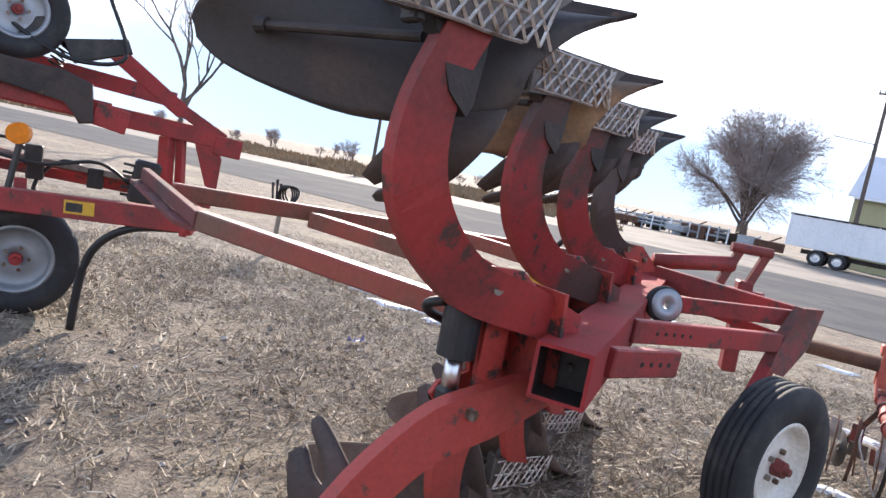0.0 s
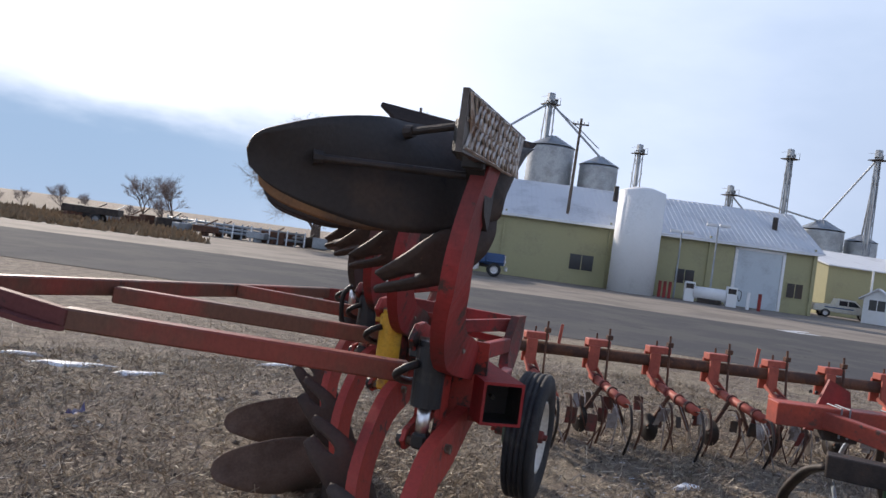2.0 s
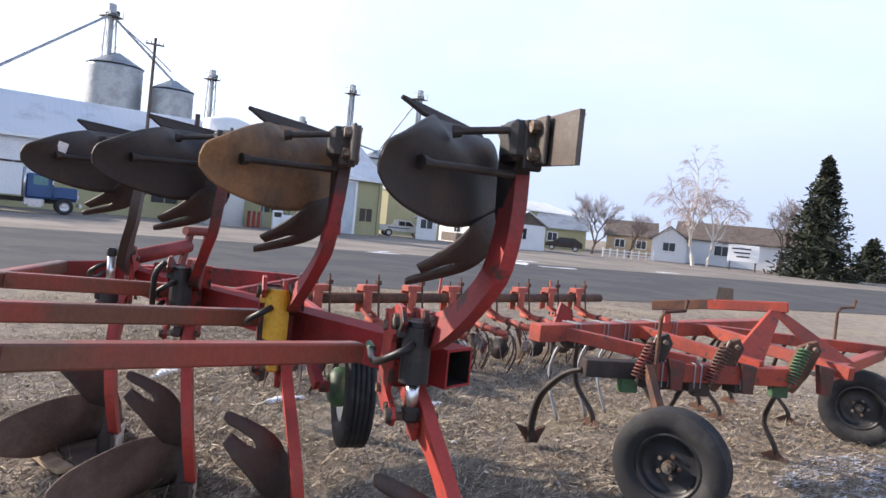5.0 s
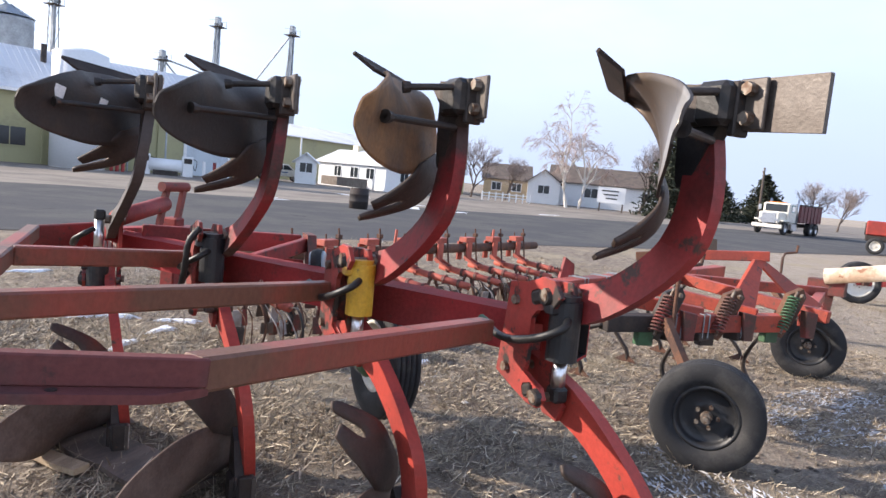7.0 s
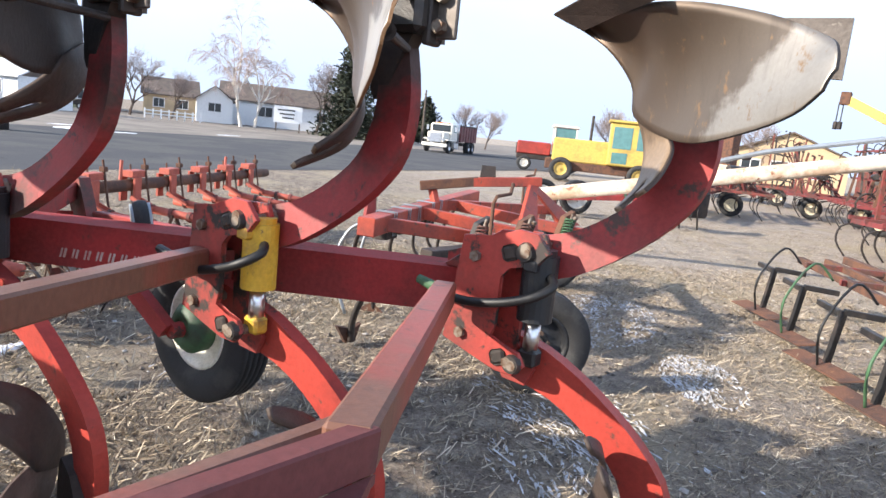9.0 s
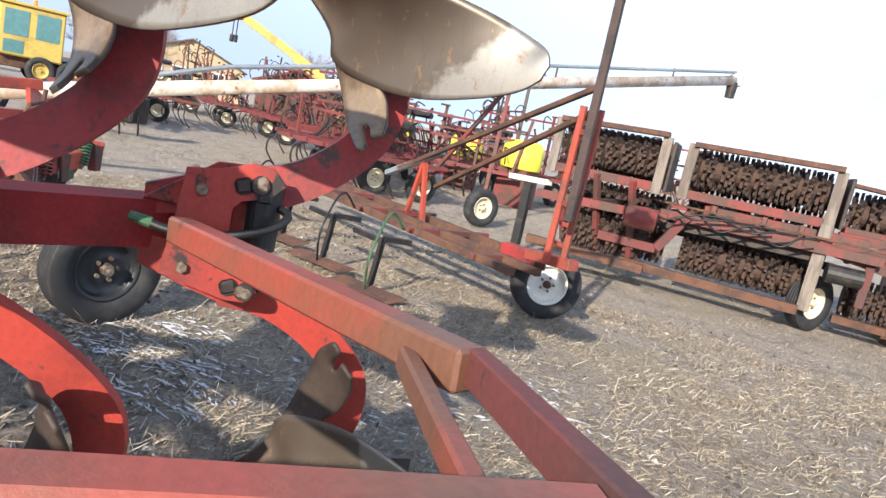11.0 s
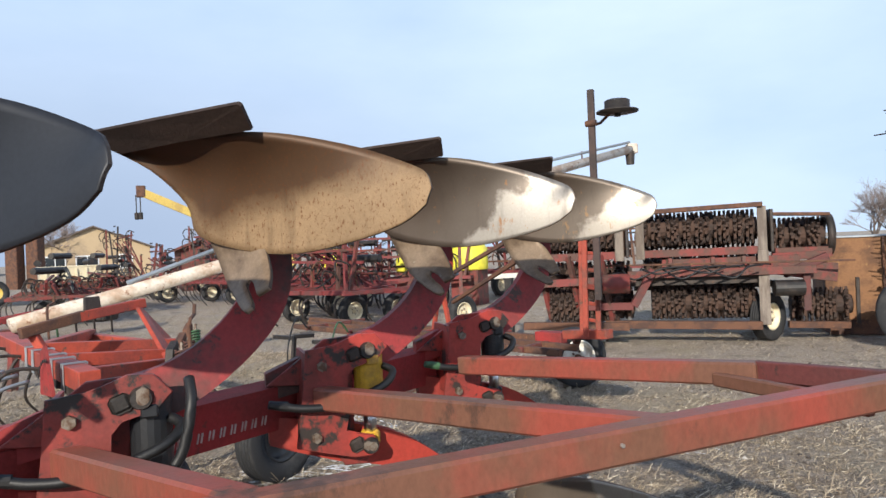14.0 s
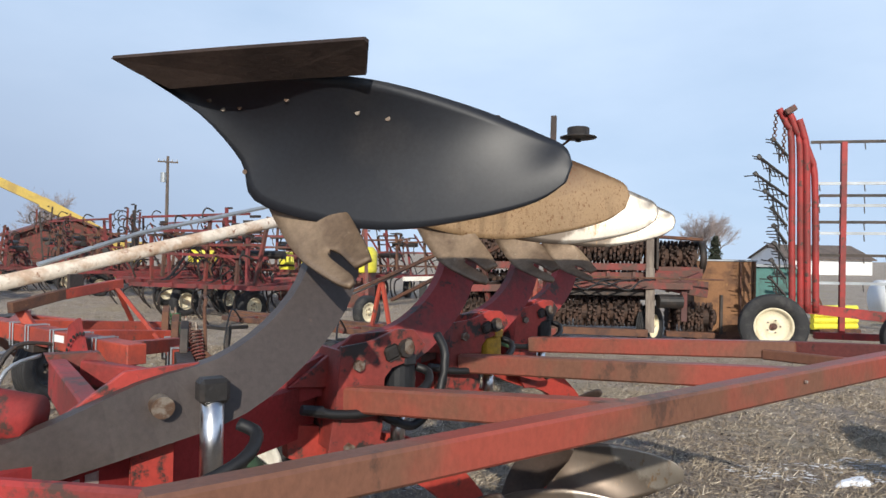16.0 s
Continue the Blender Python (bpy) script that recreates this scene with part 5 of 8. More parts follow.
for k in range(7):
    a = 0.4 + k * 0.2
    p = Vector((3.66, 3.42, 0.85)) + Vector((0.20 * math.cos(a) * 0.93, -0.20 * math.cos(a) * 0.36, 0.20 * math.sin(a)))
    part("bolt_hole", cyl(B(), p + Vector((0.01, 0.022, 0)), p + Vector((0.012, 0.027, 0)), 0.012, 0.012, 8), GREASE, qd)
for c in ((4.55, 3.1, 0), (4.85, 3.0, 0), (4.2, 3.25, 0)):
    p = Vector(c)
    part("spring_tine", sweep(B(), catmull([p + Vector((0, -0.05, 0.85)), p + Vector((0.02, 0.22, 0.78)), p + Vector((0.03, 0.34, 0.45)), p + Vector((0.03, 0.22, 0.05))], 5), 0.014, 8), GALV, chisel, "", True)

# ---- row cultivator along the road side
rowc = thing("row_cultivator", "red row crop cultivator with round tool bar and row units", "cultivator")
E1, E2 = Vector((0.943, -0.331, 0)), Vector((-0.331, -0.943, 0))
R0 = Vector((3.69, 6.58, 0))
bm = B()
cyl(bm, R0 - E1 * 0.55 + Vector((0, 0, 0.74)), R0 + E1 * 6.0 + Vector((0, 0, 0.74)), 0.062, 0.062, 16)
part("tool_bar", bm, RUST, rowc, "rusty round tool bar", True)
PINK = material("pinkish faded red paint", (0.44, 0.10, 0.065), (0.34, 0.075, 0.05), (0.14, 0.075, 0.055), 5, 45, 0.52, 0.62, 0.6)


DARKDISC = material("dark worn steel", (0.07, 0.058, 0.052), (0.11, 0.075, 0.055), None, 6, 60, 0.5, 0.6, 0.7, 0.2, 0.2)
CHALKGREY = material("pale grey worn plate", (0.36, 0.34, 0.33), (0.24, 0.20, 0.18), None, 8, 60, 0.5, 0.6, 0.8)


def row_unit(c, k):
    u = Vector((0, 0, 1))
    b = B()
    box(b, c + u * 0.86 + E2 * 0.02 + E1 * 0.05, (0.24, 0.13, 0.07), pose(0, 0, 0, 0, 0, -19.3), 0.006)
    box(b, c + u * 0.70 + E2 * 0.09, (0.11, 0.03, 0.26), pose(0, 0, 0, 0, 0, -19.3), 0.004)
    box(b, c + u * 0.70 - E2 * 0.07, (0.11, 0.03, 0.26), pose(0, 0, 0, 0, 0, -19.3), 0.004)
    br = part("row_bracket", b, PINK, rowc, "faded red clamp bracket")
    part("lift_rod", sweep(B(), [c + u * 1.02 + E1 * 0.15 + E2 * 0.06, c + u * 0.48 + E1 * 0.13 + E2 * 0.16], 0.012, 6), RUST, br)
    part("lift_rod", sweep(B(), [c + u * 0.95 + E1 * 0.05 - E2 * 0.03, c + u * 0.56 + E1 * 0.05], 0.010, 6), RUST, br)
    part("rod_head", box(B(), c + u * 0.93 + E1 * 0.15 + E2 * 0.07, (0.06, 0.06, 0.05), pose(0, 0, 0, 0, 0, -19.3), 0.006), RUST, br)
    for s in (-0.05, 0.05):
        part("link_bar", beam(B(), c + E1 * s + u * 0.62 + E2 * 0.05, c + E1 * s + u * 0.52 + E2 * 0.30, 0.015, 0.04), PINK, br)
    a0, a1 = c + E2 * 0.12 + u * 0.53, c + E2 * 1.05 + u * 0.46
    arm = part("row_arm", cyl(B(), a0, a1, 0.042, 0.042, 12), PINK, rowc, "pinkish tube arm", True)
    for q in (0.15, 0.4, 0.62, 0.86):
        p = a0.lerp(a1, q)
        part("collar", cyl(B(), p - E2 * 0.018, p + E2 * 0.018, 0.055, 0.055, 12), RUSTRED, arm)
    rnd = random.Random(k)
    for s in (-0.22, 0.20):
        p = c + E2 * (0.55 + rnd.uniform(-.05, .05)) + E1 * s + u * 0.17
        ax = (E1 + E2 * 0.35 * (1 if s > 0 else -1)).normalized()
        part("disc", lathe(B(), [(0.004, 0.006), (0.03, 0.006), (0.032, 0.003), (0.13, 0.002), (0.135, 0.0), (0.13, -0.002), (0.032, -0.003), (0.03, -0.006), (0.004, -0.006)], p, ax, 22), DARKDISC if s > 0 else FROG, arm, "", True)
        part("disc_hanger", beam(B(), p, p + Vector((0, 0, 0.32)) - E1 * s * 0.8, 0.02, 0.035), RUST, arm)
    for s, q in ((-0.16, 0.72), (0.0, 1.0), (0.18, 0.8)):
        p = c + E2 * q + E1 * s
        pts = [p + u * 0.44, p + E2 * 0.16 + u * 0.46, p + E2 * 0.24 + u * 0.26, p + E2 * 0.14 + u * 0.03]
        part("spring_tine", strap(B(), catmull(pts, 4), 0.022, 0.008, E1), RUST if abs(s) > 0.1 else FROG, arm, "", True)
    for j in range(8):
        p = c + E2 * rnd.uniform(0.30, 1.05) + E1 * rnd.uniform(-0.28, 0.28)
        part("shield_plate", box(B(), p + u * rnd.uniform(0.24, 0.36), (rnd.uniform(0.05, 0.12), 0.008, rnd.uniform(0.08, 0.16)), pose(0, 0, 0, rnd.uniform(-20, 20), 0, -19.3 + rnd.uniform(-30, 30))), CHALKGREY if j % 3 == 1 else (DARKDISC if j % 2 else RUSTRED), arm)
        q = p + u * 0.42
        part("wire_tine", sweep(B(), catmull([q, q + E2 * 0.12 - u * 0.1, q + E1 * rnd.uniform(-.15, .15) - u * 0.38 + E2 * 0.1], 4), 0.006, 5), CHALKGREY if j % 2 else RUST, arm)


for k in range(9):
    row_unit(R0 + E1 * (0.665 * k), k)
for k in range(3):
    part("hand_lever", sweep(B(), [R0 + E1 * (0.3 + 2.2 * k) + Vector((0, 0, 0.74)), R0 + E1 * (0.32 + 2.2 * k) + Vector((0, 0, 1.0))], 0.018, 6), PINK, rowc)

# ---- implement on the tongue side with tyres, folded wings and curved shanks
leftc = thing("field_cultivator", "red folding field cultivator with curved shanks and amber lamp", "cultivator")


def lbar(a, b, w=0.10, h=0.11, mat=RED, name="frame_bar"):
    return part(name, beam(B(), a, b, w, h, bevel=0.006), mat, leftc)


lbar((-4.6, 4.94, 1.62), (-2.03, 6.73, 1.45), 0.12, 0.15)
lbar((-4.4, 5.09, 1.90), (-2.36, 6.50, 1.72), 0.10, 0.13)
lbar((-2.84, 6.17, 2.06), (-2.30, 6.54, 1.63), 0.11, 0.13)
lbar((-2.34, 6.51, 1.67), (-2.00, 6.75, 1.46), 0.10, 0.10)
lbar((-2.385, 6.485, 1.40), (-2.36, 6.50, 0.98), 0.10, 0.11)
lbar((-2.29, 6.55, 1.40), (-2.26, 6.575, 0.98), 0.07, 0.07)
part("gusset", prism(B(), [(-2.20, 6.61, 1.40), (-2.04, 6.72, 1.42), (-2.00, 6.75, 1.28), (-2.005, 6.745, 0.99), (-2.09, 6.69, 1.03)], (0.03, -0.045, 0), 0.004), RED, leftc, "red gusset plate")
part("end_block", box(B(), (-1.97, 6.77, 1.40), (0.24, 0.14, 0.17), pose(0, 0, 0, 0, 4, 35), 0.01), RED, leftc)
part("tube_stub", box(B(), (-2.36, 5.68, 1.48), (0.24, 0.16, 0.17), pose(0, 0, 0, 0, 10, 35), 0.008), RED, leftc, "red tube stub")
lbar((-4.6, 4.15, 1.66), (-2.36, 5.67, 1.52), 0.12, 0.14)
part("arm_casting", prism(B(), [(-3.3, 5.02, 1.80), (-2.62, 5.49, 1.76), (-2.47, 5.59, 1.70), (-2.44, 5.61, 1.42), (-2.52, 5.56, 1.40), (-2.60, 5.50, 1.55), (-3.3, 5.02, 1.66)], (0.06, -0.09, 0), 0.012), FROG, leftc, "black brown hinge arm")
lbar((-4.6, 4.9, 1.20), (-2.35, 6.15, 0.98), 0.06, 0.06)
lbar((-4.5, 5.2, 1.02), (-1.9, 6.5, 0.90), 0.08, 0.08)
lbar((-4.4, 5.0, 1.12), (-2.3, 6.1, 1.02), 0.05, 0.05, GREYWOOD, "hose_bar")
lb = lbar((-4.6, 4.60, 0.72), (-1.36, 5.29, 0.90), 0.12, 0.15)
part("sticker", box(B(), (-2.07, 5.075, 0.865), (0.20, 0.003, 0.09), pose(0, 0, 0, 0, -3, 12)), YELLOW, lb, "yellow warning sticker")
part("sticker_text", box(B(), (-2.10, 5.066, 0.863), (0.11, 0.003, 0.06), pose(0, 0, 0, 0, -3, 12)), GREASE, lb, "dark faded bars on the sticker")
part("end_plate", box(B(), (-1.40, 5.28, 0.90), (0.05, 0.16, 0.20), pose(0, 0, 0, 0, 0, 12), 0.008), RED, lb)
part("shank", sweep(B(), catmull([(-1.44, 5.25, 0.84), (-1.73, 5.19, 0.79), (-1.93, 5.15, 0.66), (-2.03, 5.13, 0.44), (-2.06, 5.12, 0.02)], 6), 0.028, 10), HOSE, leftc, "black curved drag hose", True)
part("hitch_block", box(B(), (-2.24, 6.02, 1.02), (0.20, 0.16, 0.34), pose(0, 0, 0, 0, 6, 35), 0.02), GREASE, leftc, "black ribbed hydraulic block")
for k in range(5):
    part("rib", box(B(), (-2.30 + 0.02, 5.945, 0.90 + 0.06 * k), (0.18, 0.03, 0.02), pose(0, 0, 0, 0, 6, 35)), HOSE, leftc)
for p, u in (((-2.75, 5.70, 1.95), 1.0), ((-3.15, 5.45, 2.0), 0.9)):
    p = Vector(p)
    part("shank", strap(B(), catmull([p + Vector((0.28, 0.17, 0.10)), p, p + Vector((-0.22, -0.1, 0.16)), p + Vector((-0.40, -0.25, 0.42)), p + Vector((-0.42, -0.3, 0.70))], 5), 0.05, 0.035, (0.5, -0.85, 0)), GREASE, leftc, "black curved shank", True)
    part("shank_clamp", prism(B(), [p + Vector((0.30, 0.20, 0.14)), p + Vector((0.34, 0.22, 0.04)), p + Vector((0.02, 0.0, -0.12)), p + Vector((-0.06, -0.04, 0.04))], (0.05, -0.08, 0), 0.008), GREASE, leftc)
    coil(leftc, p + Vector((-0.12, -0.05, -0.16)), p + Vector((-0.02, 0.0, 0.04)), 0.05, GREASE, 6)
for p in ((-3.0, 5.75, 0.98), (-2.62, 5.95, 0.98), (-2.9, 5.6, 1.1)):
    p = Vector(p)
    part("shank_clamp", box(B(), p, (0.12, 0.10, 0.16), pose(0, 0, 0, 0, 0, 35), 0.01), GREASE, leftc)
    part("shank", strap(B(), catmull([p, p + Vector((-0.22, -0.1, 0.10)), p + Vector((-0.38, -0.2, -0.15)), p + Vector((-0.25, -0.1, -0.5))], 5), 0.045, 0.025, (0.5, -0.85, 0)), GREASE, leftc, "", True)
part("hydraulic_hose", sweep(B(), catmull([(-3.4, 5.2, 2.3), (-2.9, 5.45, 1.95), (-2.6, 5.6, 1.85), (-2.35, 5.75, 1.95), (-2.5, 5.7, 2.35)], 6), 0.016, 8), HOSE, leftc, "black rubber hose", True)
part("hydraulic_hose", sweep(B(), catmull([(-3.2, 5.2, 1.15), (-2.8, 5.5, 1.05), (-2.5, 5.8, 1.12), (-2.3, 6.0, 0.95)], 6), 0.014, 8), HOSE, leftc, "black rubber hose", True)
part("amber_lamp", cyl(B(), (-2.56, 5.06, 1.28), (-2.52, 4.99, 1.28), 0.075, 0.07, 18), AMBER, leftc, "round amber lamp")
part("lamp_stem", beam(B(), (-2.57, 5.09, 1.28), (-2.60, 5.04, 0.84), 0.03, 0.03), GREASE, leftc)
wheel(leftc, (-2.62, 5.22, 0.40), (0.62, -0.78, 0), 0.40, 0.24, 0.24, GALV, "wheel", "black tyre on a grey rim", False, RED)
wheel(leftc, (-3.40, 5.35, 0.36), (0.75, -0.66, 0), 0.36, 0.22, 0.22, GALV, "wheel", "black tyre on a grey rim", False, RED)
wheel(leftc, (-3.02, 5.42, 2.12), (0.75, -0.66, 0), 0.34, 0.22, 0.20, GALV, "wheel", "black tyre on a grey rim", False, RED)
for c in ((-2.62, 5.22, 0.40), (-3.40, 5.35, 0.36)):
    part("axle", beam(B(), Vector(c) + Vector((-0.02, 0.02, 0)), Vector(c) + Vector((-0.3, 0.3, 0.5)), 0.08, 0.08), RED, leftc)
part("axle", beam(B(), (-3.05, 5.45, 2.12), (-3.2, 5.55, 1.75), 0.08, 0.08), RED, leftc)

# ---- jack stand with coiled hoses, by the verge
hs_ = thing("hose_stand", "short grey post with coiled black hydraulic hoses", "stand", (-2.72, 9.95, 0))
part("post", beam(B(), (0, 0, -0.03), (0.02, 0, 0.62), 0.05, 0.05), GREYWOOD, hs_)
for k in range(4):
    c = Vector((0.06 + 0.03 * k, 0, 0.78 + 0.02 * k))
    part("hose", sweep(B(), [c + Vector((0.10 * math.cos(a), 0.03 * math.sin(2 * a), (0.17 - 0.02 * k) * math.sin(a))) for a in (6.283 * j / 16 - 1.5 for j in range(17))], 0.014, 6), HOSE, hs_, "black rubber hose", True)
for k in range(3):
    cp = part("coupler", cyl(B(), (-0.10 + 0.05 * k, 0, 0.62), (-0.14 + 0.06 * k, 0, 0.90 + 0.05 * (k % 2)), 0.016, 0.016, 8), HOSE, hs_, "black hose coupler")
    part("tip", cyl(B(), (-0.14 + 0.06 * k, 0, 0.90 + 0.05 * (k % 2)), (-0.145 + 0.06 * k, 0, 0.96 + 0.05 * (k % 2)), 0.022, 0.02, 8), FROG, cp)

# ---- tool carrier with a post and yard lamp bracket
MASTRED = material("dull brick red paint", (0.34, 0.06, 0.035), (0.20, 0.06, 0.04), (0.12, 0.06, 0.04), 4, 50, 0.5, 0.6, 0.65, 0, 0.25)
POSTBROWN = material("dark brown rusted post", (0.070, 0.044, 0.038), (0.045, 0.032, 0.029), (0.11, 0.06, 0.045), 5, 60, 0.5, 0.62, 0.75, 0, 0.25)
post = thing("blade_cultivator", "rusty blade cultivator with orange mast and white rimmed wheel", "cultivator")


def pbar(a, b, w=0.07, h=0.07, mat=RUST, name="tool_bar", label=""):
    return part(name, beam(B(), a, b, w, h, bevel=0.005), mat, post, label)


pbar((5.6, -2.1, 0.62), (1.25, -0.75, 0.55))
pbar((5.6, -1.75, 0.62), (1.35, -0.42, 0.55))
pbar((6.0, -2.7, 0.60), (1.7, -1.35, 0.55), 0.09, 0.09)
for q in (0.1, 0.3, 0.5, 0.7, 0.9):
    a = Vector((5.6, -2.1, 0.62)).lerp(Vector((1.25, -0.75, 0.55)), q)
    pbar(a + Vector((-0.2, -0.65, 0)), a + Vector((0.12, 0.4, 0)), 0.06, 0.06, RUSTRED, "cross_bar")
for k, q in enumerate((0.15, 0.38, 0.62, 0.85)):
    a = Vector((5.6, -1.6, 0.55)).lerp(Vector((1.9, -0.3, 0.50)), q)
    f = Vector((0.28, 0.85, 0))
    pbar(a, a + f * 0.35 + Vector((0, 0, 0.02)), 0.05, 0.05, GREASE, "shank_arm")
    pbar(a + f * 0.35 + Vector((0, 0, 0.03)), a + f * 0.42 + Vector((0, 0, -0.5)), 0.05, 0.05, GREASE, "shank_leg")
    pbar(a + f * 0.36 + Vector((0.02, 0, 0)), a + f * 0.36 + Vector((0.42, -0.12, 0)), 0.05, 0.05, GREASE, "shank_arm")
    part("blade", prism(B(), [a + f * 0.55 + Vector((0.35, 0, -0.46)), a + f * 0.50 + Vector((-0.40, 0.1, -0.46)), a + f * 0.32 + Vector((-0.42, 0.1, -0.42)), a + f * 0.38 + Vector((0.33, 0, -0.42))], (0, 0, 0.012)), RUST, post, "rusty sweep blade")
    part("hose", sweep(B(), catmull([a + Vector((0.1, 0, 0.1)), a + f * 0.25 + Vector((0.05, 0, 0.25)), a + f * 0.5 + Vector((-0.1, 0.1, -0.1)), a + f * 0.52 + Vector((-0.05, 0, -0.45))], 5), 0.012, 6), GREEN if k % 2 else HOSE, post, "", True)
wheel(post, (1.44, -1.45, 0.34), (-0.62, 0.78, 0), 0.34, 0.20, 0.20, WHITE, "gauge_wheel", "black tyre on a white rim", True, RUST)
pbar((1.55, -1.6, 0.34), (1.65, -1.15, 0.62), 0.06, 0.06, RED, "wheel_arm")
part("wheel_plate", box(B(), (1.62, -1.05, 0.58), (0.34, 0.14, 0.20), pose(0, 0, 0, 0, 0, -17), 0.008), RED, post)
for x, y in ((1.16, -0.60), (0.98, -0.52), (1.08, -0.40)):
    pbar((x, y, 0.72), (x - 0.04, y + 0.06, 1.98), 0.05, 0.045, MASTRED, "mast")
for k in range(7):
    z = 0.86 + 0.17 * k
    pbar((0.96, -0.50 + 0.008 * k, z), (1.15, -0.585 + 0.008 * k, z + 0.02), 0.025, 0.035, MASTRED, "mast_rung")
pbar((1.36, -0.70, 0.70), (0.86, -0.46, 0.74), 0.12, 0.09, MASTRED, "mast_base")
pbar((1.20, -0.62, 0.72), (1.32, -0.95, 0.58), 0.07, 0.08, RUSTRED, "mast_base")
part("mast", beam(B(), (3.05, -1.55, 0.55), (3.2, -1.6, 1.25), 0.045, 0.045), ORANGE, post)
part("mast", beam(B(), (3.35, -1.65, 0.55), (3.2, -1.6, 1.25), 0.045, 0.045), ORANGE, post)
pbar((3.9, -1.9, 0.95), (0.98, -0.42, 2.15), 0.045, 0.045, RUST, "stay_bar")
pbar((3.9, -1.9, 0.95), (2.9, -1.45, 1.35), 0.07, 0.06, GALV, "stay_bar", "bare steel stay")
pbar((3.1, -1.75, 0.95), (0.98, -0.40, 1.95), 0.045, 0.045, RUST, "stay_bar")
bm = B()
beam(bm, (0.905, -0.22, 1.10), (0.885, -0.14, 3.10), 0.062, 0.055, bevel=0.004)
for z in (1.22, 1.78):
    pbar((0.90, -0.20, z), (1.06, -0.42, z), 0.05, 0.05, MASTRED, "mast_clamp")
part("post", bm, POSTBROWN, post, "dark rusty square post")
part("lamp_arm", sweep(B(), [(0.89, -0.15, 2.76), (0.80, -0.11, 2.77), (0.73, -0.08, 2.82), (0.68, -0.05, 2.86)], 0.014, 8), RUST, post)
part("lamp_cap", lathe(B(), [(0.005, 0.10), (0.10, 0.10), (0.115, 0.09), (0.115, 0.02), (0.19, 0.0), (0.19, -0.012), (0.03, -0.02), (0.03, -0.05), (0.005, -0.05)], (0.625, -0.03, 2.85), (0, 0, 1), 24), FROG, post, "flat dark brown cap", True)
part("pin_joint", cyl(B(), (0.84, -0.12, 2.78), (0.94, -0.14, 2.78), 0.03, 0.03, 12), RUST, post)

# ---- stacked packer sections with toothed wheels
packer = thing("treader_packer", "rusty folded packer with stacked rollers of toothed wheels", "packer")


DARKRUST = material("dark brown rust", (0.075, 0.042, 0.030), (0.045, 0.030, 0.025), (0.13, 0.07, 0.04), 4, 70, 0.5, 0.62, 0.85, 0.0, 0.3)


def toothed_wheel():
    bm = B()
    n, r0, r1, w = 12, 0.18, 0.275, 0.04
    prof = []
    for k in range(n):
        a = 2 * math.pi * k / n
        d = 2 * math.pi / n
        prof += [(a, r0), (a + d * 0.30, r0), (a + d * 0.52, r1), (a + d * 0.74, r1 * 0.96)]
    prism(bm, [(0, r * math.cos(a), r * math.sin(a)) for a, r in prof], (w, 0, 0))
    me = bpy.data.meshes.new("packer_wheel")
    bmesh.ops.recalc_face_normals(bm, faces=bm.faces)
    bm.to_mesh(me)
    bm.free()
    me.materials.append(DARKRUST)
    return me


TOOTH = toothed_wheel()


def roller(x0, x1, y, z, slope, n, scale=1.0):
    for k in range(n):
        q = (k + 0.5) / n
        x = x0 + (x1 - x0) * q
        part("packer_wheel", TOOTH, None, packer, "", False, pose(x, y + slope * (x - x0), z, (k * 37) % 26, 0, random.Random(k + int(z * 10)).uniform(-16, 16)) @ Matrix.Diagonal((1, scale, scale, 1)))
    part("roller_shaft", cyl(B(), (x0, y, z), (x1, y + slope * (x1 - x0), z), 0.15, 0.15, 14), DARKRUST, packer)


SL = 0.16


def kbar(a, b, w=0.09, h=0.09, mat=RUSTRED, name="frame_bar", label=""):
    return part(name, beam(B(), a, b, w, h, bevel=0.005), mat, packer, label)


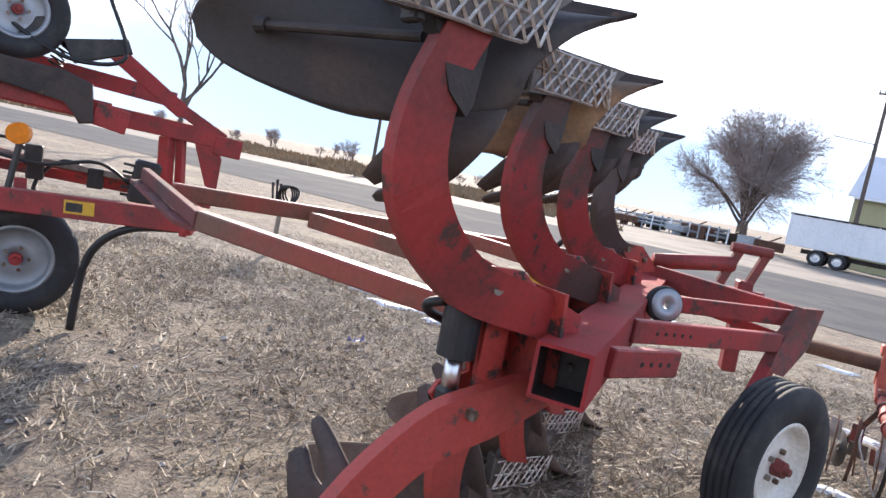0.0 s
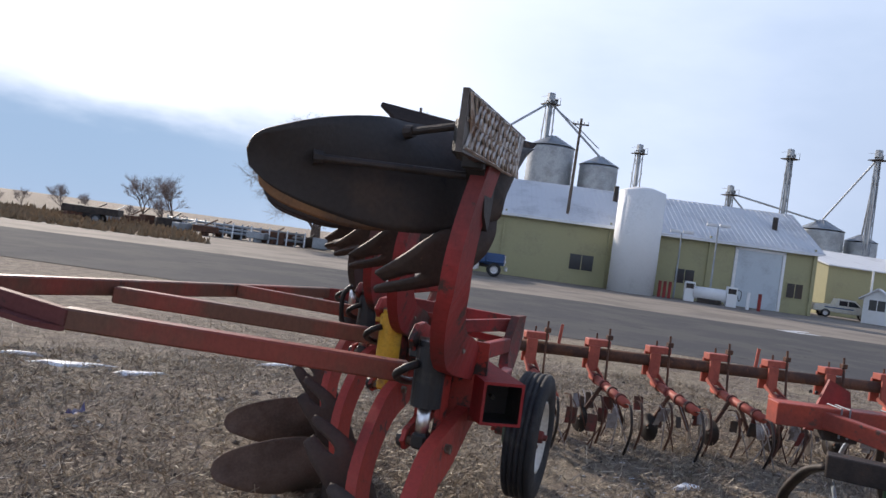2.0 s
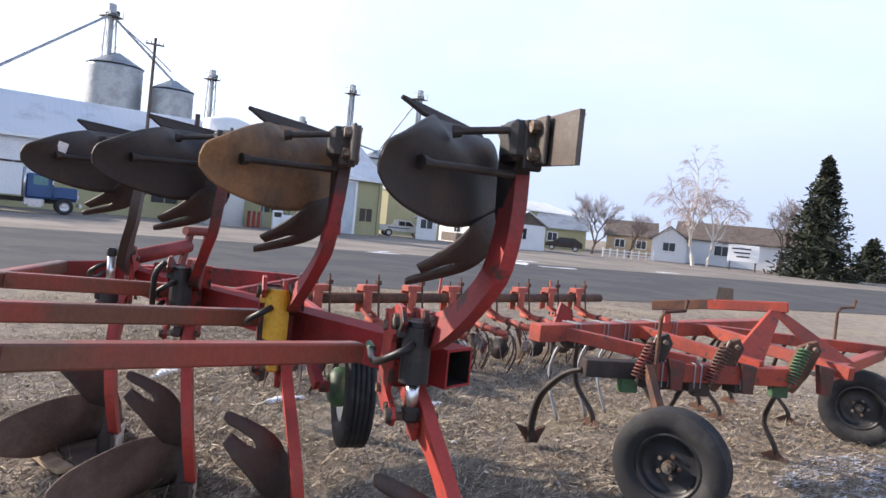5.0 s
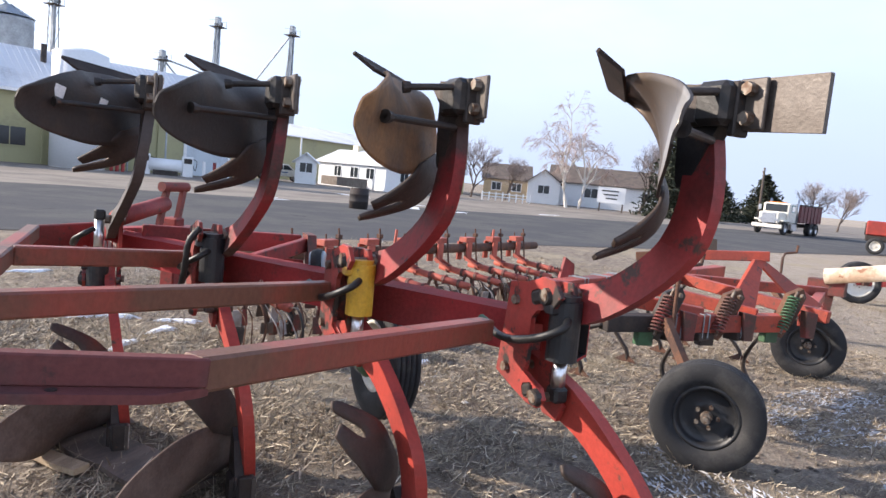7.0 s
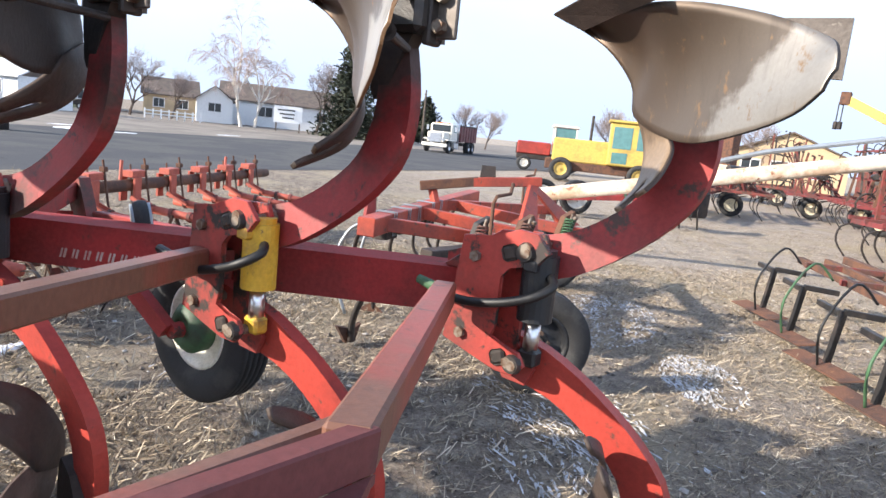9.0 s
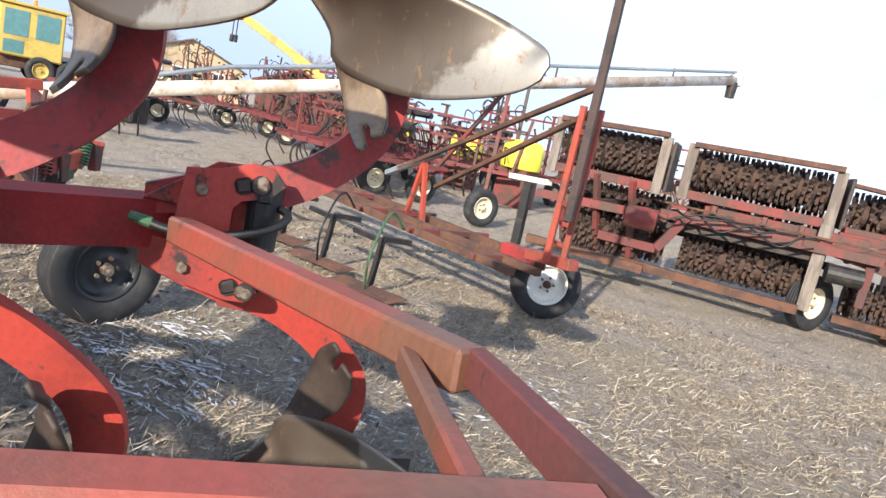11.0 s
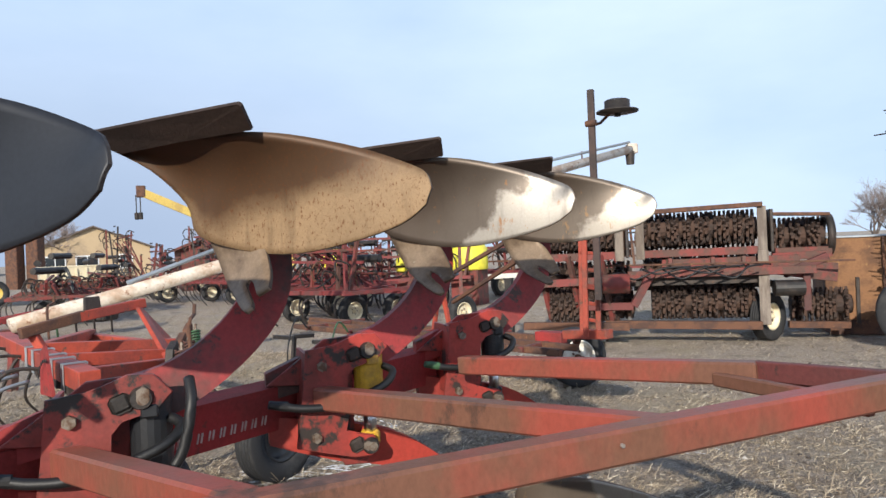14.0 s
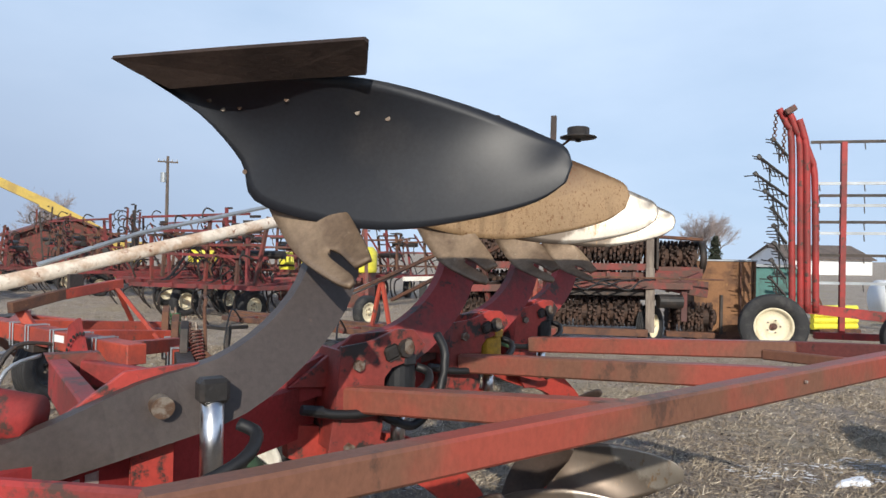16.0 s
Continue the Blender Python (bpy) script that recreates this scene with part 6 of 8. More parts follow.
def section(x0, x1, y, low):
    yy = lambda x: y + SL * (x - x0)  # noqa: E731
    roller(x0 - 0.08, x1 + 0.08, y - 0.30, 1.80, SL, 24)
    roller(x0 - 0.08, x1 + 0.08, y - 0.66, 1.74, SL, 22)
    kbar((x0, y, 2.09), (x1, yy(x1), 2.13), 0.22, 0.07, RUST, "top_plank", "rusty top plank")
    kbar((x0, y, 1.42), (x1, yy(x1), 1.43), 0.08, 0.12, RUSTRED)
    for x in (x0, x1):
        kbar((x, yy(x) + 0.03, 1.34), (x, yy(x) + 0.03, 2.10), 0.13, 0.06, GREYWOOD, "post", "weathered grey post")
        kbar((x, yy(x) - 0.5, 1.42), (x, yy(x) - 0.5, 2.05), 0.12, 0.05, RUST, "post")
        kbar((x, yy(x), 1.46), (x, yy(x) - 0.9, 1.46), 0.08, 0.10, RUST)
    if low:
        roller(x0 - 0.1, x1 + 0.1, y - 0.35, 0.62, SL, 24)
        roller(x0 - 0.1, x1 + 0.1, y - 0.85, 0.58, SL, 20)
        kbar((x0 + 0.55, y + 0.28, 0.33), (x1 + 0.05, yy(x1) + 0.28, 0.30), 0.12, 0.12, RUST, "skid_plank", "rusty bottom plank")
        kbar((x1, yy(x1) + 0.20, 0.30), (x1, yy(x1) + 0.12, 1.42), 0.15, 0.06, GREYWOOD, "post", "weathered grey post")
        kbar((x0 + 0.3, y, 0.98), (x1, yy(x1), 1.0), 0.12, 0.14, FROG)
        kbar((x0 + 0.2, y + 0.1, 1.10), (x1 - 0.7, yy(x1) + 0.1, 1.12), 0.10, 0.12, RUSTRED)
        kbar((x0 + 0.9, y + 0.35, 0.62), (x0 + 0.1, y + 0.28, 0.62), 0.08, 0.12, DULL_RED)
        kbar((x0 + 0.10, y + 0.28, 0.62), (x0 - 0.20, y + 0.15, 1.18), 0.08, 0.12, DULL_RED)
        roller(x0 + 0.1, x1 - 0.1, y - 1.15, 1.16, SL, 20)
        roller(x0 - 0.1, x1 + 0.1, y - 1.25, 0.60, SL, 20)
        kbar((x0 - 0.3, y - 0.15, 1.26), (x1 - 0.5, yy(x1) - 0.15, 1.27), 0.12, 0.13, RUSTRED)
        kbar((x0 + 0.2, y - 0.5, 0.86), (x1 - 0.2, yy(x1) - 0.5, 0.88), 0.16, 0.10, FROG)
        for q in (0.25, 0.6, 0.85):
            xq = x0 + (x1 - x0) * q
            kbar((xq, yy(xq) + 0.05, 1.30), (xq, yy(xq) - 0.9, 1.12), 0.06, 0.10, RUSTRED)
            kbar((xq, yy(xq) - 0.05, 0.92), (xq + 0.06, yy(xq) - 0.05, 1.44), 0.07, 0.05, DARKRUST)
        kbar((x0 + 1.0, y + 0.15, 1.26), (x1 - 1.2, yy(x1) + 0.15, 1.24), 0.03, 0.03, RUST)


section(1.16, -0.62, -4.92, True)
section(2.85, 1.42, -4.30, False)
roller(2.6, 1.5, -4.7, 0.62, SL, 16)
roller(2.8, 1.4, -5.3, 1.05, SL, 18)
roller(2.8, 1.4, -5.5, 0.58, SL, 18)
for x in (2.7, 2.2, 1.7):
    kbar((x, -4.35, 1.44), (x - 0.1, -4.7, 0.4), 0.07, 0.09, RUSTRED)
    kbar((x, -4.4, 1.05), (x - 0.2, -5.5, 1.1), 0.09, 0.09, DARKRUST)
kbar((2.9, -4.1, 0.36), (1.3, -4.4, 0.33), 0.12, 0.12, RUST, "skid_plank")
kbar((3.0, -4.3, 1.0), (1.2, -4.6, 1.05), 0.10, 0.12, RUSTRED)
roller(-0.80, -1.50, -5.9, 1.62, SL, 10, 1.1)
kbar((-0.75, -5.6, 1.98), (-1.55, -5.75, 1.94), 0.3, 0.05, RUST, "top_plank")
kbar((-0.75, -5.55, 1.30), (-1.55, -5.7, 1.32), 0.10, 0.12, RUSTRED)
kbar((-0.4, -5.0, 1.18), (-1.6, -5.4, 0.98), 0.12, 0.14, RUSTRED)
kbar((-1.2, -5.2, 1.05), (-1.2, -5.2, 0.50), 0.10, 0.12, DULL_RED)
kbar((-0.9, -5.2, 1.05), (-1.5, -5.42, 1.30), 0.10, 0.12, DULL_RED)
kbar((-0.70, -5.25, 1.16), (-1.62, -5.50, 1.10), 0.16, 0.18, RUSTRED)
part("side_panel", box(B(), (-0.70, -5.62, 1.72), (0.05, 0.75, 0.66), pose(0, 0, 0, 0, 0, 9), 0.01), FROG, packer, "dark steel side panel")
part("side_panel", box(B(), (1.34, -4.75, 1.72), (0.05, 0.75, 0.66), pose(0, 0, 0, 0, 0, 9), 0.01), FROG, packer, "dark steel side panel")
part("end_ring", lathe(B(), [(0.25, -0.05), (0.33, -0.05), (0.33, 0.05), (0.25, 0.05), (0.25, -0.05)], (-1.56, -6.02, 1.62), (1, 0.16, 0), 28), FROG, packer, "dark steel end ring", True)
kbar((-0.78, -5.78, 1.36), (-1.58, -5.92, 1.36), 0.30, 0.16, RUSTRED)
kbar((-0.95, -5.6, 0.24), (-1.80, -5.75, 0.22), 0.14, 0.10, RUST, "skid_plank")
kbar((-1.92, -5.75, 0.25), (-1.92, -5.75, 0.95), 0.05, 0.08, FROG)
roller(-1.0, -1.85, -5.9, 0.52, SL, 12)
wheel(packer, (-0.66, -5.45, 0.38), (-0.86, 0.51, 0), 0.37, 0.22, 0.21, CREAM, "wheel", "black tyre on a cream rim", True, CREAM)
part("tank", cyl(B(), (-0.75, -5.0, 0.85), (-1.15, -5.1, 0.85), 0.12, 0.12, 16), GREASE, packer)
part("label_plate", box(B(), (0.04, -4.98, 1.10), (0.14, 0.01, 0.07)), CREAM, packer)
part("guard", lathe(B(), [(0.02, -0.20), (0.15, -0.20), (0.15, 0.20), (0.02, 0.20)], (1.45, -4.25, 1.0), (1, 0.2, 0), 20), RUSTRED, packer, "dull red round guard", True)
for k in range(5):
    part("hydraulic_hose", sweep(B(), catmull([(1.4 - 0.3 * k, -4.55, 1.2), (1.2 - 0.35 * k, -4.4, 1.05 + 0.08 * (k % 2)), (0.8 - 0.3 * k, -4.5, 1.2), (0.4 - 0.25 * k, -4.7, 1.22)], 5), 0.015, 6), HOSE, packer, "", True)

# ---- rusty sheet metal bin behind
RUSTSHEET = material("rusted sheet metal", (0.24, 0.12, 0.055), (0.13, 0.065, 0.035), (0.36, 0.20, 0.08), 2.4, 40, 0.5, 0.62, 0.75, 0.2, 0.2)
bin_ = thing("rusty_bin", "rusty sheet metal bin beside the packer", "bin")
part("front_panel", box(B(), (-2.05, -6.3, 0.90), (1.05, 0.05, 1.32), pose(0, 0, 0, 0, 0, 6), 0.005), RUSTSHEET, bin_)
part("side_panel", box(B(), (-2.56, -6.85, 0.90), (0.05, 1.05, 1.32), pose(0, 0, 0, 0, 0, 6), 0.005), RUSTSHEET, bin_)
part("side_panel", box(B(), (-1.50, -6.75, 0.90), (0.05, 1.0, 1.32), pose(0, 0, 0, 0, 0, 6), 0.005), RUSTSHEET, bin_)
part("lid", box(B(), (-2.03, -6.8, 1.57), (1.15, 1.1, 0.03), pose(0, 0, 0, 0, 0, 6), 0.005), GALV, bin_, "pale metal lid")
part("rib", box(B(), (-2.35, -6.26, 0.90), (0.03, 0.04, 1.3)), RUST, bin_)
part("foot", box(B(), (-2.03, -6.8, 0.12), (1.0, 1.0, 0.24), pose(0, 0, 0, 0, 0, 6)), RUST, bin_)

# ---- tall folded harrow carrier
tall = thing("harrow_carrier", "tall red harrow cart with hanging black tine sections", "harrow")
for x, y, h, dx in ((-2.88, -4.98, 4.12, 0.20), (-3.00, -4.94, 4.02, 0.16), (-3.09, -4.90, 3.92, 0.12), (-3.24, -4.98, 3.55, 0.16)):
    part("upright_tube", sweep(B(), catmull([(x, y, 0.75), (x + 0.02, y, 1.9), (x + 0.05, y, h - 0.55), (x + 0.05 + dx * 0.4, y, h - 0.25), (x + 0.05 + dx, y, h)], 5), 0.055, 10), RED, tall, "tall red tube", True)
part("top_plate", box(B(), (-2.78, -4.93, 4.08), (0.18, 0.20, 0.10), pose(0, 0, 0, 0, 30, 0), 0.01), RUSTRED, tall)
part("lower_beam", beam(B(), (-2.5, -5.0, 0.86), (-5.2, -5.2, 0.62), 0.14, 0.16), RED, tall)
part("lower_beam", beam(B(), (-3.0, -5.0, 0.80), (-3.2, -6.4, 0.70), 0.12, 0.12), RED, tall)
part("axle", cyl(B(), (-2.52, -4.80, 0.52), (-2.58, -5.08, 0.80), 0.05, 0.05, 12), RUSTRED, tall)
wheel(tall, (-2.52, -4.72, 0.52), (0.10, 0.99, 0), 0.52, 0.28, 0.30, CREAM, "wheel", "large black tyre on a cream rim", True, RUSTRED)
wheel(tall, (-4.6, -4.9, 0.40), (0.10, 0.99, 0), 0.40, 0.26, 0.22, CREAM, "wheel", "black tyre on a cream rim", True, RUSTRED)
rnd = random.Random(3)
for k in range(9):
    z = 3.62 - 0.29 * k
    x = -2.56 + (0.0, 0.22, 0.27, 0.12, 0.0, -0.03, -0.04, 0.0, 0.02)[k]
    a, b = Vector((x, -5.02, z)), Vector((-2.78, -4.97, z - 0.30 - 0.08 * (k in (1, 2))))
    tb = part("tine_bar", sweep(B(), [a, b], 0.024, 6), GREASE, tall, "black slanting harrow bar")
    part("bar_end", box(B(), a, (0.07, 0.05, 0.08), pose(0, 0, 0, 0, 40, 0), 0.01), GREASE, tb)
    n = 5 + 2 * (k in (1, 2))
    for j in range(n):
        q = a.lerp(b, (j + 0.4) / n)
        part("harrow_tine", sweep(B(), [q, q + Vector((0.15 + rnd.uniform(-.03, .08), 0.02, 0.02 + rnd.uniform(-.05, .05)))], 0.010, 5), GREASE, tb)
        part("harrow_tine", sweep(B(), [q, q + Vector((-0.05, 0.0, -0.20 + rnd.uniform(-.05, .05)))], 0.009, 5), GREASE, tb)
    part("link_rod", sweep(B(), [a.lerp(b, 0.35), a.lerp(b, 0.35) + Vector((-0.02, 0, -0.30))], 0.014, 5), GREASE, tb)
for k in range(2):
    for j in range(9):
        z = 4.02 - 0.056 * j - 0.22 * k
        c = Vector((-2.60 - 0.13 * k + 0.004 * j, -5.02 + 0.03 * k, z))
        part("chain_link", lathe(B(), [(0.022, -0.008), (0.037, -0.008), (0.037, 0.008), (0.022, 0.008)], c, (1, 0, 0) if j % 2 else (0, 1, 0), 8), RUST, tall, "", False, Matrix())
# harrow frame that stands upright beyond it
rack = thing("upright_harrow", "upright red harrow frame with grey tine bars", "harrow")
part("post", beam(B(), (-4.05, -6.2, 0.2), (-4.05, -6.2, 3.75), 0.09, 0.09), RED, rack)
part("post", beam(B(), (-7.2, -6.2, 0.2), (-7.2, -6.2, 3.75), 0.09, 0.09), RED, rack)
for k, z in enumerate((3.75, 3.0, 2.78, 2.6, 2.3, 2.1, 1.7, 1.2)):
    tb = part("tine_bar", beam(B(), (-3.5 - 0.08 * (k % 3), -6.2, z), (-7.5, -6.2, z + 0.02), 0.04, 0.05), GALV if k % 2 else FROG, rack)
    for j in range(10):
        part("harrow_tine", sweep(B(), [(-3.65 - 0.37 * j, -6.2, z), (-3.65 - 0.37 * j, -6.16, z - 0.14)], 0.010, 5), FROG, tb)
part("base_beam", beam(B(), (-3.6, -6.2, 0.25), (-7.4, -6.2, 0.25), 0.12, 0.12), RED, rack)
# ---------------------------------------------------------------- auger, yard machines and the far side of the road
auger = thing("grain_auger", "long white grain auger with rusty orange ends on wheels", "auger")
A0, A1 = Vector((2.518, -13.253, 4.20)), Vector((8.51, 0.51, 0.865))
AWHITE = material("chalky white tube paint", (0.60, 0.535, 0.46), (0.42, 0.30, 0.215), (0.22, 0.10, 0.055), 2.2, 20, 0.50, 0.58, 0.6)
part("tube", cyl(B(), A1, A0, 0.105, 0.115, 20), AWHITE, auger, "white tube stained orange", True)
ad = (A0 - A1).normalized()
part("spout", cyl(B(), A0 + Vector((0, 0, -0.05)), A0 + Vector((0, 0, -0.42)), 0.13, 0.11, 14), FROG, auger)
part("head", box(B(), A0 + ad * 0.1, (0.28, 0.28, 0.28), pose(0, 0, 0, 0, 0, 30), 0.03), AWHITE, auger)
part("truss_rod", sweep(B(), [A1.lerp(A0, 0.1) + Vector((0, 0, 0.14)), A1.lerp(A0, 0.2) + Vector((0, 0, 0.30)), A1.lerp(A0, 0.6) + Vector((0, 0, 0.34)), A0 + Vector((0, 0, 0.2))], 0.035, 8), GALV, auger, "grey brace tube")
for q in (0.15, 0.4, 0.62, 0.85):
    p = A1.lerp(A0, q)
    part("truss_post", beam(B(), p + Vector((0, 0, 0.1)), p + Vector((0, 0, 0.30)), 0.03, 0.03), RUST, auger)
for s in (-0.9, 0.9):
    part("leg", beam(B(), A1.lerp(A0, 0.55), Vector((5.9 + s * 1.1, -6.8 - s * 0.5, 0.35)), 0.07, 0.07), RUSTRED, auger)
    wheel(auger, (5.9 + s * 1.1, -6.8 - s * 0.5, 0.35), (s * 0.91, -s * 0.41, 0), 0.35, 0.2, 0.2, CREAM, "wheel", "", False)
part("hopper", prism(B(), [(8.42, 0.28, 0.62), (8.62, 0.20, 0.62), (8.76, 0.62, 0.62), (8.56, 0.70, 0.62)], (0, 0, 0.2)), RUSTRED, auger)
part("hopper_leg", beam(B(), (8.56, 0.42, 0.64), (8.58, 0.46, -0.02), 0.10, 0.10), RUSTRED, auger)


def far_cultivator(name, seed, mat, mat2, length, tall_):
    """Field cultivator with wings folded up: frame, standing wing tubes with cross bars, hanging shanks, wheels."""
    r = random.Random(seed)
    ob = thing(name, "red field cultivator with folded wings and hanging shanks", "cultivator", group="parked field cultivators")
    n = 5
    for k in range(n):
        y = -0.9 + 1.8 * k / (n - 1)
        part("frame_bar", beam(B(), (-length / 2, y, 0.75 + 0.02 * k), (length / 2, y, 0.75), 0.09, 0.09), mat, ob)
    for k in range(6):
        x = -length / 2 + length * k / 5
        part("cross_bar", beam(B(), (x, -1.0, 0.82), (x, 1.0, 0.82), 0.08, 0.08), mat, ob)
    for k in range(7):
        x = -length / 2 + length * (k + 0.3) / 7
        h = tall_ * r.uniform(0.75, 1.05)
        y = r.uniform(-0.8, 0.8)
        up = part("wing_post", beam(B(), (x, y, 0.8), (x + r.uniform(-.25, .25), y + r.uniform(-.2, .2), h), 0.07, 0.07), mat if k % 2 else mat2, ob)
        part("shank_foot", box(B(), (x, y, h), (0.26, 0.07, 0.05)), FROG, up)
        part("shank_foot", box(B(), (x, y, h * 0.86), (0.34, 0.05, 0.05)), FROG, up)
    for k in range(4):
        z = 1.15 + (tall_ - 1.2) * k / 3.6
        part("wing_bar", beam(B(), (-length / 2 + r.uniform(0, .4), r.uniform(-.5, .5), z), (length / 2 - r.uniform(0, .6), r.uniform(-.5, .5), z + r.uniform(-.1, .1)), 0.06, 0.06), mat if k % 2 else mat2, ob)
    for k in range(5):
        x = -length / 2 + length * r.random()
        part("brace", beam(B(), (x, -0.9, 0.8), (x + r.uniform(-.9, .9), r.uniform(-.3, .5), tall_ * 0.8), 0.05, 0.05), mat, ob)
    for k in range(14):                                 # wing tines stand out to both sides
        x = -length / 2 + length * (k + r.random()) / 14
        y, z = r.uniform(-0.7, 0.7), r.uniform(1.1, tall_ * 0.95)
        part("wing_tine", sweep(B(), catmull([(x, y, z), (x + r.uniform(-.1, .1), y + 0.22, z + 0.08), (x, y + 0.34, z - 0.12), (x, y + 0.26, z - 0.34)], 3), 0.022, 5), FROG if k % 3 else RUST, ob)
    for k in range(3):
        x = -length / 2 + length * (k + 0.5) / 3
        part("gang_roll", cyl(B(), (x - 0.5, r.uniform(-.4, .4), 1.5 + 0.2 * k), (x + 0.45, r.uniform(-.4, .4), 1.5 + 0.2 * k), 0.09, 0.09, 10), GREASE, ob)
    for k in range(12):
        x = -length / 2 + length * (k + 0.5) / 12
        y = -0.9 + 1.8 * (k % 4) / 3
        part("shank", strap(B(), catmull([(x, y, 0.72), (x + 0.02, y + 0.26, 0.62), (x + 0.02, y + 0.30, 0.32), (x, y + 0.10, 0.03)], 3), 0.045, 0.03, (1, 0, 0)), FROG, ob)
    for s in (-1, 1):
        wheel(ob, (s * length * 0.28, 0.1, 0.36), (s, 0, 0), 0.36, 0.2, 0.2, CREAM, "wheel", "", False)
    for k in range(6):
        x = -length / 2 + length * r.random()
        part("hose", sweep(B(), catmull([(x, -0.5, 0.9), (x + 0.3, -0.3, 1.3 + r.random() * 0.4), (x + 0.8, 0, 0.95), (x + 1.0, 0.2, 0.8)], 4), 0.018, 5), HOSE, ob)
    return ob


DULLRED = material("dull dark red paint", (0.20, 0.036, 0.036), (0.12, 0.042, 0.038), (0.08, 0.045, 0.04), 3, 40, 0.5, 0.6, 0.7, 0, 0.2)
ca = far_cultivator("folded_cultivator", 1, DULLRED, RUST, 5.0, 2.8)
cb = far_cultivator("folded_cultivator", 2, DULLRED, RUSTRED, 4.2, 2.2)
cc = far_cultivator("folded_cultivator", 5, RUSTRED, FROG, 5.4, 3.2)
ca.matrix_basis, cb.matrix_basis, cc.matrix_basis = pose(13.0, -13.5, 0, 0, 0, -32), pose(8.6, -7.0, 0, 0, 0, -22), pose(18.5, -17.5, 0, 0, 0, -40)
for k, (x, y, a) in enumerate(((10.6, -9.4, -25), (8.9, -11.6, 12), (12.0, -19.5, -50), (17.0, -13.0, -30), (21.0, -14.0, -35), (23.5, -19.0, -48), (5.2, -16.5, 0), (16.2, -23.0, -50), (27.0, -17.0, -36), (8.5, -15.5, -15))):
    copy_thing((ca, cb, cc)[k % 3], pose(x, y, 0, 0, 0, a))

low_ = far_cultivator("low_cultivator", 9, RUSTRED, DULLRED, 4.4, 1.3)
low_.matrix_basis = pose(17.4, -6.6, 0, 0, 0, -38)
tagged(low_, "low rusty red cultivator lying in the middle yard", "cultivator", "parked field cultivators")
copy_thing(low_, pose(19.2, -9.6, 0, 0, 0, -30))


def tank(x, y, r, h, z, mat, label, name="plastic_tank"):
    ob = thing(name, label, "tank", (x, y, 0))
    part("shell", lathe(B(), [(0.01, z), (r * 0.97, z), (r, z + 0.04), (r, z + h * 0.8), (r * 0.8, z + h), (0.01, z + h * 1.02)], (0, 0, 0), (0, 0, 1), 24), mat, ob, "", True)
    part("stand", box(B(), (0, 0, z / 2 - 0.02), (r * 1.5, r * 1.5, z + 0.04)), RUSTRED, ob)
    return ob


tank(7.0, -12.0, 0.55, 0.75, 1.0, TANKYEL, "bright yellow plastic tank on a red frame")
tank(9.7, -13.6, 0.5, 0.6, 0.95, TANKYEL, "bright yellow plastic tank on a red frame")
tank(16.2, -19.0, 0.6, 0.8, 1.0, TANKYEL, "bright yellow plastic tank on a red frame")
solid("white_manifold", beam(B(), (3.75, -4.9, 1.12), (2.95, -4.6, 1.16), 0.08, 0.08), WHITE, "white plastic manifold pipe on the packer", "pipe")
solid("manifold_stand", beam(B(), (3.35, -4.75, 1.10), (3.35, -4.75, -0.02), 0.12, 0.12), GREASE, "dark stand under a white pipe", "stand")


# ---- yellow machines, tractor, trucks
def cab_machine(at, turn):
    ob = thing("yellow_grader", "yellow road machine with a glazed cab", "machine", at, turn)
    cab = part("cab", box(B(), (0, 0, 1.95), (2.3, 1.9, 2.0), None, 0.06), MACHINE, ob, "yellow cab")
    for s in (-1, 1):
        for x in (-0.55, 0.55):
            part("window", box(B(), (x, s * 0.955, 2.25), (0.85, 0.02, 1.0), None, 0.005), TINT, cab)
        part("window", box(B(), (s * 1.155, 0, 2.25), (0.02, 1.3, 1.0), None, 0.005), TINT, cab)
        part("lower_window", box(B(), (-0.6, s * 0.957, 1.32), (0.7, 0.02, 0.5)), TINT, cab)
    part("roof", box(B(), (0, 0, 3.0), (2.5, 2.1, 0.12), None, 0.03), MACHINE, cab)
    part("hood", box(B(), (-2.4, 0, 1.45), (2.6, 1.4, 1.1), None, 0.06), MACHINE, ob)
    part("chassis", box(B(), (-1.2, 0, 0.75), (5.6, 1.3, 0.5), None, 0.04), RUST, ob)
    part("stack", cyl(B(), (-2.0, 0.4, 1.9), (-2.0, 0.4, 3.2), 0.07, 0.07, 10), FROG, ob)
    part("beacon", cyl(B(), (0.1, 0, 3.05), (0.1, 0, 3.3), 0.09, 0.06, 10), AMBER, ob)
    for x in (-3.2, 0.4, 1.5):
        for s in (-1, 1):
            wheel(ob, (x, s * 0.95, 0.55), (0, s, 0), 0.55, 0.34, 0.3, MACHINE, "wheel", "", False)
    return ob


cab_machine((29.45, -10.6, 0), -112)


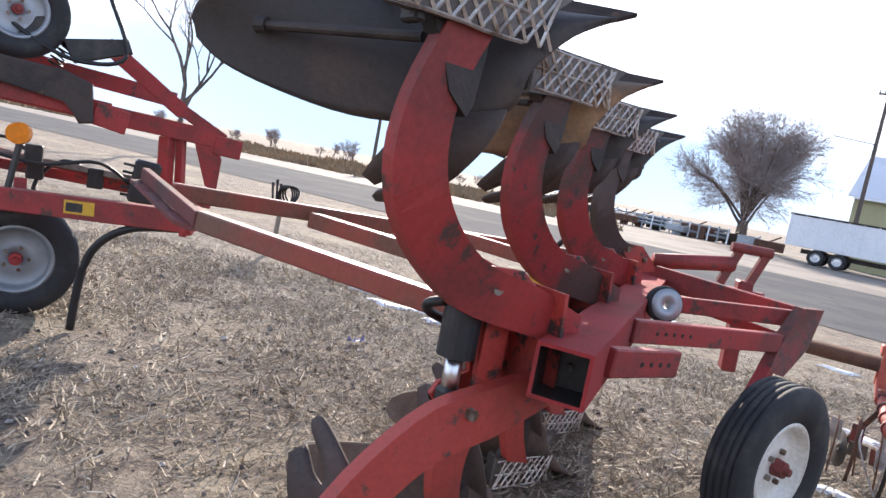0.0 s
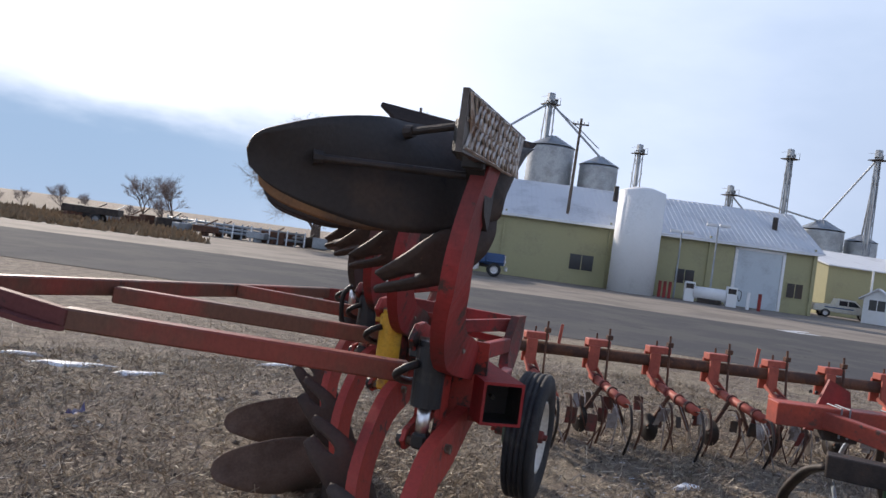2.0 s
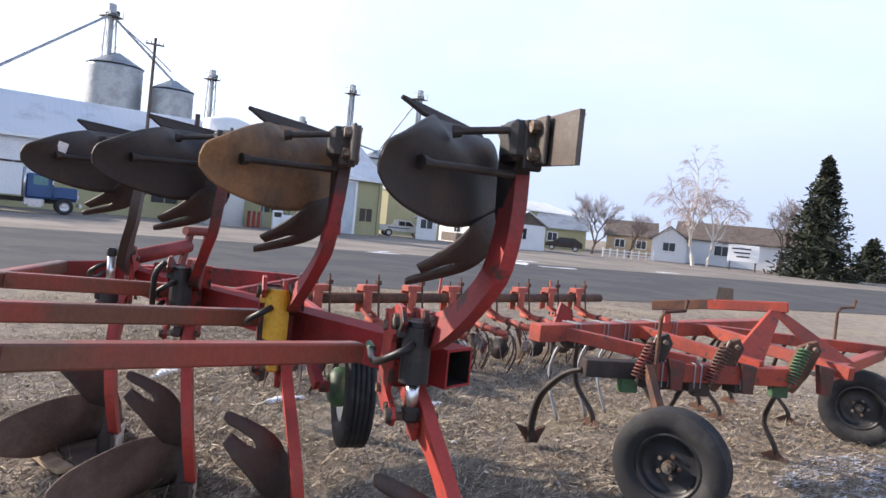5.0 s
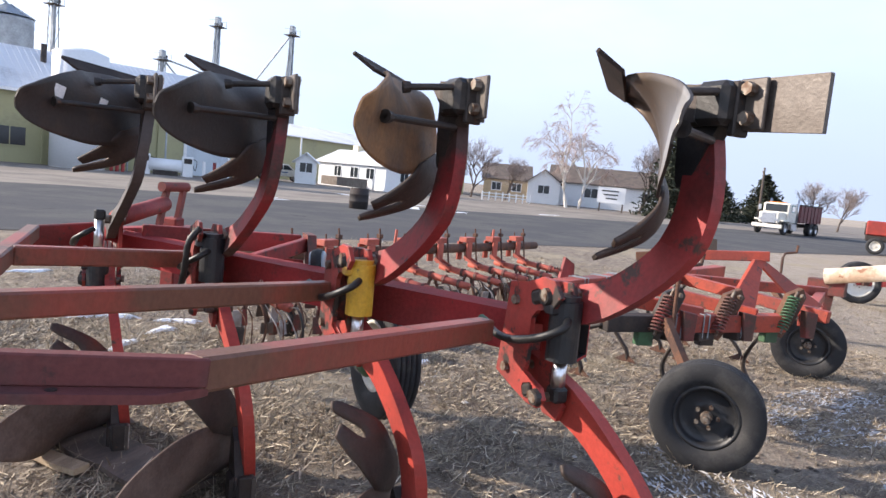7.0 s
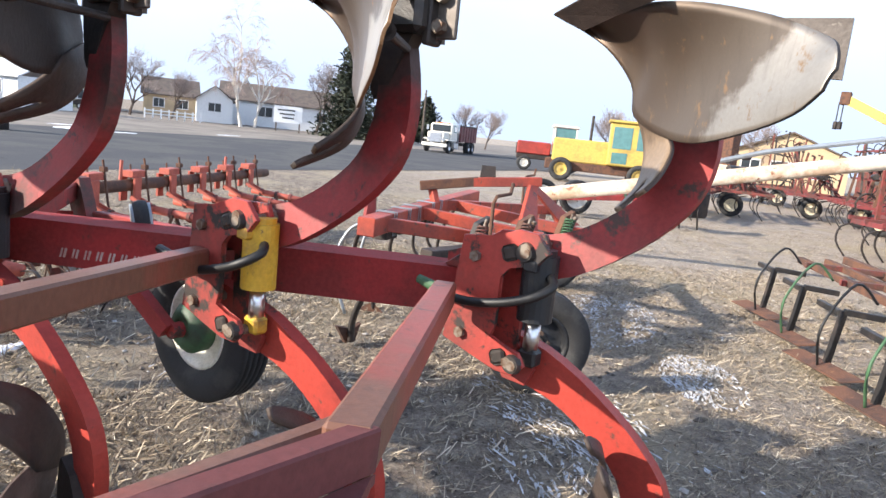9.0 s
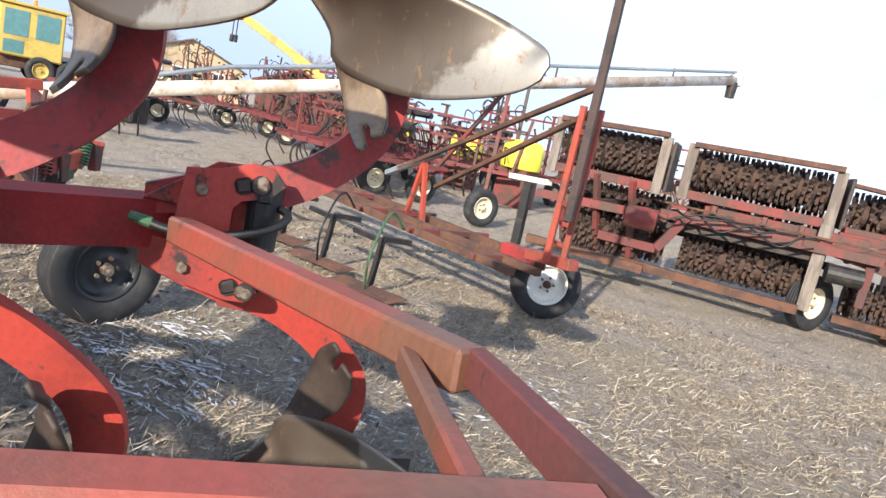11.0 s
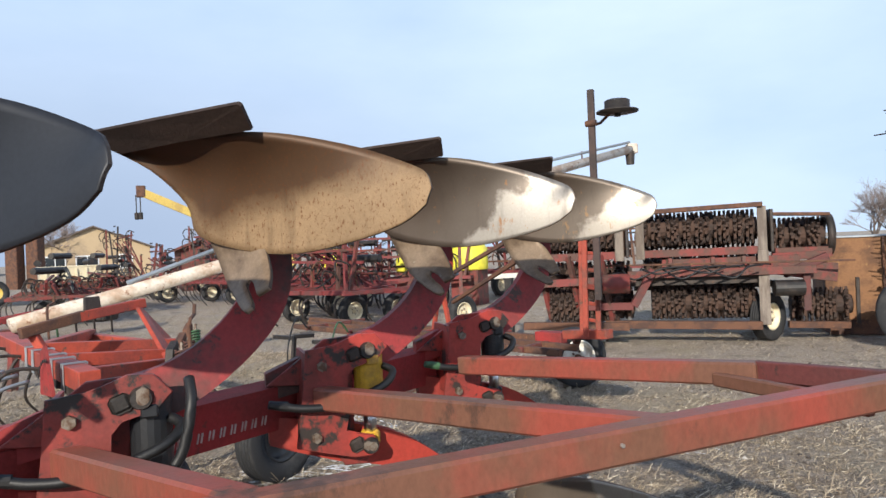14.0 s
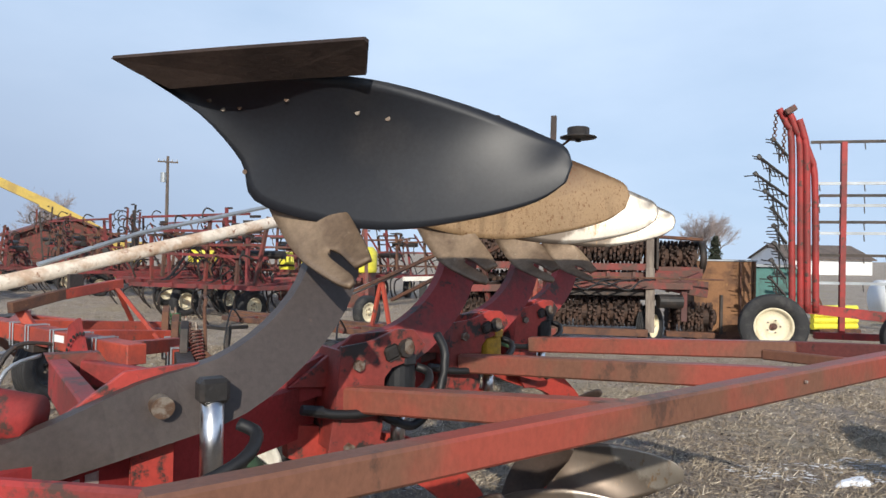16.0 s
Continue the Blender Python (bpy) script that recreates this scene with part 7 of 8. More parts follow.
def tractor(at, turn):
    ob = thing("red_tractor", "red farm tractor with a white roofed cab", "tractor", at, turn)
    part("hood", box(B(), (1.4, 0, 1.32), (2.0, 0.75, 0.75), None, 0.06), RED_LIT, ob)
    part("grille", box(B(), (2.42, 0, 1.25), (0.06, 0.6, 0.6)), FROG, ob)
    part("chassis", box(B(), (0.6, 0, 0.85), (3.6, 0.6, 0.4), None, 0.04), FROG, ob)
    cab = part("cab", box(B(), (-0.35, 0, 1.5), (1.3, 1.3, 0.7), None, 0.05), RED_LIT, ob)
    part("cab_glass", box(B(), (-0.35, 0, 2.2), (1.25, 1.28, 0.9), None, 0.02), TINT, cab)
    for x in (-0.98, 0.28):
        for s in (-1, 1):
            part("cab_post", beam(B(), (x, s * 0.64, 1.7), (x, s * 0.64, 2.72), 0.09, 0.09), WHITE, cab)
    part("roof", box(B(), (-0.35, 0, 2.72), (1.55, 1.5, 0.16), None, 0.05), WHITE, cab)
    for s in (-1, 1):
        wheel(ob, (-0.6, s * 0.95, 0.85), (0, s, 0), 0.85, 0.5, 0.5, WHITE, "rear_wheel", "", False)
        wheel(ob, (1.9, s * 0.75, 0.42), (0, s, 0), 0.42, 0.28, 0.24, WHITE, "front_wheel", "", False)
        part("fender", box(B(), (-0.6, s * 0.95, 1.75), (1.3, 0.45, 0.06), None, 0.02), RED_LIT, ob)
    return ob


tractor((38.2, -9.9, 0), 75)


def truck(name, at, turn, cabmat, boxmat, box_len, label, box_h=1.5, over=0.0):
    ob = thing(name, label, "truck", at, turn)
    part("hood", box(B(), (2.5, 0, 1.25), (1.5, 1.5, 0.85), None, 0.08), cabmat, ob)
    part("grille", box(B(), (3.28, 0, 1.22), (0.06, 1.0, 0.75), None, 0.01), CHROME, ob)
    part("bumper", box(B(), (3.42, 0, 0.62), (0.18, 2.2, 0.28), None, 0.03), WHITE if cabmat is WHITE else CHROME, ob)
    cab = part("cab", box(B(), (1.15, 0, 1.65), (1.5, 2.0, 1.5), None, 0.10), cabmat, ob)
    part("windscreen", box(B(), (1.915, 0, 2.02), (0.02, 1.6, 0.55)), GLASS, cab)
    for s in (-1, 1):
        part("window", box(B(), (1.2, s * 1.005, 2.0), (0.8, 0.02, 0.55)), TINT, cab)
        part("fender", box(B(), (2.55, s * 0.93, 1.06), (1.25, 0.34, 0.12), None, 0.04), cabmat, ob)
        part("headlight", cyl(B(), (3.30, s * 0.6, 1.12), (3.36, s * 0.6, 1.12), 0.11, 0.11, 14), CHROME, ob)
        part("fuel_tank", box(B(), (0.9, s * 0.95, 0.65), (1.1, 0.35, 0.45), None, 0.05), CHROME, ob)
        part("mirror", box(B(), (1.85, s * 1.25, 2.0), (0.06, 0.2, 0.4)), CHROME, cab)
        wheel(ob, (2.55, s * 0.95, 0.5), (0, s, 0), 0.5, 0.28, 0.28, CHROME, "front_wheel", "", False)
        for x in (-box_len + 0.9, -box_len + 2.1):
            wheel(ob, (x, s * 0.95, 0.5), (0, s, 0), 0.5, 0.5, 0.28, CHROME, "rear_wheel", "", False)
    part("marker_lamps", box(B(), (1.7, 0, 2.43), (0.12, 1.3, 0.07)), AMBER, cab)
    part("chassis", box(B(), (-box_len / 2 + 1.0, 0, 0.75), (box_len + 2.2, 0.9, 0.28)), FROG, ob)
    bed = part("bed", box(B(), (-(box_len + over) / 2 + 0.2, 0, 1.0 + box_h / 2), (box_len + over, 2.35, box_h), None, 0.03), boxmat, ob)
    for k in range(int((box_len + over) / 0.8) + 1):
        for s in (-1, 1):
            part("stake", box(B(), (-box_len - over + 0.3 + k * 0.8, s * 1.19, 1.0 + box_h / 2), (0.07, 0.06, box_h)), boxmat, bed)
    part("bed_rim", box(B(), (-(box_len + over) / 2 + 0.2, 0, 1.0 + box_h), (box_len + over + 0.05, 2.42, 0.12)), FROG, bed, "dark top rail")
    for s in (-1, 1):
        part("exhaust_stack", cyl(B(), (0.34, s * 1.02, 0.9), (0.34, s * 1.02, 2.75), 0.09, 0.09, 12), CHROME, ob, "chrome exhaust stack", True)
        part("step", box(B(), (0.95, s * 1.12, 0.42), (0.7, 0.12, 0.12)), CHROME, ob)
    return ob


truck("dump_truck", (57.5, -6.6, 0), 152, WHITE, MAROON, 5.0, "white cab truck with a maroon grain box", 1.35)
SPECK = material("white trailer paint with rust spots", (0.74, 0.75, 0.77), (0.70, 0.71, 0.73), (0.12, 0.08, 0.07), 0.45, 12, 0.5, 0.665, 0.5)
truck("grain_truck", (22.75, 44.9, 0), -28.5, BLUE, SPECK, 6.6, "blue cab truck with a white grain box", 2.0, 1.2)


def pickup(at, turn):
    """White pickup: cab with a sloping screen, open bed with a tailgate, bumpers."""
    ob = thing("parked_pickup", "white pickup parked by the olive shed", "pickup truck", at, turn)
    body = part("body", prism(B(), [(-2.7, -0.9, 0.5), (2.6, -0.9, 0.5), (2.68, -0.9, 0.95), (1.35, -0.9, 1.12), (0.65, -0.9, 1.75), (-0.75, -0.9, 1.8), (-0.9, -0.9, 1.15), (-2.72, -0.9, 1.12)], (0, 1.8, 0), 0.06), WHITE, ob)
    part("bed_floor", box(B(), (-1.8, 0, 1.14), (1.6, 1.5, 0.02)), FROG, body)
    for s in (-1, 1):
        for x0, x1, x2, x3 in ((-0.65, 0.05, 0.05, -0.62), (0.12, 1.1, 0.6, 0.12)):
            part("window", prism(B(), [(x0, s * 0.905, 1.18), (x1, s * 0.905, 1.18), (x2, s * 0.905, 1.62), (x3, s * 0.905, 1.64)], (0, s * 0.01, 0)), GLASS, body)
        part("side_stripe", box(B(), (-0.6, s * 0.905, 0.92), (2.4, 0.012, 0.1)), BLUE, body)
        part("headlight", box(B(), (2.64, s * 0.65, 0.85), (0.06, 0.35, 0.16), None, 0.02), CHROME, body)
        for x in (-1.65, 1.75):
            wheel(ob, (x, s * 0.82, 0.38), (0, s, 0), 0.38, 0.24, 0.22, CHROME, "wheel", "", False)
    part("windscreen", prism(B(), [(1.32, -0.78, 1.15), (1.32, 0.78, 1.15), (0.72, 0.72, 1.69), (0.72, -0.72, 1.69)], (0.02, 0, 0.02)), GLASS, body)
    part("bumper", box(B(), (2.7, 0, 0.6), (0.14, 1.7, 0.22), None, 0.03), BLACK, ob)
    return ob


def car(at, turn, mat, label):
    ob = thing("parked_car", label, "car", at, turn)
    bm = B()
    prism(bm, [(-2.2, -0.85, 0.45), (2.2, -0.85, 0.45), (2.25, -0.85, 0.85), (1.3, -0.85, 1.0), (0.6, -0.85, 1.6), (-1.2, -0.85, 1.62), (-2.2, -0.85, 1.05)], (0, 1.7, 0), 0.06)
    body = part("body", bm, mat, ob)
    for s in (-1, 1):
        part("window", prism(B(), [(-1.1, s * 0.865, 1.08), (1.05, s * 0.865, 1.08), (0.55, s * 0.865, 1.5), (-1.05, s * 0.865, 1.52)], (0, s * 0.01, 0)), GLASS, body)
        for x in (-1.4, 1.4):
            wheel(ob, (x, s * 0.8, 0.33), (0, s, 0), 0.33, 0.22, 0.2, CHROME, "wheel", "", False)
    return ob


pickup((60.4, 40.4, 0), -42)
car((78.0, 28.2, 0.0), 109, FROG, "dark car parked beyond the white office")

# crane boom
crane = thing("boom_crane", "yellow telescopic crane boom with hanging hooks", "crane", (35.2, -31.7, 0), 0)
part("boom", beam(B(), (0, 0, 4.4), (3.0, 3.0, 6.4), 0.5, 0.55), MACHINE, crane)
part("boom_base", beam(B(), (-2.6, -2.4, 2.4), (0.2, 0.2, 4.5), 0.65, 0.7), MACHINE, crane)
part("boom_head", box(B(), (3.1, 3.1, 6.5), (0.6, 0.6, 0.8), pose(0, 0, 0, 0, 0, 45), 0.05), RUST, crane)
for k in range(2):
    part("cable", sweep(B(), [(3.2 + 0.4 * k, 3.1, 6.3), (3.2 + 0.4 * k, 3.1, 4.9)], 0.04, 5), FROG, crane)
    part("hook", box(B(), (3.2 + 0.4 * k, 3.1, 4.8), (0.25, 0.25, 0.5), None, 0.05), FROG, crane)
part("carrier", box(B(), (-2.5, -2.4, 1.3), (5, 2.4, 1.4), pose(0, 0, 0, 0, 0, 45), 0.1), MACHINE, crane)
for k in range(4):
    part("wheel", cyl(B(), (-4.0 + k * 1.0 - 0.2, -2.2 + k * 1.0 + 0.6 - 1.9 + 0.8, 0.5), (-4.0 + k * 1.0 + 0.1, -2.2 + k * 1.0 + 0.3 - 1.9 + 0.8, 0.5), 0.5, 0.5, 18), RUBBER, crane)


# ---- buildings
def wall_box(ob, x0, x1, y0, y1, z, mat, name="wall"):
    return part(name, box(B(), ((x0 + x1) / 2, (y0 + y1) / 2, z / 2 - 0.1), (x1 - x0, y1 - y0, z + 0.2)), mat, ob)


def gable(ob, x0, x1, y0, y1, z, rise_, mat, endmat, over=0.4, ribs=0.9):
    """Ridge along x, with eaves, end triangles and standing ribs."""
    ym = (y0 + y1) / 2
    for s, ye in ((-1, y0 - over), (1, y1 + over)):
        zz = z - rise_ * over / (ym - y0)
        pr = prism(B(), [(x0 - over, ye, zz), (x1 + over, ye, zz), (x1 + over, ym, z + rise_), (x0 - over, ym, z + rise_)], (0, 0, 0.12))
        rf = part("roof", pr, mat, ob)
        if ribs:
            n = int((x1 - x0) / ribs)
            bm = B()
            for k in range(n + 1):
                x = x0 + (x1 - x0) * k / n
                beam(bm, (x, ye, zz + 0.13), (x, ym, z + rise_ + 0.13), 0.05, 0.05)
            part("roof_rib", bm, mat, rf)["kind"] = "stuff"
    for x, d in ((x0, -0.05), (x1 - 0.05, 0.05)):
        part("gable_wall", prism(B(), [(x, y0, z), (x, y1, z), (x, ym, z + rise_)], (0.05, 0, 0)), endmat, ob)


def window(ob, c, w, h, axis, frame_mat=WHITEWALL):
    """A dark pane in a frame; axis 0: in a wall along y, 1: in a wall along x."""
    s = (0.08, w + 0.2, h + 0.2) if axis == 0 else (w + 0.2, 0.08, h + 0.2)
    fr = part("window", box(B(), c, s), frame_mat, ob)
    s2 = (0.12, w, h) if axis == 0 else (w, 0.12, h)
    part("pane", box(B(), c, s2), GLASS, fr)
    s3 = (0.14, 0.06, h) if axis == 0 else (0.06, 0.14, h)
    part("mullion", box(B(), c, s3), frame_mat, fr)
    return fr


# olive shed: front wall from left end to the corner by the door; local x along the wall, +y away
shed = thing("olive_shed", "olive yellow metal shed with a white ribbed roof", "shed", (21.9, 55.3, 0), -28)
SL_ = 35.6
wall_box(shed, 0, SL_, 0, 13, 5.4, WALLPAINT)
gable(shed, 0, SL_, 0, 13, 5.4, 3.5, ROOF, WALLPAINT, 0.4, 0.45)
dr = part("door", box(B(), (30.8, -0.04, 2.4), (3.7, 0.1, 4.8)), DOORGREY, shed, "pale grey sliding door")
for x in (28.8, 32.8):
    part("door_trim", box(B(), (x, -0.06, 2.5), (0.25, 0.14, 5.0)), WHITEWALL, dr)
part("door_trim", box(B(), (30.8, -0.06, 4.9), (4.2, 0.14, 0.22)), WHITEWALL, dr)
window(shed, (15.9, -0.03, 1.9), 2.0, 1.3, 1, WALLPAINT)
window(shed, (24.7, -0.03, 1.9), 1.6, 1.2, 1, WALLPAINT)
window(shed, (34.0, -0.03, 1.9), 1.3, 1.2, 1, WALLPAINT)
part("white_panel", box(B(), (5.0, -0.05, 3.7), (4.4, 0.1, 3.3)), SPECK, shed, "white panel with rust streaks")
for x in (9, 18, 26.5, 35.3):
    part("downpipe", box(B(), (x, -0.1, 2.8), (0.15, 0.15, 5.6)), WALLPAINT, shed)
part("roof_vent", cyl(B(), (19.0, 4.5, 7.6), (19.0, 4.5, 9.3), 0.22, 0.22, 12), FROG, shed)
part("roof_vent", cyl(B(), (33.0, 3.0, 6.8), (33.0, 3.0, 8.2), 0.22, 0.22, 12), FROG, shed)
part("gutter", beam(B(), (0, -0.46, 5.12), (SL_, -0.46, 5.12), 0.14, 0.12), WHITEWALL, shed)
wt = thing("white_storage_tank", "tall white upright storage tank before the shed", "tank", (38.1, 43.8, 0))
part("shell", lathe(B(), [(0.01, -0.1), (1.85, -0.1), (1.85, 8.2), (0.9, 8.55), (0.01, 8.62)], (0, 0, 0), (0, 0, 1), 36), WHITEWALL, wt, "", True)
part("ladder", box(B(), (1.9, -0.3, 4.2), (0.08, 0.4, 8.2)), GALV, wt)
long_ = thing("long_shed", "long olive shed with a wide white roof", "shed", (66.0, 46.2, 0), -14)
wall_box(long_, 0, 44, 0, 16, 5.15, WALLPAINT)
gable(long_, 0, 44, 0, 16, 5.15, 1.9, ROOF, WALLPAINT, 0.4, 1.2)



def silo(x, y, r, h, mat=GALV):
    ob = thing("grain_silo", "galvanised grain silo with a cone roof", "silo", (x, y, 0), group="grain silos")
    prof = [(0.01, -0.1), (r, -0.1)]
    n = int(h / 0.8)
    for k in range(n + 1):
        prof += [(r, h * k / (n + 0.5)), (r * 1.015, h * (k + 0.3) / (n + 0.5))]
    part("shell", lathe(B(), prof + [(0.01, h)], (0, 0, 0), (0, 0, 1), 32), mat, ob, "", True)
    part("cone_roof", lathe(B(), [(0.01, h), (r * 1.05, h), (r * 0.12, h + r * 0.5), (0.01, h + r * 0.5)], (0, 0, 0), (0, 0, 1), 32), mat, ob)
    for k in range(8):
        a = k * math.pi / 4
        part("roof_rib", beam(B(), (r * math.cos(a), r * math.sin(a), h + 0.05), (r * 0.12 * math.cos(a), r * 0.12 * math.sin(a), h + r * 0.5 + 0.03), 0.08, 0.08), mat, ob)
    return ob


silo(47.05, 71.1, 2.8, 15.6)
silo(51.8, 67.5, 2.3, 13.9)
silo(92.0, 66.0, 3.0, 11.4)
silo(96.8, 63.0, 2.1, 10.4)


def tower(x, y, z, lean=None, n=6, w=0.7):
    ob = thing("elevator_tower", "grey grain elevator leg tower with a head house", "tower", (x, y, 0), group="elevator towers")
    for sx in (-1, 1):
        for sy in (-1, 1):
            part("tower_leg", beam(B(), (sx * w, sy * w, -0.1), (sx * w * 0.55, sy * w * 0.55, z), 0.12, 0.12), GALV, ob)
    for k in range(n):
        a, b = z * k / n, z * (k + 1) / n
        part("brace", beam(B(), (-w * 0.8, -w * 0.8, a), (w * 0.8, -w * 0.8, b), 0.06, 0.06), GALV, ob)
        part("brace", beam(B(), (-w * 0.8, w * 0.8, b), (-w * 0.8, -w * 0.8, a), 0.06, 0.06), GALV, ob)
    part("lift_leg", box(B(), (0, 0, z / 2), (0.5, 0.35, z)), GALV, ob)
    part("head_house", box(B(), (0, 0, z + 0.4), (0.9, 0.7, 1.1), None, 0.12), GALV, ob)
    part("drive_motor", box(B(), (0.75, 0.1, z + 0.1), (0.6, 0.4, 0.5), None, 0.06), FROG, ob)
    part("platform", box(B(), (0, 0, z - 0.5), (1.8, 1.8, 0.1)), FROG, ob)
    for sx in (-0.85, 0.85):
        part("guard_rail", beam(B(), (sx, -0.85, z + 0.4), (sx, 0.85, z + 0.4), 0.05, 0.05), GALV, ob)
        part("guard_post", beam(B(), (sx, -0.85, z - 0.5), (sx, -0.85, z + 0.4), 0.05, 0.05), GALV, ob)
    for q in lean or ():
        part("spout", cyl(B(), (0, 0, z - 0.2), (q[0] - x, q[1] - y, q[2]), 0.13, 0.13, 10), GALV, ob)
    return ob


tower(46.5, 71.8, 21.4, [(26.5, 60.2, 8.9), (51.8, 67.5, 15.0)])
tower(71.7, 83.5, 20.6)
tower(86.0, 68.0, 21.4, None, 8, 0.45)
tower(80.8, 73.2, 15.4, [(92.0, 66.0, 12.6), (83.5, 71.0, 11.5)], 6, 0.55)
tower(92.2, 59.2, 21.8, [(92, 66, 13.0), (96.8, 63, 11.5), (96.0, 62.0, 11.2)], 8, 0.4)


def house(name, at, turn, lx, ly, h, rise_, wmat, rmat, label, wins=(), ridge_ribs=0, gmat=None):
    ob = thing(name, label, "house", at, turn)
    wall_box(ob, 0, lx, 0, ly, h, wmat)
    gable(ob, 0, lx, 0, ly, h, rise_, rmat, gmat or wmat, 0.35, ridge_ribs)
    for c, w, hh, ax in wins:
        window(ob, c, w, hh, ax)
    return ob


office = house("white_office", (66.5, 26.5, 0.05), 67, 10.4, 6.0, 2.5, 1.3, WHITEWALL, ROOF, "low white office building with a pale roof and dark gable",
               (((2.2, 6.02, 1.55), 1.1, 1.0, 1), ((4.6, 6.02, 1.55), 1.1, 1.0, 1), ((7.2, 6.02, 1.55), 1.0, 1.0, 1), ((-0.02, 3.4, 1.55), 1.1, 1.1, 0)), 0, SHINGLE)
part("roof_unit", box(B(), (7.6, 3.0, 4.0), (0.9, 0.9, 0.9), None, 0.04), CREAM, office, "cream rooftop cooler")
part("porch_rail", box(B(), (4.6, 7.4, 0.5), (7.0, 0.08, 0.9)), GREYWOOD, office)
kiosk = house("white_kiosk", (59.6, 35.85, 0.05), 25, 2.0, 2.0, 2.2, 0.75, WHITEWALL, ROOF, "small white scale kiosk with a pointed roof", (((-0.02, 0.95, 1.55), 1.2, 0.9, 0),))
part("door_panel", box(B(), (-0.03, 0.95, 0.6), (0.04, 1.0, 1.0), None, 0.01), WHITEWALL, kiosk)
part("stack", cyl(B(), (1.4, 1.7, 0.0), (1.4, 1.7, 4.6), 0.09, 0.09, 10), WHITEWALL, kiosk, "white pipe beside the kiosk")
house("white_cottage", (79.7, 14.3, 0.2), 11, 7, 3.8, 2.4, 1.4, WHITEWALL, SHINGLE, "white cottage with a dark roof and a gable to the road", (((-0.02, 1.9, 1.5), 1.3, 0.9, 0),))
house("long_house", (85.2, 16.4, 0.2), -84, 17, 8, 2.8, 2.0, WHITEWALL, SHINGLE, "white house with a grey brown roof behind birches", (((5.2, -0.02, 1.6), 1.6, 1.1, 1), ((8, -0.02, 1.6), 1.6, 1.1, 1), ((12, -0.02, 1.6), 1.2, 1.1, 1)))
house("grey_roof_house", (84.6, 34.2, 0), -70.7, 6.4, 7, 2.8, 1.7, WALLPAINT, GALV, "olive house with a grey roof beyond the office", (((2.0, -0.02, 1.6), 1.2, 1.0, 1),))
house("brown_house", (90.3, 26.4, 0), -76.5, 6.4, 8, 2.7, 2.0, TAN, SHINGLE, "tan house with a brown roof among bare trees", (((1.8, -0.02, 1.6), 1.2, 1.0, 1), ((4.6, -0.02, 1.6), 1.2, 1.0, 1)))
house("tan_workshop", (48.2, -38.28, 0), -34, 10, 9.0, 2.9, 1.8, TAN, SHINGLE, "tan workshop with a brown shingle roof", (((-0.02, 2.0, 1.7), 0.9, 1.1, 0), ((-0.02, 5.0, 1.6), 1.6, 1.2, 0), ((-0.02, 7.4, 1.6), 1.4, 1.2, 0)))
house("brown_roof_house", (-31.0, -90.0, 0), 14, 10, 9, 1.8, 1.6, WHITEWALL, SHINGLE, "white house with a brown roof beyond the yard", (((3, 8.02, 1.5), 1.5, 1.0, 1), ((8, 8.02, 1.5), 1.5, 1.0, 1)))
house("red_shed", (24, -23.5, 0), -42, 8, 4, 2.2, 0.8, RUSTRED, RUSTRED, "low rusty red shed", ())
solid("notice_board", box(B(), (0, 0, 1.75), (0.1, 2.9, 1.7), None, 0.01), WHITEWALL, "large white notice board on posts", "sign", (73.1, 7.8, 0), 0)
for y in (6.6, 9.0):
    solid("sign_post", beam(B(), (0, 0, -0.1), (0, 0, 2.7), 0.14, 0.14), POLE, "dark wooden post of the notice board", "post", (73.25, y, 0), 0, "sign posts")
bm = B()
for k in range(3):
    box(bm, (-0.06, 0.2 - 0.1 * k, 2.2 - 0.4 * k), (0.01, 1.8 - 0.3 * k, 0.14))
solid("board_lettering", bm, BLACK, "dark lettering bars on the notice board", "lettering", (73.1, 7.8, 0), 0, "", "stuff")
# rail fence
for k in range(8):
    solid("fence_post", box(B(), (0, 0, 0.4), (0.12, 0.12, 1.0)), WHITEWALL, "white rail fence post", "fence", (71.6 + 0.22 * k, 21.6 - 0.72 * k, 0.05), 0, "rail fence posts")
for z in (0.75, 0.42):
    solid("fence_rail", beam(B(), (71.6, 21.6, z), (73.14, 16.56, z), 0.06, 0.1), WHITEWALL, "white fence rail between posts", "fence")
# drum by the road, pumps, bollards
drum = solid("burnt_drum", lathe(B(), [(0.01, -0.03), (0.43, -0.03), (0.44, 0.3), (0.46, 0.32), (0.44, 0.34), (0.44, 0.62), (0.46, 0.64), (0.44, 0.66), (0.43, 0.92), (0.38, 0.92), (0.36, 0.1), (0.01, 0.1)], (0, 0, 0), (0, 0, 1), 24), CHARRED, "dark burnt steel drum by the road", "drum", (27.1, 15.95, 0), 0, "", "", True)
for k, (x, y) in enumerate(((39.5, 42.0), (39.75, 41.7), (40.0, 41.4), (44.15, 37.35), (44.6, 36.7))):
    solid("bollard", cyl(B(), (0, 0, -0.1), (0, 0, 1.3), 0.13, 0.13, 12), RED if k != 3 else WHITEWALL, "painted steel bollard by the fuel pumps", "bollard", (x, y, 0), 0, "bollards")
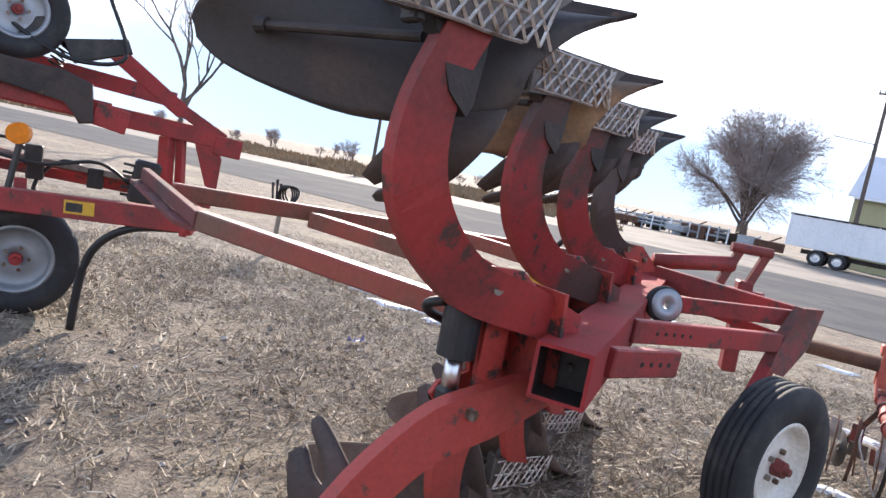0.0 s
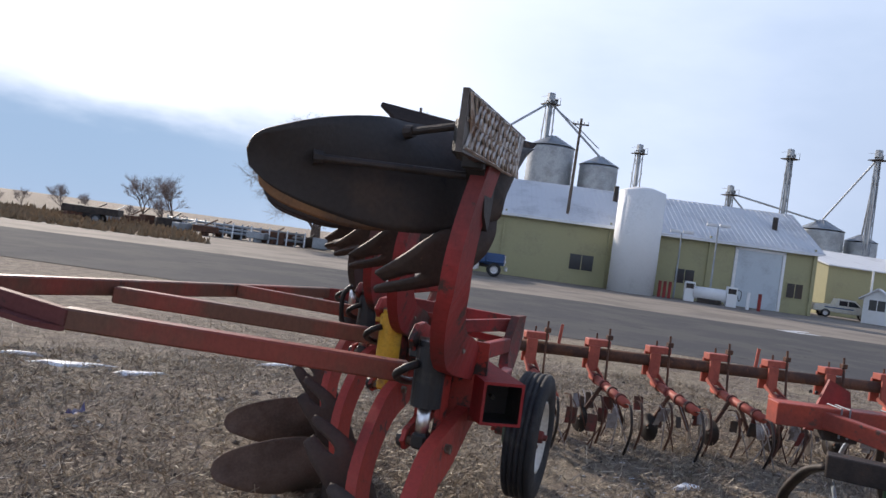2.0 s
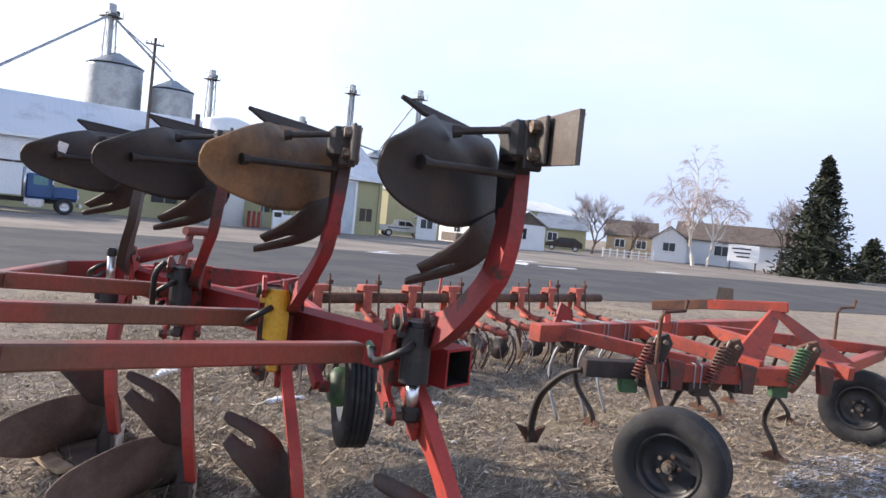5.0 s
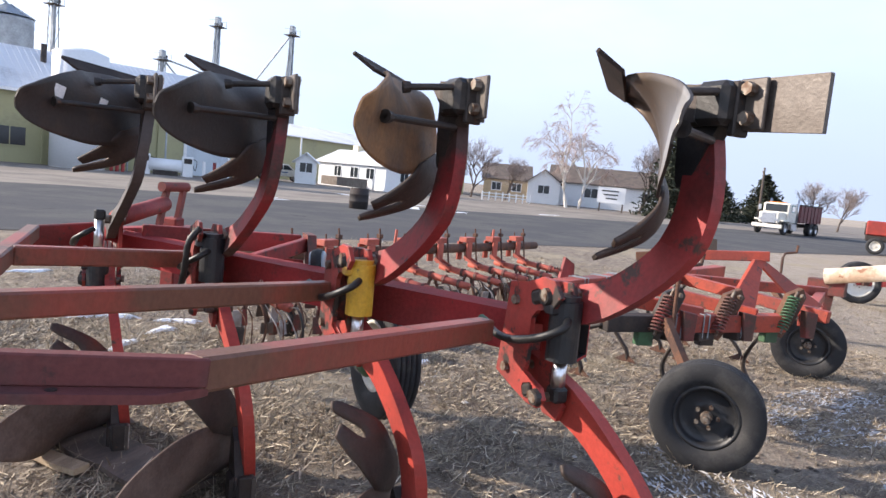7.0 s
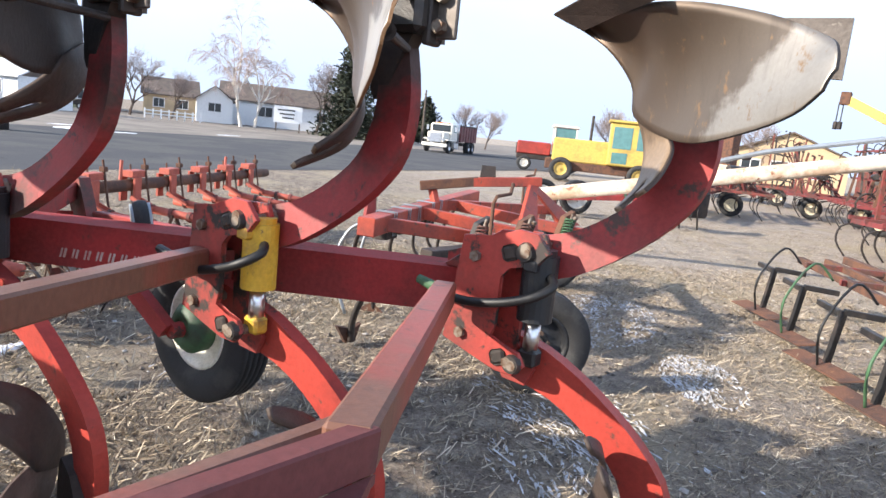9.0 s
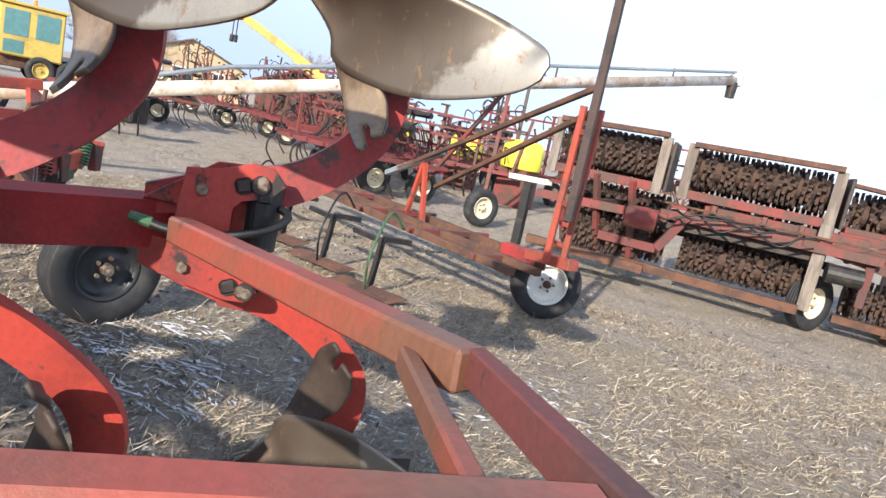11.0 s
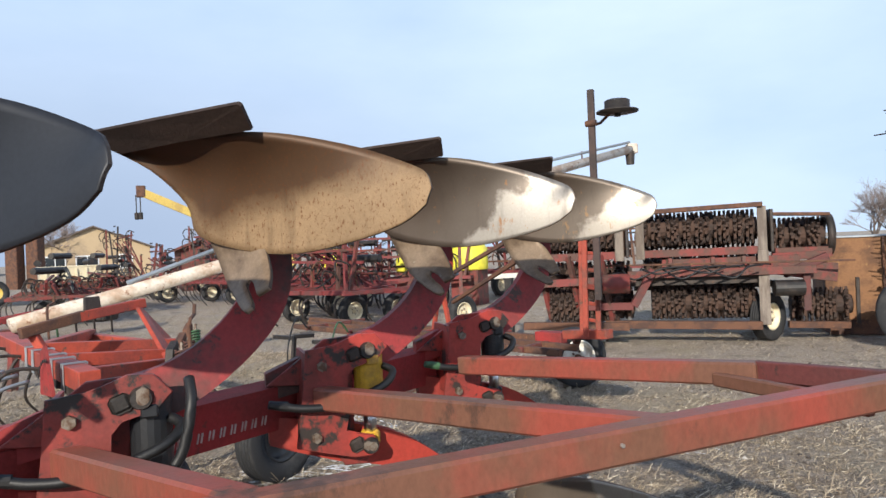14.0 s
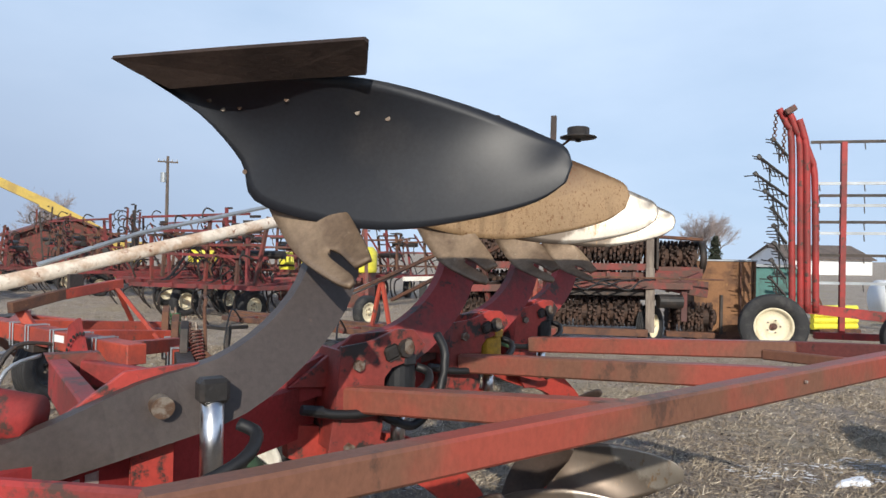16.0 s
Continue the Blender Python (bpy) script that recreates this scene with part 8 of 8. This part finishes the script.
for x, y in ((41.5, 40.8), (43.6, 38.5)):
    pm = thing("fuel_pump", "small white fuel pump with hoses", "pump", (x, y, 0), -38, "fuel pumps")
    part("cabinet", box(B(), (0, 0, 0.75), (0.8, 0.5, 1.6), None, 0.04), WHITEWALL, pm)
    part("face", box(B(), (0, -0.26, 1.2), (0.6, 0.02, 0.4)), FROG, pm)
    part("hose", sweep(B(), catmull([(0.4, 0, 1.4), (0.7, -0.1, 1.2), (0.6, -0.1, 0.5), (0.45, 0, 0.9)], 4), 0.03, 6), HOSE, pm)
ft = thing("fuel_tank", "white horizontal fuel tank on a stand", "tank", (42.55, 39.65, 0), -52)
part("shell", cyl(B(), (-1.2, 0, 0.75), (1.2, 0, 0.75), 0.5, 0.5, 20), WHITEWALL, ft, "", True)
part("stand", box(B(), (0, 0, 0.15), (1.8, 0.6, 0.5)), FROG, ft)
for x, y, z in ((43.1, 40.2, 6.2), (41.5, 42.4, 5.4)):
    lp = thing("yard_lamp", "grey yard lamp post with flat lamp heads", "lamp", (x, y, 0), -38, "yard lamps")
    part("pole", cyl(B(), (0, 0, -0.1), (0, 0, z), 0.08, 0.06, 10), GALV, lp)
    for s in (-0.5, 0.5):
        part("lamp_head", box(B(), (s, 0, z + 0.1), (0.8, 0.4, 0.25), None, 0.03), WHITEWALL, lp)


# ---- utility poles
def pole(x, y, z, arm=0.0, turn=0, lean=0.0, box_=False):
    ob = thing("utility_pole", "weathered wooden utility pole with a cross arm", "pole", (x, y, -0.2), turn, "utility poles")
    part("shaft", cyl(B(), (0, 0, 0), (lean, 0, z), 0.17, 0.11, 10), POLE, ob)
    if arm:
        part("cross_arm", beam(B(), (lean - arm / 2, 0.1, z - 0.5), (lean + arm / 2, 0.1, z - 0.5), 0.12, 0.12), POLE, ob)
        for s in (-0.45, -0.2, 0.2, 0.45):
            part("insulator", cyl(B(), (lean + s * arm, 0.1, z - 0.44), (lean + s * arm, 0.1, z - 0.25), 0.05, 0.04, 8), GALV, ob)
    if box_:
        part("transformer", cyl(B(), (0.3, 0, z - 2.2), (0.3, 0, z - 1.4), 0.25, 0.25, 14), GALV, ob)
    return ob


pole(-10.7, 59.7, 15.3, 1.8, 10)
pole(-15.3, 58.7, 8.4, 0, 0, 0, True)
pole(34.9, 49.4, 14.5, 1.4, -30, 0.2)
pole(20.9, 51.5, 12.7, 1.2, -20)
pole(87.8, -8.5, 7.0, 1.0)
pole(34.5, -44.0, 9.5, 1.6, 40, 0, True)
pole(21.0, -40.0, 7.5, 2.0, 20)
solid("pole_light_arm", beam(B(), (20.9, 51.5, 8.6), (18.6, 52.6, 8.9), 0.06, 0.06), GALV, "thin grey lamp arm on the utility pole", "lamp")
solid("overhead_cable", sweep(B(), [(51.5, 67.6, 16.0), (49.5, 69.3, 18.2), (46.7, 71.6, 20.8)], 0.07, 5), GALV, "grey grain spout from the elevator to the shed", "spout")


# ---- trees
def tree_mesh(seed, h, spread, depth_, twig_n, droop=0.0, trunk_r=0.22, fork=3, upright=0.0, t0=0.36):
    """Limbs as tapered tubes (first mesh) and fine twigs (second mesh)."""
    r = random.Random(seed)
    limbs, twigs = [], []

    def grow(p, d, length, rad, lev):
        q = p
        n = 4
        pts = [p.copy()]
        for _ in range(n):
            d = (d + Vector((r.uniform(-.22, .22), r.uniform(-.22, .22), r.uniform(-.1, .16) + upright - droop * lev))).normalized()
            q = q + d * length / n
            pts.append(q.copy())
        (limbs if lev <= 2 else twigs).append((pts, rad, rad * 0.55))
        if lev >= depth_:
            for _ in range(twig_n):
                b = pts[r.randint(1, n)]
                e = (d + Vector((r.uniform(-1, 1), r.uniform(-1, 1), r.uniform(-.5, .8) - droop * 3))).normalized()
                twigs.append(([b, b + e * length * r.uniform(.4, .9)], rad * 0.32, rad * 0.14))
            return
        for k in range(fork + (lev == 0)):
            b = pts[r.randint(2, n)] if k else pts[-1]
            a = r.uniform(0, 6.283)
            out = Vector((math.cos(a), math.sin(a), 0)) * spread
            grow(b, (d + out * r.uniform(.5, 1.1)).normalized(), length * r.uniform(.58, .8), rad * 0.55, lev + 1)

    grow(Vector((0, 0, -0.15)), Vector((0, 0, 1)), h * t0, trunk_r, 0)
    out = []
    for some, seg in ((limbs, 6), (twigs, 3)):
        vs, fs = [], []
        for pts, r0, r1 in some:
            n, base = len(pts), len(vs)
            for i, p in enumerate(pts):
                dd = (pts[min(i + 1, n - 1)] - pts[max(i - 1, 0)]).normalized()
                _, y, z = axes((0, 0, 0), dd)
                rad = max(r0 + (r1 - r0) * i / (n - 1), 0.006)
                vs += [tuple(p + rad * (math.cos(6.283 * k / seg) * y + math.sin(6.283 * k / seg) * z)) for k in range(seg)]
            for i in range(n - 1):
                for k in range(seg):
                    j = (k + 1) % seg
                    fs.append((base + i * seg + k, base + i * seg + j, base + (i + 1) * seg + j, base + (i + 1) * seg + k))
        me = bpy.data.meshes.new("tree")
        me.from_pydata(vs, [], fs)
        out.append(me)
    top = max(v.co.z for v in out[1].vertices)
    return out, h / top


def tubes(some, seg, least=0.006):
    vs, fs = [], []
    for pts, r0, r1 in some:
        n, base = len(pts), len(vs)
        for i, p in enumerate(pts):
            dd = (pts[min(i + 1, n - 1)] - pts[max(i - 1, 0)]).normalized()
            _, y, z = axes((0, 0, 0), dd)
            rad = max(r0 + (r1 - r0) * i / (n - 1), least)
            vs += [tuple(p + rad * (math.cos(6.283 * k / seg) * y + math.sin(6.283 * k / seg) * z)) for k in range(seg)]
        for i in range(n - 1):
            for k in range(seg):
                j = (k + 1) % seg
                fs.append((base + i * seg + k, base + i * seg + j, base + (i + 1) * seg + j, base + (i + 1) * seg + k))
    me = bpy.data.meshes.new("tree")
    me.from_pydata(vs, [], fs)
    return me


def round_tree(seed, h, w):
    """Old broad tree: limbs from a short trunk fan out to a round crown edged with fine twigs."""
    r = random.Random(seed)
    limbs = [([Vector((0, 0, -0.15)), Vector((0.1, 0, 1.0)), Vector((0.1, 0.1, 2.0))], 0.5, 0.4)]
    twigs = []

    def wander(a, b, n, bow):
        side = Vector((r.uniform(-1, 1), r.uniform(-1, 1), r.uniform(-.3, .3)))
        return [a.lerp(b, k / n) + (Vector((0, 0, bow)) + side * 0.35) * math.sin(math.pi * k / n) + Vector((r.uniform(-.08, .08), r.uniform(-.08, .08), r.uniform(-.08, .08))) * (0 < k < n) for k in range(n + 1)]

    for k in range(22):
        a = 6.283 * (k + r.uniform(-.3, .3)) / 22 * 3.0
        el = r.uniform(0.15, 1.45)
        end = Vector((math.cos(a) * math.cos(el) * w * 0.72, math.sin(a) * math.cos(el) * w * 0.72, h * 0.36 + math.sin(el) * h * 0.50))
        main_ = wander(Vector((0.1, 0.1, r.uniform(1.2, 2.2))), end, 6, 0.7)
        limbs.append((main_, 0.13, 0.03))
        for j in range(26):
            b = main_[r.randint(2, 6)]
            d = (b - Vector((0, 0, h * 0.35))).normalized() + Vector((r.uniform(-.9, .9), r.uniform(-.9, .9), r.uniform(-.6, .8)))
            sub_ = wander(b, b + d.normalized() * r.uniform(1.2, 2.6), 4, r.uniform(-.2, .3))
            twigs.append((sub_, 0.026, 0.012))
            for m in range(9):
                q = sub_[r.randint(1, 4)]
                e = d.normalized() + Vector((r.uniform(-1, 1), r.uniform(-1, 1), r.uniform(-.9, .8)))
                t_ = wander(q, q + e.normalized() * r.uniform(0.5, 1.3), 2, 0.0)
                twigs.append((t_, 0.012, 0.007))
                for _ in range(3):
                    e2 = e.normalized() + Vector((r.uniform(-1, 1), r.uniform(-1, 1), r.uniform(-1, .8)))
                    twigs.append(([t_[1], t_[1] + e2.normalized() * r.uniform(.3, .9)], 0.009, 0.005))
    return tubes(limbs, 6), tubes(twigs, 3)


def tree(name, label, meshes, k, mats, at, turn=0, size=1.0, group="bare trees"):
    ob = thing(name, label, "tree", at, turn, group)
    for me, mt in zip(meshes, mats):
        if not me.materials:
            me.materials.append(mt)
    s = Matrix.Diagonal((k * size, k * size, k * size, 1))
    part("trunk", meshes[0], None, ob, "", False, s)
    part("crown", meshes[1], None, ob, "", False, s)
    return ob


big, kb = round_tree(11, 10.4, 6.4), 1.0
tree("bare_tree", "wide bare grey tree beyond the road", big, kb, (BARK, TWIG), (15.6, 58.9, 0), 0)
thin, kt = tree_mesh(5, 8.0, 0.55, 4, 4, 0, 0.13, 3, 0.05)
tree("thin_tree", "thin bare tree beside the implement", thin, kt, (BARK, TWIG), (-14.6, 26.6, 0), 40, 1.05)
birch, kk = tree_mesh(23, 13.5, 0.60, 5, 9, 0.05, 0.24, 3)
tree("birch_tree", "pale bare birch with drooping twigs", birch, kk, (BIRCH, BIRCHTWIG), (73.9, 12.6, 0), 30, 0.97)
tree("birch_tree", "pale bare birch with drooping twigs", birch, kk, (BIRCH, BIRCHTWIG), (74.3, 11.3, 0), 170, 0.8)
shrub, ks = tree_mesh(31, 6.5, 0.7, 4, 8, 0, 0.14, 4)
for k, (x, y, s, a) in enumerate(((77.3, 24.5, 1.15, 0), (78.4, 20.5, 0.86, 90), (78, 5.0, 1.3, 50), (98, -15.5, 1.0, 20), (92, -18.0, 0.9, 80), (60, -22, 0.9, 10), (70, -38, 1.2, 130), (52, -34, 0.9, 200),
                                  (-9.8, -59.0, 0.95, 30), (-12.2, -60.0, 0.95, 100), (6, 83, 0.9, 0), (2.5, 80, 0.8, 60), (56, -20.5, 0.8, 10), (50, -47, 1.1, 70))):
    tree("bare_shrub_tree", "bushy bare tree in the distance", shrub, ks, (BARK, TWIG), (x, y, 0), a, s)


def conifer(at, h, r0, seed, label="tall dark spruce with drooping boughs"):
    """Trunk with tiers of drooping boughs, each a fan of small needle sprays."""
    rnd = random.Random(seed)
    ob = thing("spruce_tree", label, "tree", at, 0, "evergreens")
    part("trunk", cyl(B(), (0, 0, -0.1), (0, 0, h * 0.95), 0.25, 0.04, 8), BARK, ob)
    vs, fs = [], []
    for k in range(int(h * 110)):
        q = rnd.random() ** 1.5
        z = h * (0.06 + 0.94 * q)
        rr = r0 * (1 - q) ** 0.85 * rnd.uniform(0.55, 1.08) + 0.12
        a = rnd.uniform(0, 6.283)
        d = Vector((math.cos(a), math.sin(a), 0))
        for j in range(7):
            e = d * rr * (0.25 + 0.12 * j) + Vector((0, 0, z - rr * 0.05 * j * rnd.uniform(0.5, 1.6)))
            s = rnd.uniform(0.16, 0.34) * (0.6 + r0 * 0.18)
            u = Vector((rnd.uniform(-1, 1), rnd.uniform(-1, 1), rnd.uniform(-.6, .3))).normalized() * s
            w = Vector((rnd.uniform(-1, 1), rnd.uniform(-1, 1), rnd.uniform(-.4, .4))).normalized() * s * 0.4
            b = len(vs)
            vs += [tuple(e - u - w), tuple(e - u + w), tuple(e + u)]
            fs.append((b, b + 1, b + 2))
    me = bpy.data.meshes.new("crown")
    me.from_pydata(vs, [], fs)
    me.materials.append(NEEDLE)
    part("crown", me, None, ob)
    return ob


conifer((73.5, 1.2, 0), 11.6, 4.6, 1)
conifer((86, -4.0, 0), 4.6, 4.0, 2, "round dark juniper beyond the road")
conifer((96, -10.0, 0), 6.2, 5.0, 3, "round dark juniper beyond the road")
conifer((-11.3, -57.5, 0), 3.6, 1.0, 4, "small dark juniper beyond the yard")

# low bushes and small trees on the rise beyond the road
br_ = random.Random(21)
for k in range(26):
    x = -62 + 2.7 * k + br_.uniform(-1.2, 1.2)
    y = 66 - 0.42 * x + br_.uniform(-4, 22)
    tree("bare_bush", "low brown bush on the far verge", shrub, ks, (BARK, TWIG), (x, y, -0.1), br_.uniform(0, 360), br_.uniform(0.22, 0.5), "far bushes")
pr_ = thing("pipe_rack", "long low rack of grey irrigation pipes beyond the road", "pipe rack", (9.0, 58.0, 0), -14)
for k in range(4):
    part("pipe", cyl(B(), (-5.5, 0.3 * k, 0.45 + 0.28 * (k % 3)), (5.5, 0.3 * k, 0.45 + 0.28 * (k % 3)), 0.11, 0.11, 10), GALV, pr_, "", True)
for k in range(16):
    part("rack_post", beam(B(), (-5.4 + 0.72 * k, -0.2, -0.05), (-5.4 + 0.72 * k, -0.2, 1.25), 0.12, 0.12), WHITEWALL if k % 2 else GALV, pr_)

# low weeds and rough grass along the far verge, and a row of scrap beyond the road
vr = random.Random(8)
vs, fs = [], []
for k in range(16000):
    u = vr.random()
    x = -70 + 75 * u
    y = 46 - 0.30 * x + vr.uniform(-3, 24)
    h = vr.uniform(0.12, 0.45) * (1.0 + 1.6 * max(0, noise.noise(Vector((x * 0.16, y * 0.22, 4.0)))))
    a = vr.uniform(0, 6.28)
    w = vr.uniform(0.1, 0.35)
    b = len(vs)
    vs += [(x - w * math.cos(a), y - w * math.sin(a), -0.05), (x + w * math.cos(a), y + w * math.sin(a), -0.05), (x + vr.uniform(-.2, .2), y, h)]
    fs.append((b, b + 1, b + 2))
me = bpy.data.meshes.new("verge_weeds")
me.from_pydata(vs, [], fs)
me.materials.append(material("dry brown weeds", (0.30, 0.20, 0.11), (0.22, 0.16, 0.10), None, 0.2, 2, 0.5, 0.6, 0.9, 0, 0))
tagged(new("verge_weeds", me), "dry brown weeds along the far verge", "weeds", "", "stuff")
for k in range(16):
    x, y = -3 + 1.35 * k, 60.5 - 0.25 * k + vr.uniform(-1, 1)
    bm = B()
    box(bm, (0, 0, 0.5), (vr.uniform(0.8, 2.2), 0.9, vr.uniform(0.5, 1.1)), pose(0, 0, 0, 0, 0, vr.uniform(-40, 40)), 0.05)
    beam(bm, (-0.8, 0, 0.3), (0.9, 0.3, vr.uniform(0.8, 1.5)), 0.1, 0.1)
    box(bm, (0, 0, 0.1), (0.6, 0.5, 0.3))
    solid("scrap_implement", bm, (RUST, FROG, GALV, RUST)[k % 4], "dark scrap farm implement beyond the road", "scrap", (x, y, 0), 0, "scrap row")
tr = thing("stock_trailer", "rusty flat trailer parked beyond the road", "trailer", (-1.5, 54.5, 0), -12)
part("deck", box(B(), (0, 0, 0.9), (3.6, 1.8, 0.5), None, 0.03), FROG, tr)
for s in (-1, 1):
    wheel(tr, (0.4, s * 0.8, 0.35), (0, s, 0), 0.35, 0.2, 0.2, GALV, "wheel", "", False)

# yard clutter by the harrows
solid("blue_barrel", lathe(B(), [(0.01, -0.03), (0.28, -0.03), (0.29, 0.3), (0.29, 0.6), (0.27, 0.88), (0.01, 0.9)], (0, 0, 0), (0, 0, 1), 20), BARREL, "blue plastic barrel by the harrow", "barrel", (-7.3, -10.0, 0), 0, "", "", True)
teal = thing("teal_machine", "teal painted seed box behind the rusty bin", "machine", (-3.3, -8.3, 0), 10)
part("box", box(B(), (0, 0, 1.0), (1.0, 0.8, 0.9), None, 0.05), TEAL, teal)
part("lid", box(B(), (0, 0, 1.48), (1.1, 0.9, 0.06)), GALV, teal)
part("stand", box(B(), (0, 0, 0.28), (0.6, 0.5, 0.62)), RUST, teal)
ybar = thing("yellow_roller", "yellow ridged roller lying in the yard", "roller", (-4.9, -9.0, 0), 20)
for k in range(4):
    part("ring", cyl(B(), (-0.5, 0, 0.18 + 0.13 * k), (0.6, 0.05, 0.18 + 0.13 * k), 0.07, 0.07, 12), TANKYEL, ybar)
part("skid", box(B(), (0, 0, 0.05), (1.0, 0.3, 0.16)), RUST, ybar)
iw = solid("iron_wheel", lathe(B(), [(0.42, -0.05), (0.47, -0.05), (0.47, 0.05), (0.42, 0.05)], (0, 0, 0.47), (0.3, 0.95, 0), 28), RUST, "old spoked iron wheel on the ground", "wheel", (-4.6, -10.4, 0))
for k in range(6):
    a = k * math.pi / 6
    part("spoke", beam(B(), Vector((0, 0, 0.47)) - Vector((0.95 * math.cos(a), -0.3 * math.cos(a), math.sin(a))) * 0.44, Vector((0, 0, 0.47)) + Vector((0.95 * math.cos(a), -0.3 * math.cos(a), math.sin(a))) * 0.44, 0.025, 0.025), RUST, iw)
wh = thing("small_white_tank", "white poly tank lying in the far yard", "tank", (-8.2, -13.0, 0), 10)
part("shell", cyl(B(), (-1.0, 0, 0.62), (1.0, 0, 0.62), 0.5, 0.5, 20), WHITEWALL, wh, "", True)
part("cradle", box(B(), (0, 0, 0.08), (1.6, 0.6, 0.3)), RUST, wh)

# cream drill, rusty posts and a small trailed rake in the middle yard
cd = thing("cream_seed_drill", "cream coloured seed drill box in the far yard", "machine", (27.9, -15.0, 0), 62)
part("box", prism(B(), [(-1.2, -0.5, 0.85), (-1.2, 0.5, 0.85), (-1.2, 0.6, 1.5), (-1.2, -0.6, 1.5)], (2.4, 0, 0), 0.02), CREAM, cd)
part("lid", box(B(), (0, 0, 1.53), (2.5, 1.25, 0.06), None, 0.01), CREAM, cd)
for k in range(6):
    part("rib", box(B(), (-1.0 + 0.4 * k, 0.6, 1.15), (0.05, 0.08, 0.6)), CREAM, cd)
part("frame", box(B(), (0, 0, 0.68), (2.6, 0.9, 0.3)), RUSTRED, cd)
for s in (-1, 1):
    wheel(cd, (s * 1.4, 0, 0.4), (s, 0, 0), 0.4, 0.2, 0.24, CREAM, "wheel", "", False)
for x, y in ((47.6, -25.6), (46.8, -26.6)):
    solid("rusty_hopper_tower", box(B(), (0, 0, 2.0), (0.9, 0.9, 4.4), None, 0.05), RUST, "tall brown rusty hopper tower in the yard", "tower", (x, y, 0), 20, "hopper towers")
rk = thing("trailed_rake", "small red trailed rake with a white rimmed wheel", "rake", (0, 0, 0))
wheel(rk, (13.7, -1.2, 0.42), (-0.95, -0.1, 0), 0.42, 0.2, 0.28, WHITE, "wheel", "black tyre on a white rim", True, RED)
wheel(rk, (14.6, -2.4, 0.42), (-0.95, -0.1, 0), 0.42, 0.2, 0.28, WHITE, "wheel", "black tyre on a white rim", True, RED)
part("axle", beam(B(), (13.6, -1.25, 0.42), (14.6, -2.4, 0.42), 0.08, 0.08), RUST, rk)
part("frame_bar", beam(B(), (13.75, -1.3, 0.42), (13.2, -4.6, 0.72), 0.09, 0.12), RED, rk)
part("frame_bar", beam(B(), (14.2, -2.0, 0.42), (13.2, -4.6, 0.80), 0.09, 0.12), RED, rk)
part("gear_box", box(B(), (13.2, -4.7, 0.62), (0.5, 0.6, 0.6), pose(0, 0, 0, 0, 0, 20), 0.04), FROG, rk)
for k in range(5):
    p = Vector((13.2, -3.0 - 0.45 * k, 0.65))
    part("rake_tine", strap(B(), catmull([p, p + Vector((-0.2, 0.05, 0.05)), p + Vector((-0.3, 0.1, -0.25)), p + Vector((-0.2, 0, -0.6))], 4), 0.04, 0.02, (0, 1, 0)), GREEN if k < 2 else FROG, rk, "", True)

# crumpled blue wrapper and a few pale chips of litter on the grass
def crumple(x, y, size, mat, label, seed):
    r = random.Random(seed)
    bm = B()
    g = [[bm.verts.new((i * size * 0.25 - size * 0.5, j * size * 0.2 - size * 0.3, abs(r.gauss(0.02, 0.03)) + 0.012)) for j in range(4)] for i in range(5)]
    for i in range(4):
        for j in range(3):
            bm.faces.new((g[i][j], g[i + 1][j], g[i + 1][j + 1], g[i][j + 1]))
    bmesh.ops.solidify(bm, geom=bm.faces[:], thickness=0.003)
    return solid("plastic_wrapper", bm, mat, label, "litter", (x, y, rise(x, y)), seed * 40)


crumple(-0.40, 6.43, 0.13, material("faded blue plastic film", (0.16, 0.17, 0.34), (0.30, 0.30, 0.42), None, 20, 60, 0.5, 0.6, 0.4), "crumpled faded blue plastic wrapper on the grass", 1)
crumple(-1.50, 5.33, 0.07, WHITE, "small crumpled white scrap on the grass", 2)


def plank(x0, y0, x1, y1, w, h, mat, label, seed):
    """Warped board lying in the grass, with uneven edges."""
    r = random.Random(seed)
    a, b = Vector((x0, y0, 0)), Vector((x1, y1, 0))
    side = (b - a).cross(Vector((0, 0, 1))).normalized()
    bm = B()
    rows = []
    for k in range(9):
        p = a.lerp(b, k / 8)
        z = rise(p.x, p.y) + 0.012 + r.uniform(0, 0.012)
        q = [p + side * w * 0.5 * r.uniform(0.85, 1.1), p - side * w * 0.5 * r.uniform(0.85, 1.1)]
        rows.append([bm.verts.new((*q[0].xy, z)), bm.verts.new((*q[0].xy, z + h)), bm.verts.new((*q[1].xy, z + h + 0.006)), bm.verts.new((*q[1].xy, z))])
    for u, v in zip(rows, rows[1:]):
        for k in range(4):
            bm.faces.new((u[k], u[(k + 1) % 4], v[(k + 1) % 4], v[k]))
    bm.faces.new(rows[0][::-1])
    bm.faces.new(rows[-1])
    return solid("plank", bm, mat, label, "plank", (0, 0, 0), 0, "old boards on the ground")


plank(1.26, 5.75, 0.99, 4.72, 0.30, 0.03, material("dark weathered board", (0.17, 0.125, 0.10), (0.11, 0.085, 0.07), (0.26, 0.20, 0.15), 3, 40, 0.5, 0.62, 0.9, stretch=(1, 4, 1)), "wide dark weathered board lying in the grass", 3)
plank(1.09, 6.40, 0.90, 5.30, 0.09, 0.03, material("pale split wood", (0.50, 0.38, 0.25), (0.38, 0.28, 0.18), None, 4, 40, 0.5, 0.62, 0.9, stretch=(1, 4, 1)), "pale split strip of wood lying in the grass", 4)
